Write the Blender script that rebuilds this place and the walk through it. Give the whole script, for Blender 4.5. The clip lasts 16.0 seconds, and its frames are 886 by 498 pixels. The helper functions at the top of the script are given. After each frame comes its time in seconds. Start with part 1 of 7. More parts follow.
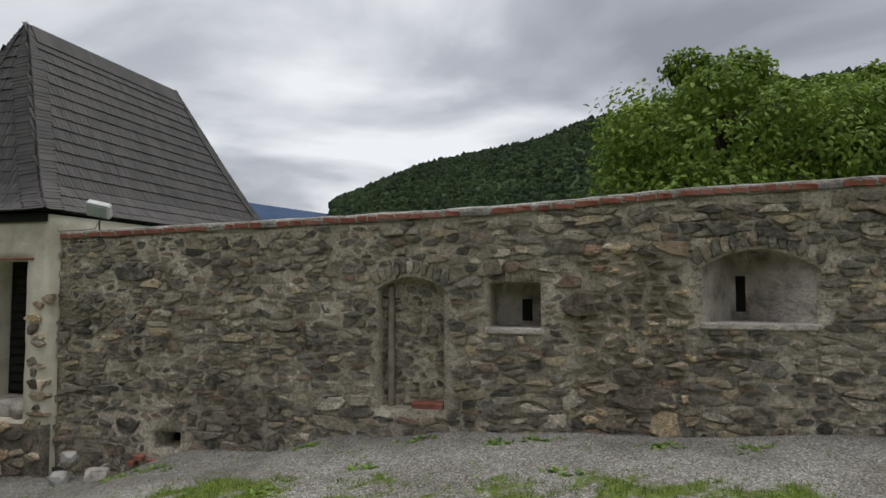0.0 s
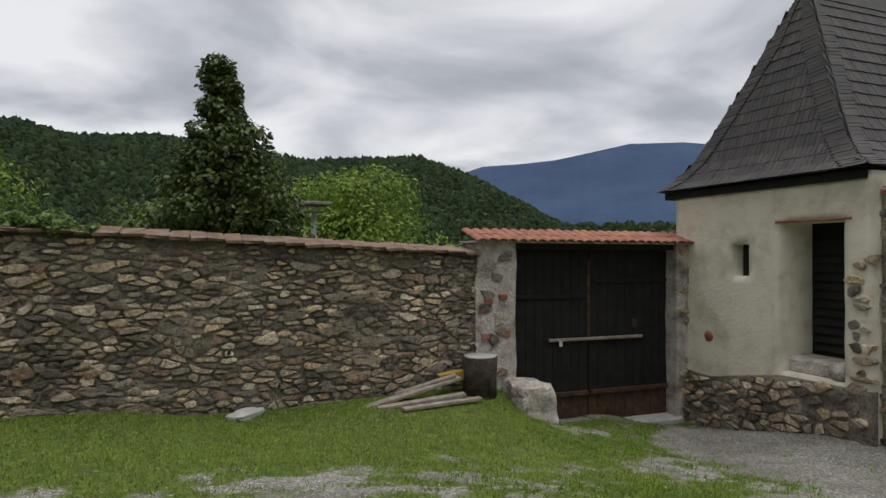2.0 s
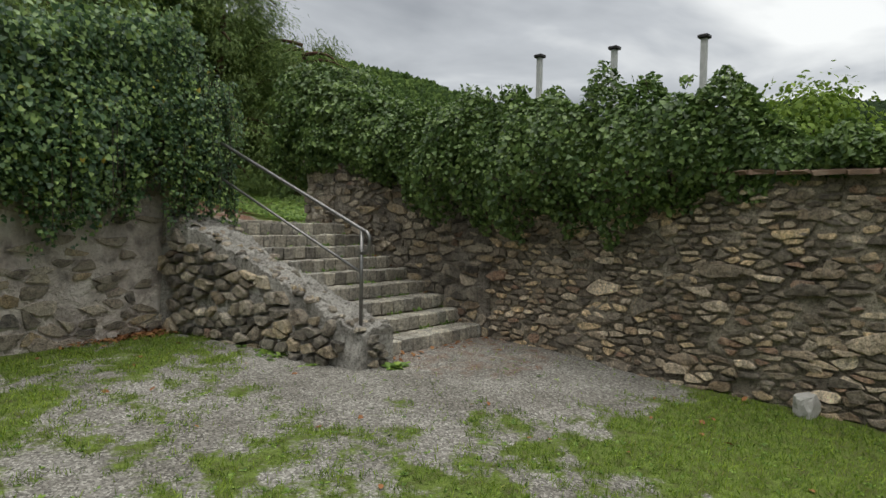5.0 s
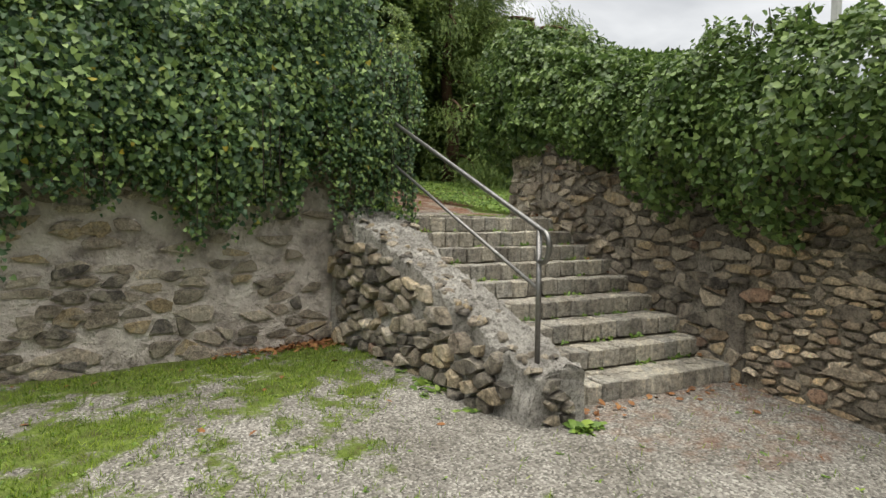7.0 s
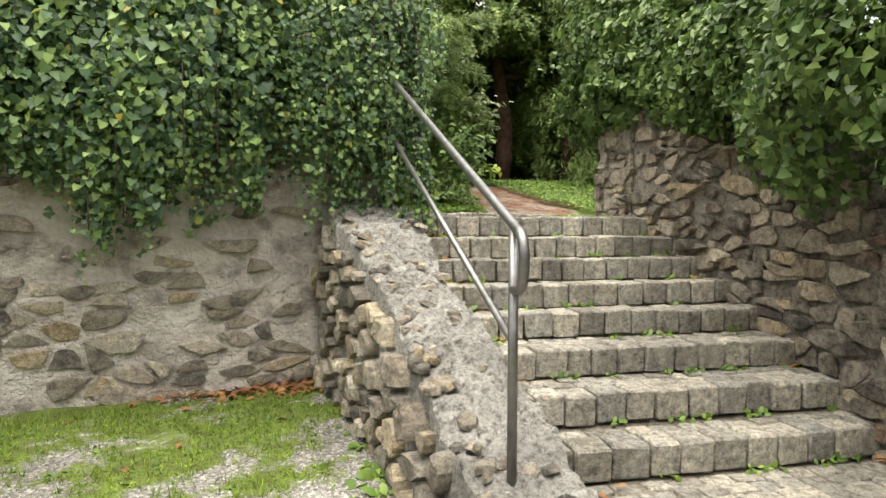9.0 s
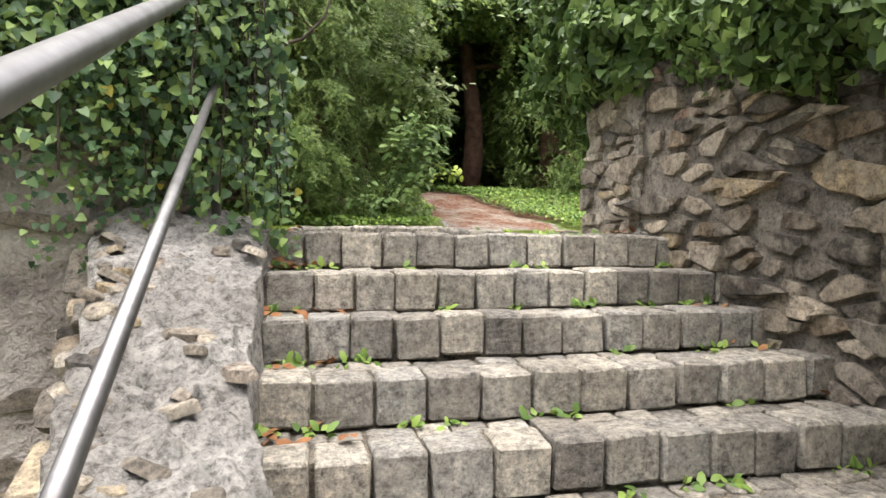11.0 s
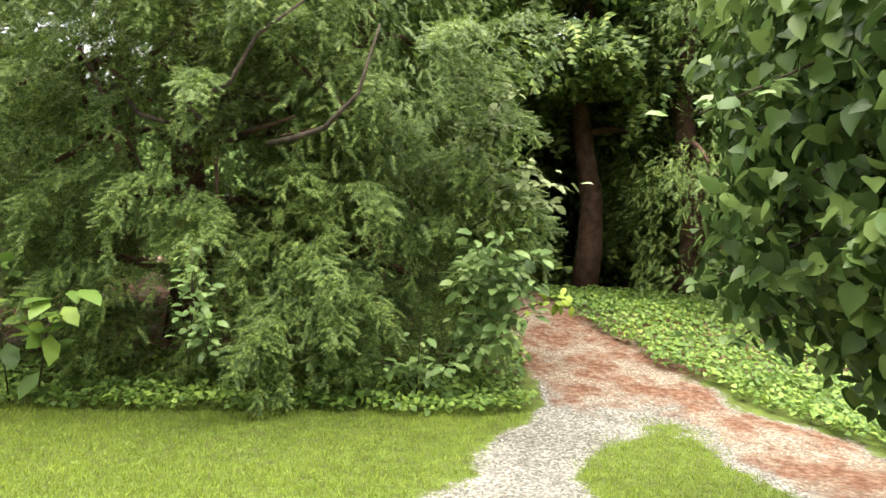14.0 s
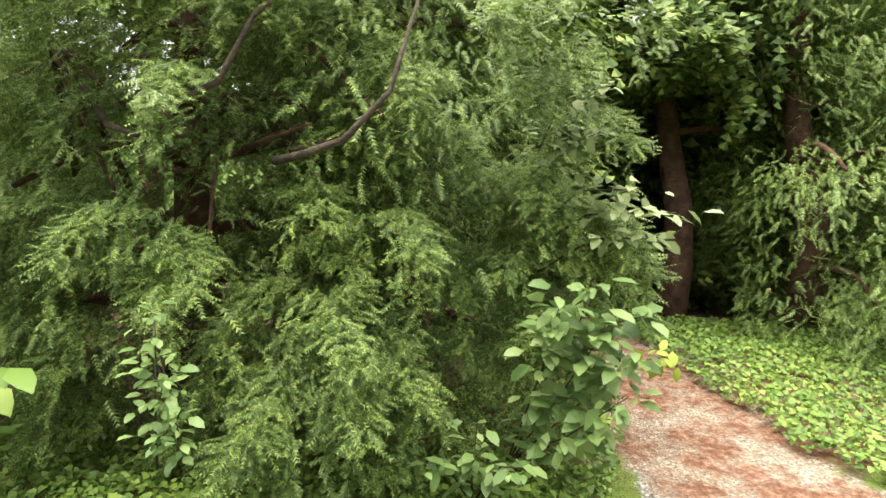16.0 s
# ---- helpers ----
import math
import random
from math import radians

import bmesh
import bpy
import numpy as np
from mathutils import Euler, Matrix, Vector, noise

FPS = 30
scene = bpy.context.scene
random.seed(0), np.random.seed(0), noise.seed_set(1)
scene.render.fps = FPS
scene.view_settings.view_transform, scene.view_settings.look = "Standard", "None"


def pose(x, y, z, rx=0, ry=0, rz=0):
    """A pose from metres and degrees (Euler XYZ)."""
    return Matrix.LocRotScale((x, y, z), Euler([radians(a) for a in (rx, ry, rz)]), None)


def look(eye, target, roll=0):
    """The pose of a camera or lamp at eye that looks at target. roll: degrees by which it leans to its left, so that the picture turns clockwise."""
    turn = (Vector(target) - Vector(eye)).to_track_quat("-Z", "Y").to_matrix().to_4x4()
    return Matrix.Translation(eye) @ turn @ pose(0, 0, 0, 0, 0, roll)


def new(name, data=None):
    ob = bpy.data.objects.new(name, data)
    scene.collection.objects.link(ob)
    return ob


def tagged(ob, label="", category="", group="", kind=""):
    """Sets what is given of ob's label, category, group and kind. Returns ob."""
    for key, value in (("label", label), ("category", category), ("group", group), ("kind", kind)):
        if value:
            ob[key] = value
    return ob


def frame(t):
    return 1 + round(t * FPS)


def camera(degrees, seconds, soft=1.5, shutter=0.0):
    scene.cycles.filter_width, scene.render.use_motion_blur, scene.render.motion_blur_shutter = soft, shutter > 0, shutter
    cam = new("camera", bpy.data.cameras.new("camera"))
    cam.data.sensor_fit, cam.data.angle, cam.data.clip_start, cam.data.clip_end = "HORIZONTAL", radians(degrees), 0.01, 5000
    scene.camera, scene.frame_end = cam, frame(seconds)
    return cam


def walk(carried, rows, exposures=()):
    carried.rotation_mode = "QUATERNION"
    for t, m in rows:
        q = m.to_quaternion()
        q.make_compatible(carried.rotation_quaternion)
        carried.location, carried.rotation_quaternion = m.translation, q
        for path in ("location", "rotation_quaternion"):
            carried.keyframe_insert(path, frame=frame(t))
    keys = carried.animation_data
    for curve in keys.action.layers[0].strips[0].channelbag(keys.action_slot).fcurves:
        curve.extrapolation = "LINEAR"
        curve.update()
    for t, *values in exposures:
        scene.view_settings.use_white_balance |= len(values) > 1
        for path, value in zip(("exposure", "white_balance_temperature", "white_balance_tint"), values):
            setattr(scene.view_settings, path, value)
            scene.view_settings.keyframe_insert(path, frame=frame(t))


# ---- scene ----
cam = camera(70.7, 16.0)
PATH = [
    (0, (-8.995, -7.735, 1.888), (-8.663, -9.704, 1.995), 0.0),
    (0.5, (-8.504, -7.541, 1.861), (-7.862, -9.435, 1.885), 0.2),
    (1, (-8.067, -7.296, 1.834), (-7.045, -9.015, 1.855), 0.4),
    (1.5, (-7.614, -7.126, 1.779), (-6.129, -8.465, 1.802), 0.3),
    (2, (-7.199, -6.876, 1.723), (-5.389, -7.726, 1.739), 0.2),
    (2.5, (-6.776, -6.645, 1.704), (-4.84, -7.144, 1.656), 0.3),
    (3, (-6.375, -6.426, 1.643), (-4.379, -6.549, 1.603), 0.4),
    (3.5, (-5.972, -6.145, 1.611), (-3.995, -5.848, 1.567), 0.6),
    (3.6, (-5.887, -6.092, 1.608), (-3.924, -5.715, 1.553), 0.6),
    (4, (-5.536, -5.867, 1.591), (-3.67, -5.152, 1.521), 0.7),
    (4.5, (-5.15, -5.53, 1.547), (-3.452, -4.476, 1.469), 0.8),
    (5, (-4.662, -5.289, 1.543), (-3.134, -4.001, 1.456), 0.9),
    (5.2, (-4.498, -5.164, 1.546), (-3.04, -3.798, 1.456), 0.9),
    (7.3, (-2.601, -4.037, 1.588), (-1.8, -2.208, 1.465), 0.3),
    (7.5, (-2.389, -3.892, 1.577), (-1.659, -2.034, 1.458), 0.2),
    (8, (-1.91, -3.521, 1.529), (-1.385, -1.595, 1.405), 0.3),
    (8.5, (-1.381, -3.114, 1.482), (-0.935, -1.168, 1.365), 0.2),
    (8.7, (-1.188, -2.959, 1.482), (-0.764, -1.007, 1.373), 0.2),
    (9.4, (-0.66, -2.26, 1.48), (-0.23, -0.31, 1.38), 0.3),
    (10.1, (-0.22, -1.5, 1.48), (0.25, 0.44, 1.385), 0.5),
    (10.8, (-0.111, -0.759, 1.49), (0.381, 1.178, 1.406), 0.7),
    (11, (0.059, -0.546, 1.508), (0.537, 1.395, 1.445), 0.7),
    (11.5, (0.384, -0.004, 1.558), (0.798, 1.953, 1.56), 0.8),
    (12, (0.603, 0.469, 1.741), (0.997, 2.429, 1.762), 0.8),
    (12.5, (0.773, 0.901, 1.945), (1.166, 2.862, 1.976), 0.9),
    (13, (0.824, 1.313, 2.111), (1.143, 3.287, 2.146), 1.0),
    (13.5, (0.834, 1.73, 2.379), (1.05, 3.718, 2.435), 1.2),
    (14, (0.859, 2.129, 2.641), (0.971, 4.125, 2.7), 1.4),
    (14.5, (0.879, 2.463, 2.805), (0.893, 4.462, 2.86), 1.4),
    (15, (0.942, 2.783, 2.905), (0.926, 4.783, 2.956), 1.4),
    (15.5, (0.957, 3.261, 2.98), (0.948, 5.261, 3.02), 1.5),
    (16, (0.867, 3.499, 3.012), (0.805, 5.498, 3.06), 1.5),
]
walk(cam, [(t, look(eye, target, roll)) for t, eye, target, roll in PATH],
     [(0, 0.24, 6250, 10), (2.0, 0.16, 6300, 11), (3.5, 0.25, 6450, 9), (5.0, 0.42, 6450, 7), (7.3, 1.2, 6800, 8), (8.5, 1.7, 6900, 8), (11.0, 2.14, 6480, 15), (12.5, 2.26, 6450, 11), (13.4, 2.32, 6500, 10), (14.5, 2.5, 7300, 5), (16.0, 2.65, 7000, 7)])

# ---- world, sun ----
world = bpy.data.worlds.new("world")
scene.world = world
world.use_nodes = True
wn, wl = world.node_tree.nodes, world.node_tree.links
wn.clear()
w_out, w_bg = wn.new("ShaderNodeOutputWorld"), wn.new("ShaderNodeBackground")
sky = wn.new("ShaderNodeTexSky")
sky.sky_type, sky.sun_disc, sky.sun_elevation, sky.sun_rotation = "NISHITA", False, radians(81), radians(229)
sky.air_density, sky.dust_density = 1.0, 2.0
tc, sep, addz, div = wn.new("ShaderNodeTexCoord"), wn.new("ShaderNodeSeparateXYZ"), wn.new("ShaderNodeMath"), wn.new("ShaderNodeVectorMath")
wl.new(tc.outputs["Generated"], sep.inputs[0])
addz.operation, addz.inputs[1].default_value = "ADD", 0.16
wl.new(sep.outputs[2], addz.inputs[0])
comb = wn.new("ShaderNodeCombineXYZ")
for i in range(3):
    wl.new(addz.outputs[0], comb.inputs[i])
div.operation = "DIVIDE"
wl.new(tc.outputs["Generated"], div.inputs[0]), wl.new(comb.outputs[0], div.inputs[1])
cl = wn.new("ShaderNodeTexNoise")
cl.inputs["Scale"].default_value, cl.inputs["Detail"].default_value, cl.inputs["Roughness"].default_value, cl.inputs["Distortion"].default_value = 1.05, 6, 0.47, 0.35
wl.new(div.outputs[0], cl.inputs["Vector"])
cr = wn.new("ShaderNodeValToRGB")
cr.color_ramp.elements[0].position, cr.color_ramp.elements[0].color = 0.34, (2.9, 3.0, 3.25, 1)
cr.color_ramp.elements[1].position, cr.color_ramp.elements[1].color = 0.66, (8.8, 8.75, 8.7, 1)
e = cr.color_ramp.elements.new(0.5)
e.color = (4.9, 5.0, 5.25, 1)
wl.new(cl.outputs[0], cr.inputs[0])
mixw = wn.new("ShaderNodeMixRGB")
mixw.inputs[0].default_value = 0.93
wl.new(sky.outputs[0], mixw.inputs[1]), wl.new(cr.outputs[0], mixw.inputs[2])
wl.new(mixw.outputs[0], w_bg.inputs[0])
w_bg.inputs[1].default_value = 0.088
wl.new(w_bg.outputs[0], w_out.inputs[0])
sun = new("sun", bpy.data.lights.new("sun", "SUN"))
sun.data.energy, sun.data.angle, sun.data.color = 2.3, radians(70), (1.0, 0.965, 0.9)
sun.matrix_world = look((0, 0, 30), (3.5, 3, 0))


# ---- materials ----
def nodes_of(name, rough=0.9):
    m = bpy.data.materials.new(name)
    m.use_nodes = True
    nt = m.node_tree
    b = nt.nodes["Principled BSDF"]
    b.inputs["Roughness"].default_value = rough
    b.inputs["Specular IOR Level"].default_value = 0.25
    return m, nt.nodes, nt.links, b


def noise_node(n, l, scale, detail=4, rough=0.6, coords=None, kind="Object"):
    t = n.new("ShaderNodeTexNoise")
    t.inputs["Scale"].default_value, t.inputs["Detail"].default_value, t.inputs["Roughness"].default_value = scale, detail, rough
    if coords is None:
        c = n.new("ShaderNodeTexCoord")
        coords = c.outputs[kind]
    l.new(coords, t.inputs["Vector"])
    return t.outputs[0]


def ramp(n, l, fac, stops):
    r = n.new("ShaderNodeValToRGB")
    els = r.color_ramp.elements
    while len(els) < len(stops):
        els.new(0.5)
    for el, (p, c) in zip(els, stops):
        el.position, el.color = p, (*c, 1)
    l.new(fac, r.inputs[0])
    return r.outputs[0]


def mix(n, l, fac, a, b, mode="MIX"):
    m = n.new("ShaderNodeMixRGB")
    m.blend_type = mode
    for s, v in ((m.inputs[0], fac), (m.inputs[1], a), (m.inputs[2], b)):
        if isinstance(v, (int, float)):
            s.default_value = v
        elif isinstance(v, tuple):
            s.default_value = (*v, 1)
        else:
            l.new(v, s)
    return m.outputs[0]


def bump(n, l, b, h, strength, dist):
    k = n.new("ShaderNodeBump")
    k.inputs["Strength"].default_value, k.inputs["Distance"].default_value = strength, dist
    l.new(h, k.inputs["Height"])
    l.new(k.outputs[0], b.inputs["Normal"])


def position(n):
    return n.new("ShaderNodeNewGeometry").outputs["Position"]


def simple(name, stops, scale=6, rough=0.85, bscale=40, bstr=0.5, bdist=0.01, metal=0.0, kind="pos", spec=0.25):
    m, n, l, b = nodes_of(name, rough)
    b.inputs["Metallic"].default_value, b.inputs["Specular IOR Level"].default_value = metal, spec
    p = position(n) if kind == "pos" else None
    big = noise_node(n, l, scale, 5, 0.62, p)
    l.new(ramp(n, l, big, stops), b.inputs["Base Color"])
    bump(n, l, b, noise_node(n, l, bscale, 5, 0.65, p), bstr, bdist)
    return m


def stone_mat(name, by, palette, lichen=0.25):
    """Rubble stones: each stone takes a colour of its own; veins, lichen and stains on it."""
    m, n, l, b = nodes_of(name, 0.92)
    if by == "island":
        r = n.new("ShaderNodeNewGeometry").outputs["Random Per Island"]
    else:
        r = n.new("ShaderNodeObjectInfo").outputs["Random"]
    k = len(palette)
    base = n.new("ShaderNodeValToRGB")
    base.color_ramp.interpolation = "CONSTANT"
    els = base.color_ramp.elements
    while len(els) < k:
        els.new(0.5)
    for i, (el, c) in enumerate(zip(els, palette)):
        el.position, el.color = i / k, (*c, 1)
    l.new(r, base.inputs[0])
    p = position(n)
    fine = noise_node(n, l, 22, 9, 0.8, p)
    grain = ramp(n, l, fine, [(0.34, (0.28, 0.27, 0.26)), (0.5, (1.0, 1.0, 1.0)), (0.64, (1.75, 1.7, 1.6))])
    c = mix(n, l, 1.0, base.outputs[0], grain, "MULTIPLY")
    stain = noise_node(n, l, 1.3, 4, 0.6, p)
    c = mix(n, l, 1.0, c, ramp(n, l, stain, [(0.3, (0.5, 0.48, 0.46)), (0.5, (0.95, 0.93, 0.9)), (0.68, (1.2, 1.18, 1.14))]), "MULTIPLY")
    smear = noise_node(n, l, 7, 5, 0.65, p)
    c = mix(n, l, ramp(n, l, smear, [(0.47, (0, 0, 0)), (0.6, (lichen * 2, lichen * 2, lichen * 2))]), c, (0.42, 0.375, 0.3))
    pits = noise_node(n, l, 75, 4, 0.6, p)
    c = mix(n, l, 1.0, c, ramp(n, l, pits, [(0.34, (0.6, 0.59, 0.58)), (0.46, (1, 1, 1)), (0.6, (1.02, 1.02, 1.02)), (0.7, (1.22, 1.21, 1.2))]), "MULTIPLY")
    l.new(c, b.inputs["Base Color"])
    bump(n, l, b, noise_node(n, l, 30, 8, 0.75, p), 1.0, 0.035)
    return m


STONE_LIGHT = 1.42
RUBBLE = [(0.44, 0.4, 0.33), (0.3, 0.27, 0.225), (0.07, 0.067, 0.063), (0.4, 0.32, 0.19), (0.14, 0.13, 0.115), (0.2, 0.182, 0.155), (0.095, 0.09, 0.083), (0.17, 0.155, 0.13), (0.24, 0.21, 0.165), (0.12, 0.113, 0.105),
          (0.29, 0.25, 0.18), (0.085, 0.083, 0.08), (0.22, 0.17, 0.115), (0.15, 0.147, 0.135), (0.33, 0.27, 0.175), (0.18, 0.15, 0.12), (0.37, 0.345, 0.3), (0.11, 0.1, 0.088), (0.22, 0.14, 0.105), (0.2, 0.187, 0.17), (0.27, 0.235, 0.185)]
RUBBLE = [tuple(STONE_LIGHT * (0.6 * v + 0.4 * c[1] * k) for v, k in zip(c, (1.1, 1.0, 0.86))) for c in RUBBLE]
WET = [(c[0] * 1.24, c[1] * 1.16, c[2] * 1.07) for c in RUBBLE]
M_STONE_O, M_STONE_I = stone_mat("rubble_stone_piece", "object", RUBBLE), stone_mat("rubble_stone_rest", "island", RUBBLE)
PALE = [(0.5, 0.45, 0.37), (0.34, 0.3, 0.25), (0.26, 0.23, 0.19), (0.44, 0.36, 0.24), (0.2, 0.18, 0.155), (0.38, 0.33, 0.28), (0.16, 0.15, 0.14), (0.55, 0.5, 0.42)]
M_PALE_O, M_PALE_I = stone_mat("pale_rubble_piece", "object", PALE, 0.3), stone_mat("pale_rubble", "island", PALE, 0.3)
M_SMEAR_O, M_SMEAR_I = stone_mat("mortar_smeared_rubble_piece", "object", [(c[0] * 0.8, c[1] * 0.77, c[2] * 0.74) for c in RUBBLE], 0.24), stone_mat("mortar_smeared_rubble", "island", [(c[0] * 0.8, c[1] * 0.77, c[2] * 0.74) for c in RUBBLE], 0.24)
M_DARKSTONE_I = stone_mat("slate_rubble", "island", WET, 0.12)
M_DARKSTONE_O = stone_mat("slate_rubble_piece", "object", WET, 0.12)
SETT = [(0.44, 0.425, 0.38), (0.29, 0.283, 0.262), (0.36, 0.352, 0.325), (0.25, 0.243, 0.228), (0.41, 0.4, 0.365), (0.3, 0.3, 0.287)]
M_SETT = stone_mat("granite_sett", "object", [(c[0] * 1.12, c[1] * 1.1, c[2] * 1.07) for c in SETT], 0.16)
M_SETT_I = stone_mat("granite_sett_rest", "island", SETT, 0.2)


def mortar(name, a, b_, c_):
    m, n, l, b = nodes_of(name, 0.95)
    p = position(n)
    c = ramp(n, l, noise_node(n, l, 1.6, 6, 0.62, p), [(0.3, a), (0.52, b_), (0.7, c_)])
    c = mix(n, l, 1.0, c, ramp(n, l, noise_node(n, l, 24, 9, 0.8, p), [(0.35, (0.26, 0.25, 0.23)), (0.5, (1, 1, 1)), (0.66, (1.45, 1.45, 1.42))]), "MULTIPLY")
    pits = noise_node(n, l, 75, 4, 0.6, p)
    c = mix(n, l, 1.0, c, ramp(n, l, pits, [(0.34, (0.6, 0.59, 0.58)), (0.46, (1, 1, 1)), (0.6, (1.02, 1.02, 1.02)), (0.7, (1.22, 1.21, 1.2))]), "MULTIPLY")
    l.new(c, b.inputs["Base Color"])
    bump(n, l, b, noise_node(n, l, 30, 8, 0.78, p), 1.0, 0.05)
    return m


M_MORTAR = mortar("lime_mortar", (0.31, 0.27, 0.212), (0.64, 0.57, 0.455), (0.8, 0.73, 0.6))
M_MORTAR_DK = mortar("dark_mortar", (0.15, 0.13, 0.102), (0.31, 0.272, 0.215), (0.47, 0.418, 0.335))
M_MORTAR_MID = mortar("grey_mortar", (0.1, 0.09, 0.075), (0.22, 0.195, 0.165), (0.38, 0.345, 0.295))
M_MORTAR_PALE = mortar("pale_mortar", (0.2, 0.175, 0.145), (0.4, 0.36, 0.3), (0.56, 0.51, 0.44))
M_CAP = mortar("mortar_cap", (0.26, 0.245, 0.222), (0.45, 0.43, 0.395), (0.6, 0.58, 0.54))
M_PLASTER = simple("cream_plaster", [(0.28, (0.5, 0.455, 0.36)), (0.5, (0.7, 0.65, 0.53)), (0.75, (0.78, 0.74, 0.62))], 2.2, 0.92, 22, 0.55, 0.02)
M_GREYPLASTER = simple("worn_grey_plaster", [(0.33, (0.27, 0.235, 0.21)), (0.48, (0.56, 0.5, 0.445)), (0.66, (0.76, 0.7, 0.635))], 3.6, 0.93, 18, 1.0, 0.09)
M_BRICK = simple("red_brick", [(0.3, (0.17, 0.07, 0.05)), (0.5, (0.3, 0.11, 0.075)), (0.75, (0.33, 0.2, 0.16))], 5, 0.9, 50, 0.6, 0.01)
M_CLAY = simple("clay_tile", [(0.3, (0.2, 0.085, 0.055)), (0.55, (0.32, 0.14, 0.09)), (0.78, (0.36, 0.22, 0.165))], 4, 0.85, 60, 0.4, 0.006)
M_COPING = simple("weathered_coping_tile", [(0.3, (0.1, 0.075, 0.055)), (0.5, (0.19, 0.125, 0.09)), (0.72, (0.25, 0.2, 0.15))], 3.5, 0.9, 50, 0.6, 0.01)
M_BLACKWOOD = simple("tarred_boards", [(0.3, (0.008, 0.008, 0.008)), (0.6, (0.017, 0.016, 0.015)), (0.8, (0.032, 0.027, 0.022))], 5, 0.75, 30, 0.5, 0.006)
M_BROWNWOOD = simple("brown_boards", [(0.3, (0.035, 0.02, 0.013)), (0.55, (0.07, 0.04, 0.025)), (0.8, (0.13, 0.08, 0.05))], 6, 0.8, 35, 0.5, 0.006)
M_GREYWOOD = simple("weathered_board", [(0.3, (0.16, 0.13, 0.1)), (0.55, (0.28, 0.24, 0.2)), (0.8, (0.4, 0.36, 0.31))], 8, 0.9, 45, 0.6, 0.006)
M_BARK = simple("bark", [(0.3, (0.03, 0.024, 0.019)), (0.55, (0.08, 0.062, 0.048)), (0.8, (0.14, 0.11, 0.09))], 9, 0.95, 30, 1.0, 0.03)
M_REDBARK = simple("reddish_bark", [(0.3, (0.05, 0.028, 0.02)), (0.55, (0.11, 0.06, 0.042)), (0.8, (0.17, 0.105, 0.08))], 7, 0.95, 30, 1.0, 0.03)
M_SLAB = simple("pale_slab", [(0.3, (0.3, 0.29, 0.27)), (0.6, (0.45, 0.44, 0.42)), (0.8, (0.52, 0.51, 0.49))], 5, 0.9, 30, 0.6, 0.01)
M_STEEL = simple("galvanised_tube", [(0.3, (0.15, 0.145, 0.14)), (0.6, (0.24, 0.235, 0.23)), (0.8, (0.32, 0.315, 0.31))], 14, 0.4, 80, 0.15, 0.002, 0.8, spec=0.5)
M_DKSTEEL = simple("dark_painted_metal", [(0.3, (0.02, 0.02, 0.02)), (0.7, (0.045, 0.042, 0.04))], 12, 0.5, 60, 0.2, 0.003)
M_WHITEMETAL = simple("white_painted_metal", [(0.3, (0.42, 0.43, 0.42)), (0.7, (0.58, 0.58, 0.57))], 8, 0.6, 60, 0.2, 0.003)
M_LAMPGLASS = simple("lamp_glass", [(0.3, (0.3, 0.36, 0.36)), (0.7, (0.42, 0.48, 0.47))], 3, 0.12, 60, 0.05, 0.001, spec=0.6)
# near-black that stands in for the shade inside slits, niche and drain hole
M_SHADE_BLACK = simple("painted_void_shade", [(0.3, (0.006, 0.006, 0.006)), (0.7, (0.012, 0.011, 0.01))], 5, 0.95)
M_LEAFLITTER = simple("dry_leaf", [(0.3, (0.13, 0.055, 0.025)), (0.55, (0.26, 0.12, 0.05)), (0.8, (0.36, 0.24, 0.1))], 9, 0.85, 40, 0.3, 0.004)


def slate_mat():
    m, n, l, b = nodes_of("roof_slate", 0.62)
    b.inputs["Specular IOR Level"].default_value = 0.35
    r = n.new("ShaderNodeObjectInfo").outputs["Random"]
    isl = n.new("ShaderNodeNewGeometry").outputs["Random Per Island"]
    add = n.new("ShaderNodeMath")
    add.operation = "ADD"
    l.new(r, add.inputs[0]), l.new(isl, add.inputs[1])
    fr = n.new("ShaderNodeMath")
    fr.operation = "FRACT"
    l.new(add.outputs[0], fr.inputs[0])
    c = ramp(n, l, fr.outputs[0], [(0.0, (0.042, 0.039, 0.037)), (0.5, (0.052, 0.048, 0.047)), (1.0, (0.064, 0.059, 0.057))])
    p = position(n)
    c = mix(n, l, 1.0, c, ramp(n, l, noise_node(n, l, 3, 5, 0.6, p), [(0.3, (0.75, 0.75, 0.75)), (0.7, (1.3, 1.27, 1.22))]), "MULTIPLY")
    l.new(c, b.inputs["Base Color"])
    bump(n, l, b, noise_node(n, l, 40, 4, 0.6, p), 0.3, 0.006)
    return m


M_SLATE = slate_mat()


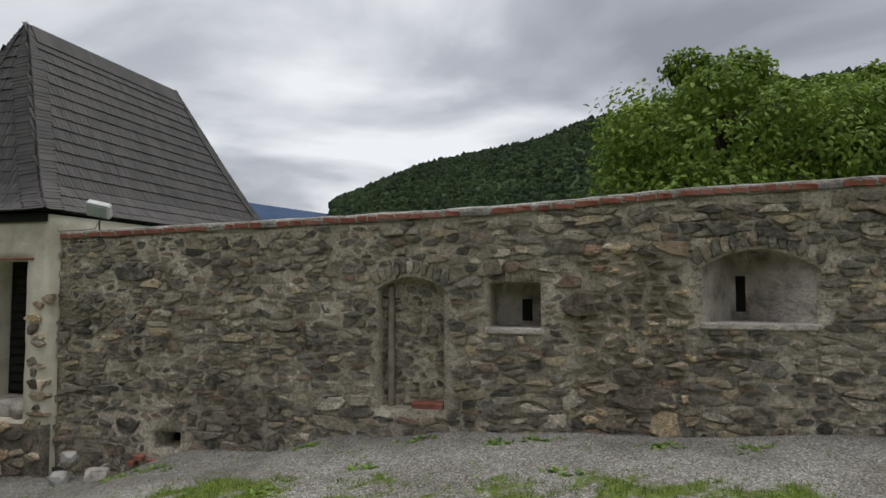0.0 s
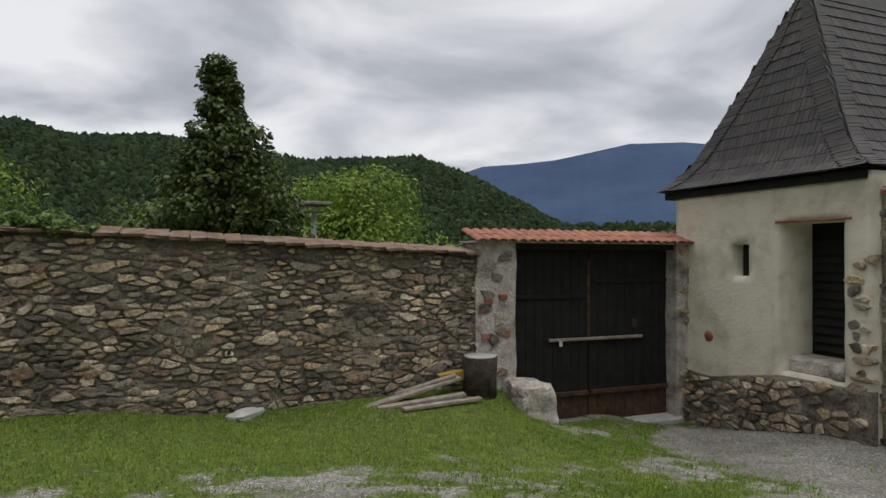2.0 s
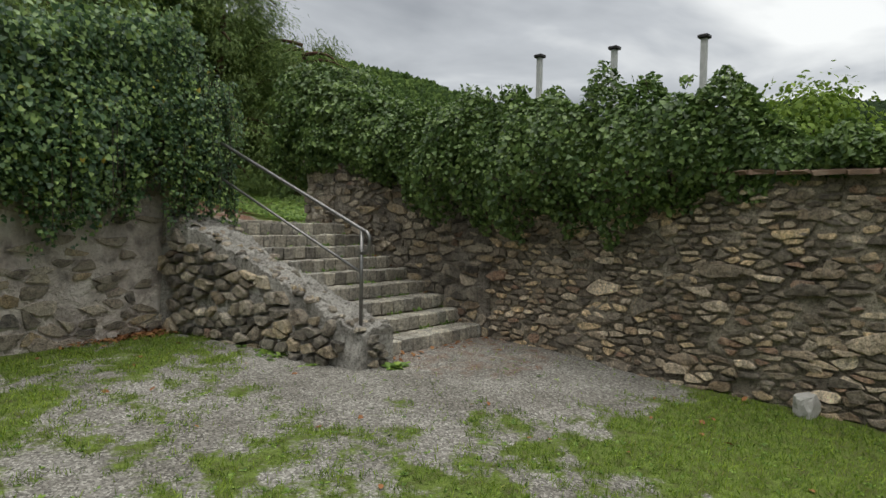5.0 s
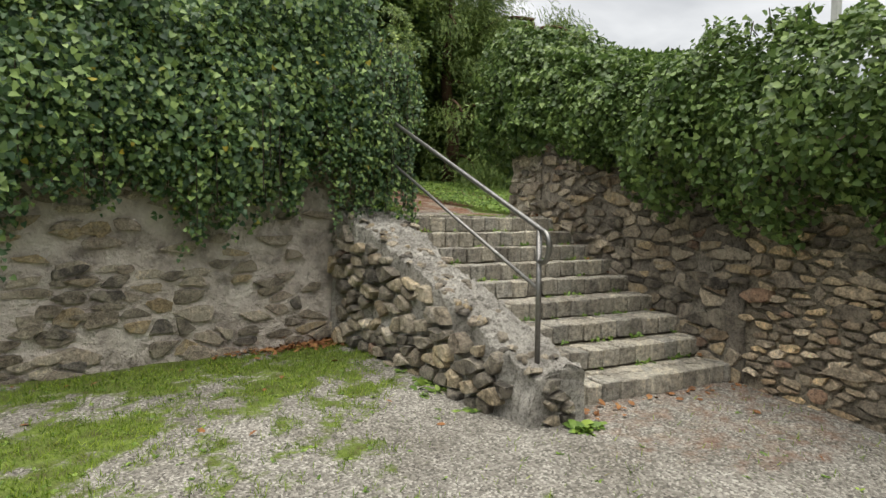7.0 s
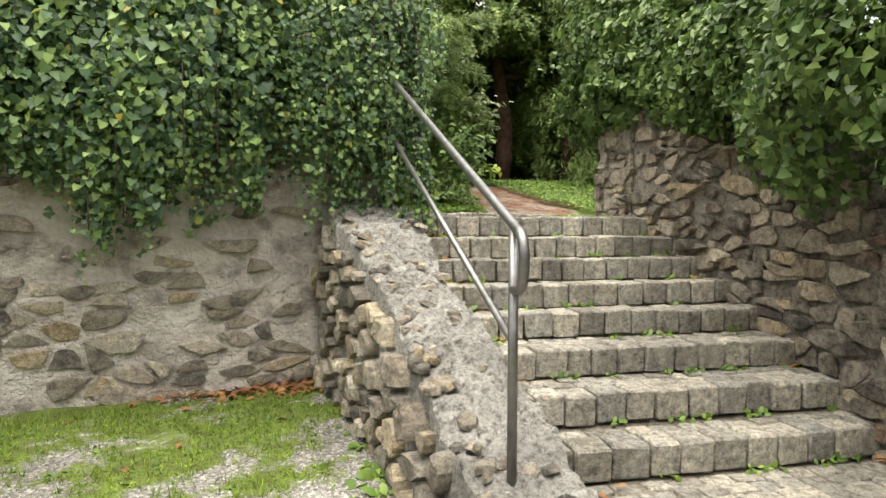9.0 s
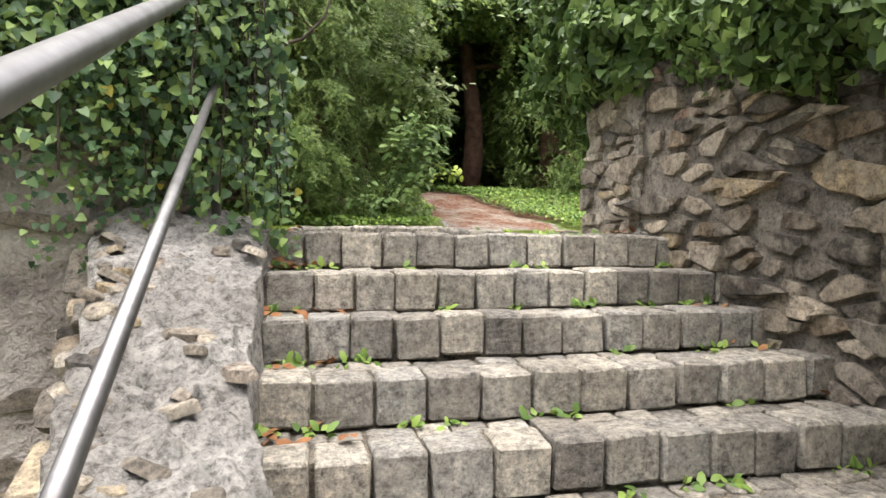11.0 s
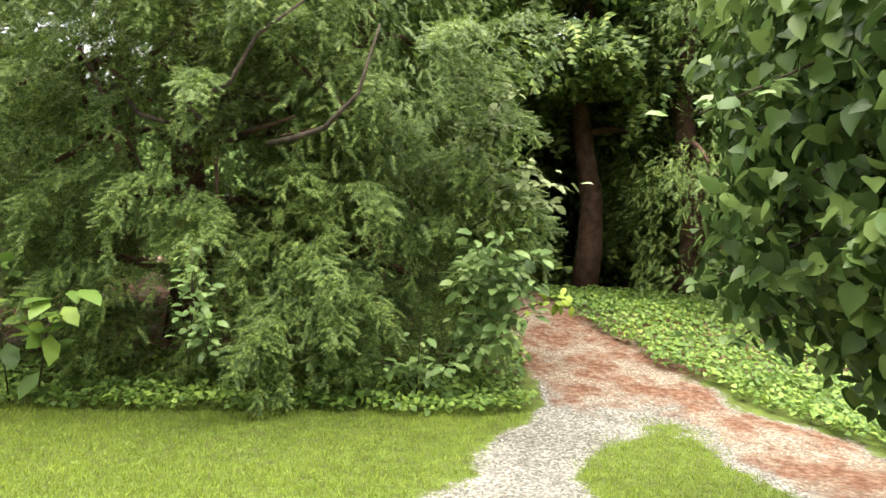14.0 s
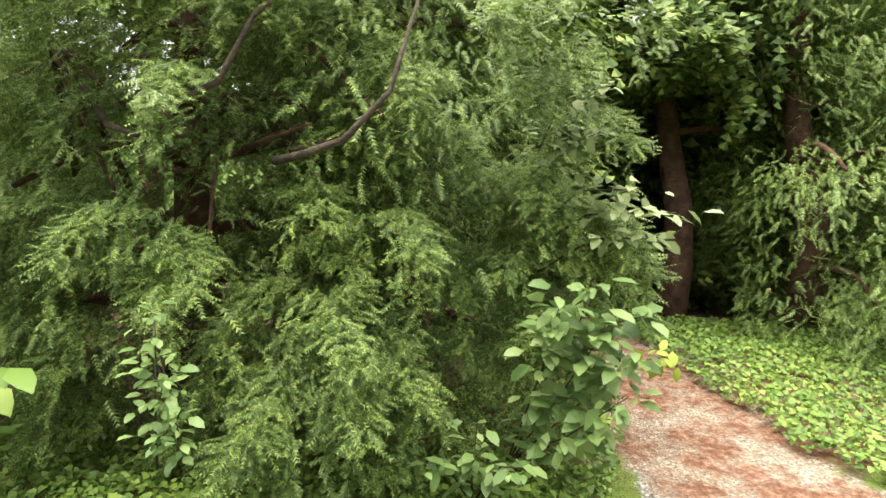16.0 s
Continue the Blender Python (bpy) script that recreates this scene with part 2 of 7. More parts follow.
def leaf_mat(name, dark, mid, light, yellow=None, rough=0.45, scale=1.2):
    m, n, l, b = nodes_of(name, rough)
    b.inputs["Specular IOR Level"].default_value = 0.35
    isl = n.new("ShaderNodeNewGeometry").outputs["Random Per Island"]
    stops = [(0.0, dark), (0.5, mid), (0.97, light)]
    if yellow:
        stops += [(0.99, light), (0.995, yellow)]
    c = ramp(n, l, isl, stops)
    p = position(n)
    c = mix(n, l, 1.0, c, ramp(n, l, noise_node(n, l, scale, 3, 0.6, p), [(0.3, (0.68, 0.74, 0.68)), (0.7, (1.25, 1.2, 1.1))]), "MULTIPLY")
    l.new(c, b.inputs["Base Color"])
    tr, ms = n.new("ShaderNodeBsdfTranslucent"), n.new("ShaderNodeMixShader")
    l.new(c, tr.inputs[0])
    ms.inputs[0].default_value = 0.28
    out = n["Material Output"]
    l.new(b.outputs[0], ms.inputs[1]), l.new(tr.outputs[0], ms.inputs[2]), l.new(ms.outputs[0], out.inputs[0])
    return m


M_IVY = leaf_mat("ivy_leaf", (0.032, 0.07, 0.036), (0.1, 0.18, 0.08), (0.3, 0.42, 0.135), (0.4, 0.33, 0.05), 0.42)
M_IVYTOP = leaf_mat("bushy_ivy_leaf", (0.042, 0.08, 0.024), (0.095, 0.16, 0.045), (0.22, 0.31, 0.1), None, 0.42)
M_YEW = leaf_mat("yew_needles", (0.055, 0.1, 0.032), (0.115, 0.185, 0.052), (0.29, 0.37, 0.095), None, 0.55, 0.9)
M_TREELEAF = leaf_mat("tree_leaf", (0.1, 0.165, 0.026), (0.17, 0.255, 0.04), (0.24, 0.33, 0.058), None, 0.75, 0.7)
M_DARKLEAF = leaf_mat("glossy_dark_leaf", (0.028, 0.05, 0.014), (0.06, 0.095, 0.024), (0.16, 0.2, 0.05), None, 0.4)
M_SHRUBLEAF = leaf_mat("shrub_leaf", (0.095, 0.165, 0.055), (0.165, 0.255, 0.09), (0.27, 0.37, 0.15), None, 0.45)
M_PALELEAF = leaf_mat("pale_broad_leaf", (0.22, 0.28, 0.13), (0.32, 0.38, 0.2), (0.42, 0.48, 0.28), None, 0.5)
M_GRASS = leaf_mat("grass_blade", (0.075, 0.135, 0.014), (0.16, 0.25, 0.026), (0.29, 0.39, 0.05), (0.3, 0.26, 0.1), 0.6, 0.8)
M_LAWN = leaf_mat("lawn_blade", (0.14, 0.215, 0.024), (0.235, 0.325, 0.038), (0.34, 0.425, 0.07), (0.26, 0.24, 0.08), 0.6, 0.8)
M_GROUNDIVY = leaf_mat("ground_ivy_leaf", (0.075, 0.14, 0.03), (0.15, 0.25, 0.055), (0.27, 0.38, 0.08), None, 0.5)


def ground_mat():
    """Pale gravel, turf, needle-strewn path: weights stored on the sheet, broken up by noise."""
    m, n, l, b = nodes_of("ground_cover", 0.95)
    p = position(n)
    vor = n.new("ShaderNodeTexVoronoi")
    vor.inputs["Scale"].default_value = 62
    l.new(p, vor.inputs["Vector"])
    pebble = ramp(n, l, vor.outputs["Color"], [(0.1, (0.12, 0.114, 0.106)), (0.42, (0.24, 0.23, 0.212)), (0.68, (0.34, 0.328, 0.305)), (0.9, (0.54, 0.525, 0.495))])
    dust = ramp(n, l, noise_node(n, l, 1.1, 5, 0.6, p), [(0.35, (0.66, 0.64, 0.6)), (0.62, (1.05, 1.04, 1.01))])
    gravel = mix(n, l, 1.0, pebble, dust, "MULTIPLY")
    soil = ramp(n, l, noise_node(n, l, 9, 5, 0.65, p), [(0.3, (0.09, 0.09, 0.034)), (0.55, (0.13, 0.18, 0.036)), (0.75, (0.2, 0.26, 0.055))])
    litter_ = ramp(n, l, noise_node(n, l, 16, 6, 0.7, p), [(0.32, (0.085, 0.036, 0.02)), (0.5, (0.19, 0.09, 0.055)), (0.66, (0.33, 0.22, 0.16))])
    worn = ramp(n, l, noise_node(n, l, 2.6, 7, 0.68, p), [(0.46, (0, 0, 0)), (0.6, (0.8, 0.8, 0.8))])
    needles = mix(n, l, worn, litter_, mix(n, l, 1.0, pebble, (1.12, 1.0, 0.86), "MULTIPLY"))
    far = ramp(n, l, noise_node(n, l, 0.05, 5, 0.6, p), [(0.35, (0.03, 0.06, 0.015)), (0.65, (0.08, 0.13, 0.035))])

    def attr(name):
        a = n.new("ShaderNodeAttribute")
        a.attribute_name = name
        return a.outputs["Fac"]

    def broken(name, scale, amount):
        s = n.new("ShaderNodeMath")
        s.operation = "MULTIPLY_ADD"
        l.new(noise_node(n, l, scale, 6, 0.7, p), s.inputs[0])
        s.inputs[1].default_value = amount
        h = n.new("ShaderNodeMath")
        h.operation = "SUBTRACT"
        l.new(attr(name), h.inputs[0])
        h.inputs[1].default_value = amount / 2
        l.new(h.outputs[0], s.inputs[2])
        return ramp(n, l, s.outputs[0], [(0.4, (0, 0, 0)), (0.62, (1, 1, 1))])

    c = mix(n, l, broken("turf", 11, 1.3), gravel, soil)
    c = mix(n, l, broken("needles", 5, 0.8), c, needles)
    c = mix(n, l, attr("meadow"), c, far)
    l.new(c, b.inputs["Base Color"])
    bump(n, l, b, vor.outputs["Distance"], 1.0, 0.02)
    return m


M_GROUND = ground_mat()
M_FOREST = leaf_mat("far_forest", (0.018, 0.036, 0.014), (0.03, 0.056, 0.02), (0.05, 0.085, 0.03), None, 0.9, 0.02)
M_FORESTLT = leaf_mat("far_broadleaf", (0.035, 0.068, 0.016), (0.06, 0.11, 0.024), (0.1, 0.16, 0.036), None, 0.9, 0.02)
# the blue is aerial haze, painted into the mountain's base colour
M_HAZE_MOUNTAIN = simple("haze_blue_mountain", [(0.35, (0.03, 0.055, 0.11)), (0.6, (0.042, 0.072, 0.135)), (0.8, (0.055, 0.09, 0.15))], 0.004, 1.0, 0.02, 0.3, 5.0)


# ---- mesh helpers ----
def mesh_np(name, verts, faces, mats, smooth=False):
    """A mesh from numpy arrays; faces all have the same number of corners."""
    me = bpy.data.meshes.new(name)
    v, f = np.asarray(verts, dtype=np.float32), np.asarray(faces, dtype=np.int32)
    k = f.shape[1]
    me.vertices.add(len(v)), me.loops.add(f.size), me.polygons.add(len(f))
    me.vertices.foreach_set("co", v.ravel())
    me.loops.foreach_set("vertex_index", f.ravel())
    me.polygons.foreach_set("loop_start", np.arange(0, f.size, k, dtype=np.int32))
    me.polygons.foreach_set("use_smooth", np.full(len(f), bool(smooth)))
    for m in mats if isinstance(mats, (list, tuple)) else [mats]:
        me.materials.append(m)
    me.update(calc_edges=True)
    return me


def mesh_bm(name, bm, mat):
    bmesh.ops.recalc_face_normals(bm, faces=bm.faces)
    me = bpy.data.meshes.new(name)
    bm.to_mesh(me)
    bm.free()
    me.materials.append(mat)
    return me


def part(name, data, parent, m=None, label=""):
    """One mesh object under a thing or part; its pose is given in the parent's frame."""
    ob = new(name, data)
    ob.parent = parent
    if m is not None:
        ob.matrix_local = m
    if label:
        ob["label"] = label
    return ob


def thing(name, label, category, m=None, data=None, group="", kind=""):
    ob = new(name, data)
    if m is not None:
        ob.matrix_world = m
    return tagged(ob, label, category, group, kind)


def box_bm(bm, x0, y0, z0, x1, y1, z1, bevel=0.0, m=None):
    r = bmesh.ops.create_cube(bm, size=1.0)
    vs = r["verts"]
    bmesh.ops.scale(bm, vec=(x1 - x0, y1 - y0, z1 - z0), verts=vs)
    bmesh.ops.translate(bm, vec=((x0 + x1) / 2, (y0 + y1) / 2, (z0 + z1) / 2), verts=vs)
    if bevel:
        es = list({ed for v in vs for ed in v.link_edges})
        r = bmesh.ops.bevel(bm, geom=es, offset=bevel, segments=1, affect="EDGES")
        vs = r["verts"]
    if m is not None:
        bmesh.ops.transform(bm, matrix=m, verts=vs)
    return vs


def box_mesh(name, x0, y0, z0, x1, y1, z1, mat, bevel=0.0):
    bm = bmesh.new()
    box_bm(bm, x0, y0, z0, x1, y1, z1, bevel)
    return mesh_bm(name, bm, mat)


def tube_mesh(name, pts, radius, mat, sides=10):
    """A round tube along a line of points; radius may differ from point to point."""
    pts = [Vector(p) for p in pts]
    rads = radius if isinstance(radius, (list, tuple)) else [radius] * len(pts)
    vs, fs = [], []
    side = None
    for i, p in enumerate(pts):
        d = (pts[min(i + 1, len(pts) - 1)] - pts[max(i - 1, 0)]).normalized()
        if side is None:
            side = Vector((1, 0, 0)) if abs(d.x) < 0.8 else Vector((0, 1, 0))
        side = (side - d * side.dot(d)).normalized()
        up = d.cross(side)
        for k in range(sides):
            a = 2 * math.pi * k / sides
            vs.append(p + side * (math.cos(a) * rads[i]) + up * (math.sin(a) * rads[i]))
    for i in range(len(pts) - 1):
        for k in range(sides):
            fs.append((i * sides + k, i * sides + (k + 1) % sides, (i + 1) * sides + (k + 1) % sides, (i + 1) * sides + k))
    me = bpy.data.meshes.new(name)
    me.from_pydata([tuple(v) for v in vs], [], fs + [tuple(range(sides))[::-1], tuple((len(pts) - 1) * sides + k for k in range(sides))])
    me.polygons.foreach_set("use_smooth", [True] * len(me.polygons))
    me.materials.append(mat)
    return me


rng = np.random.default_rng(7)
IVY_LEAF = (np.array([(0, 0.06, 0), (-.45, .04, .07), (-.38, .5, .07), (0, 1, -.1), (.38, .5, .07), (.45, .04, .07), (0, .42, -.03)]),
            np.array([(0, 1, 6), (1, 2, 6), (2, 3, 6), (3, 4, 6), (4, 5, 6), (5, 0, 6)][:]))
IVY_LOBED = (np.array([(0, 0.03, 0), (-.25, -.04, .05), (-.43, .16, .09), (-.4, .42, .07), (-.24, .72, .03), (0, 1.05, -.14), (.24, .72, .03), (.4, .42, .07), (.43, .16, .09), (.25, -.04, .05), (0, .42, -.04)]),
             np.array([(k, (k + 1) % 10, 10) for k in range(10)]))
OVAL_LEAF = (np.array([(0, 0, 0), (-.27, .35, .05), (-.2, .75, .03), (0, 1, -.1), (.2, .75, .03), (.27, .35, .05)]),
             np.array([(0, 1, 5), (1, 2, 4), (1, 4, 5), (2, 3, 4)]))
BLADE = (np.array([(-.06, 0, 0), (.06, 0, 0), (0, .55, .12), (0, 1, .4)]), np.array([(0, 1, 2), (1, 3, 2)]))


def sprig_template(pairs, width, base):
    """A yew twig: flat needles in two ranks along a stalk 1 long."""
    v, f = [], []
    for i in range(pairs):
        y = i / pairs
        w = width * (1 - 0.4 * y)
        for s in (-1, 1):
            k = len(v)
            v += [(0, y - base * 0.3, 0), (s * w, y + 0.14, -0.03), (0, y + base * 0.7, 0)]
            f.append((k, k + 1, k + 2))
    return np.array(v), np.array(f)


YEW_SPRIG, YEW_COARSE = sprig_template(7, 0.19, 0.11), sprig_template(3, 0.28, 0.3)


def scatter(template, pos, normal, up, size, jitter=0.6):
    """Leaves at pos: their faces look along normal, their tips point along up, both shaken."""
    n = len(pos)
    nn = normal + rng.normal(0, jitter, (n, 3))
    nn /= np.linalg.norm(nn, axis=1, keepdims=True) + 1e-9
    uu = up + rng.normal(0, jitter, (n, 3))
    uu -= (uu * nn).sum(1, keepdims=True) * nn
    uu /= np.linalg.norm(uu, axis=1, keepdims=True) + 1e-9
    xx = np.cross(uu, nn)
    tv, tf = template
    v = pos[:, None, :] + size[:, None, None] * (tv[None, :, 0:1] * xx[:, None, :] + tv[None, :, 1:2] * uu[:, None, :] + tv[None, :, 2:3] * nn[:, None, :])
    f = tf[None] + (np.arange(n) * len(tv))[:, None, None]
    return v.reshape(-1, 3), f.reshape(-1, tf.shape[1])


def sm(a, b, x):
    t = np.clip((x - a) / (b - a), 0, 1)
    return t * t * (3 - 2 * t)


def fbm(x, y, scale, seed=0.0):
    """Smooth cheap noise about -1 to 1 on arrays."""
    o = np.zeros_like(x, dtype=float)
    a, s = 1.0, scale
    for k in range(4):
        o += a * (np.sin(x * s * 1.3 + 1.7 * k + seed + 1.9 * np.sin(y * s * 0.9 + k * 2.1 + seed)) * np.cos(y * s * 1.1 - 0.6 * k + seed * 1.7 + 1.3 * np.sin(x * s * 0.8 + k)))
        a *= 0.55
        s *= 2.03
    return o / 1.6


# ---- the plan ----
# The court has axes of its own: u towards the outer wall, v along it.
CM = Matrix.Translation((1.666, -6.283, 0.04)) @ Matrix.Rotation(radians(-4.2), 4, "Z") @ Matrix.Diagonal((0.99, 0.99, 1.0, 1.0)) @ Matrix.Translation((-2.407, 6.214, 0))
CI = CM.inverted()
CMn, CIn = np.array(CM), np.array(CI)
CR = Matrix.Translation(CM.translation) @ Matrix.Rotation(radians(-4.2), 4, "Z")


def to_court(x, y):
    return CIn[0, 0] * x + CIn[0, 1] * y + CIn[0, 3], CIn[1, 0] * x + CIn[1, 1] * y + CIn[1, 3]


FOOT = [(2.38, -0.4, -0.03), (2.38, -3.8, -0.16), (2.38, -5.75, -0.28), (2.38, -8.0, -0.44), (2.3, -9.9, -0.38), (2.3, -11.4, -0.24), (1.2, -11.2, -0.36), (1.1, -12.1, -0.85),
        (2.4, -12.8, -1.12), (2.45, -15.3, -1.25), (-1.1, -15.6, -0.74), (-3.86, -15.7, -0.27), (-5.5, -15.7, 0.03), (-7, -15.7, 0.16), (-8.5, -15.7, 0.22),
        (-11, -15.7, 0.33), (-0.77, 2.45, 0.04), (-3.4, 1.6, 0.06), (-8.2, -8.5, 0.28), (-3.5, -4, 0.02), (-7, 0, 0.15), (-3.5, -9.5, -0.1), (-12, -8, 0.4), (0.9, -14.0, -1.1), (0.8, -0.6, -0.04)]
NA, ND = np.array((-0.8, 2.68)), np.array((-0.972, -0.234))
NN = np.array((-0.234, 0.972))


def court_height(x, y):
    u, v = to_court(x, y)
    zs, ws = 0.0, 0.0
    for a, b, c in FOOT:
        w = 1.0 / ((u - a) ** 2 + (v - b) ** 2 + 0.35) ** 1.6
        zs, ws = zs + w * c, ws + w
    return zs / ws + 0.04


def is_garden(x, y):
    """Signed metres into the upper garden, from the middle of its retaining wall."""
    d = (x - NA[0]) * NN[0] + (y - NA[1]) * NN[1] - 0.3
    return np.where(x > -0.75, y - 2.75, np.where(x < -9.5, -1.0, d))


def garden_z(y):
    """The garden lies level with the stair head, dips a little and then climbs under the yews."""
    return np.interp(y, [4, 6, 7.2, 8.6, 9.4, 10, 13, 40], [1.49, 1.43, 1.52, 1.78, 1.99, 2.1, 2.35, 3.2])


def path_edges(y):
    """Left and right edge of the garden path."""
    return np.interp(y, [3.7, 4.2, 5.0, 6.4, 7.2, 8.2, 10, 12, 16], [0.0, 0.35, 0.75, 1.5, 1.97, 2.08, 2.18, 2.3, 2.2]), np.interp(y, [3.7, 6.2, 7.5, 8.4, 9.6, 12, 16], [4.4, 4.0, 3.65, 3.3, 2.95, 2.9, 2.8])


def height(x, y):
    u, v = to_court(x, y)
    z = court_height(x, y) + 0.012 * fbm(x, y, 3.1)
    g = garden_z(y) + 0.012 * fbm(x, y, 1.3, 2.0)
    g = g - 0.07 * sm(4.1, 3.7, y) * sm(-0.7, -0.4, x) * sm(2.6, 2.3, x)
    z = np.where(is_garden(x, y) > 0, g, z)
    out = np.maximum(u - 2.7, -16.1 - v)
    side = np.where(out > 0, sm(0, 0.2, out), 0)
    low = np.where((v > -9) & (y < 2.75), 0.6 + 0.07 * v, -1.6)
    z = np.where(y < 2.75, z * (1 - side) + low * side, z)
    r = np.sqrt(x * x + y * y)
    return z + np.where(r > 40, -np.clip((r - 40) * 0.06, 0, 12), 0)


def turf_weight(x, y):
    u, v = to_court(x, y)
    n1, n2 = fbm(x, y, 0.85, 3.0), fbm(x, y, 2.6, 1.0)
    w = 0.53 + 0.3 * n1 + 0.3 * n2 + 0.34 * fbm(x, y, 6.5, 4.0)
    w = w - 0.75 * sm(3.3, 1.2, np.hypot(x - 1.2, y + 0.7)) * 1.2
    track = np.abs((v + 13.6) + 0.25 * (u + 4))
    w = w - 0.85 * sm(1.5, 0.2, track) * sm(2.2, 0.5, u) * sm(-5.0, -2.0, u)
    w = w + 0.75 * sm(2.6, 0.6, np.abs(u - 1.6)) * sm(-2.5, -4.5, v) * sm(-12.6, -11.4, v)
    w = w - 0.8 * sm(-13.9, -14.8, v) * sm(1.2, -0.5, u)
    w = w + 0.25 * sm(0.5, 2.2, y) * sm(-0.5, -1.5, x) * (is_garden(x, y) < 0)
    return np.clip((w - 0.1) / 0.8, 0, 1)


def path_dist(x, y):
    """Metres from the middle of the garden path, over its half width."""
    a, b = path_edges(y)
    return np.abs(x - (a + b) / 2 - 0.08 * fbm(x, y, 1.7)) / ((b - a) / 2)


def tongue(x, y):
    """A patch of turf in the middle of the path."""
    d = np.hypot((x - 2.35 - 0.27 * (y - 5.3)) / 0.62, (y - 5.3) / 1.55) + 0.2 * fbm(x, y, 2.3, 1.0)
    return sm(1.05, 0.75, d)


# ---- ground: one sheet to the horizon ----
def ground():
    far = np.array([12, 18, 28, 45, 80, 150, 300, 700, 1500, 3500.0])
    xs = np.concatenate([-14 - far[::-1], np.arange(-14, 7, 0.14), 7 + far])
    ys = np.concatenate([-17 - far[::-1], np.arange(-17, 16, 0.14), 16 + far])
    X, Y = np.meshgrid(xs, ys)
    Z = height(X, Y)
    v = np.stack([X, Y, Z], -1).reshape(-1, 3)
    nx, ny = len(xs), len(ys)
    i = np.arange((ny - 1) * nx).reshape(ny - 1, nx)[:, :-1].ravel()
    me = mesh_np("ground", v, np.stack([i, i + 1, i + nx + 1, i + nx], -1), M_GROUND, True)
    x, y = v[:, 0], v[:, 1]
    g = is_garden(x, y) > 0
    u, vv = to_court(x, y)
    inside = (u < 2.7) & (vv > -16) | g
    pd = path_dist(x, y)
    lawn = np.maximum(sm(0.85, 1.12, pd + 0.16 * fbm(x, y, 1.9, 5.0)) * sm(3.6, 4.0, y + 0.15 * fbm(x, y, 2.0)), tongue(x, y))
    turf = np.where(g, lawn, turf_weight(x, y))
    needles = np.where(g, (1 - lawn) * np.maximum(0.3 * sm(5.0, 6.5, y) + 0.55 * sm(6.6, 8.2, y), 0.75 * sm(2.6, 3.4, x) * sm(3.8, 4.6, y)), 0)
    needles = np.maximum(needles, np.where(g, sm(7.2, 8.5, y) * 0.8, 0.45 * sm(2.3, 0.9, np.hypot(x - 1.2, (y + 0.9) * 1.3))))
    for name, val in (("turf", turf), ("needles", np.clip(needles, 0, 1)), ("meadow", np.where(inside, 0, 1.0))):
        a = me.attributes.new(name, "FLOAT", "POINT")
        a.data.foreach_set("value", val.astype(np.float32))
    return thing("ground", "gravel and grass courtyard ground rising to a garden lawn", "ground", data=me, kind="structure")


ground()


# ---- rubble masonry ----
def stone_template(seed, rings=9):
    """An angular flat-faced stone, 1 wide, 1 high, standing 1 out of the wall (along -y)."""
    r = np.random.default_rng(seed)
    a = np.linspace(0, 2 * np.pi, rings, endpoint=False) + r.uniform(-0.33, 0.33, rings)
    p = r.uniform(2.2, 6.0)
    rad = 0.5 / (np.abs(np.cos(a)) ** p + np.abs(np.sin(a)) ** p) ** (1 / p) * r.uniform(0.78, 1.08, rings)
    slope = r.uniform(-0.5, 0.5, 2)
    v = []
    for s, d in ((1.05, 0.6), (1.0, -0.35), (0.88, -0.85)):
        for k in range(rings):
            x, z = np.cos(a[k]) * rad[k] * s, np.sin(a[k]) * rad[k] * s
            v.append((x, d + (r.uniform(-0.22, 0.22) + slope[0] * x + slope[1] * z) * (d < 0), z))
    v.append((r.uniform(-.2, .2), -0.9 - r.uniform(0, 0.25), r.uniform(-.2, .2)))
    f = []
    for lv in range(2):
        for k in range(rings):
            b0, b1 = lv * rings + k, lv * rings + (k + 1) % rings
            f += [(b0, b1, b1 + rings), (b0, b1 + rings, b0 + rings)]
    for k in range(rings):
        f.append((2 * rings + k, 2 * rings + (k + 1) % rings, 3 * rings))
    return np.array(v), np.array(f)


STONES = [stone_template(100 + i) for i in range(28)]
STONE_ME = {}


def stone_mesh(i, mat):
    if (i, mat.name) not in STONE_ME:
        STONE_ME[i, mat.name] = mesh_np("stone", STONES[i][0], STONES[i][1], mat)
    return STONE_ME[i, mat.name]


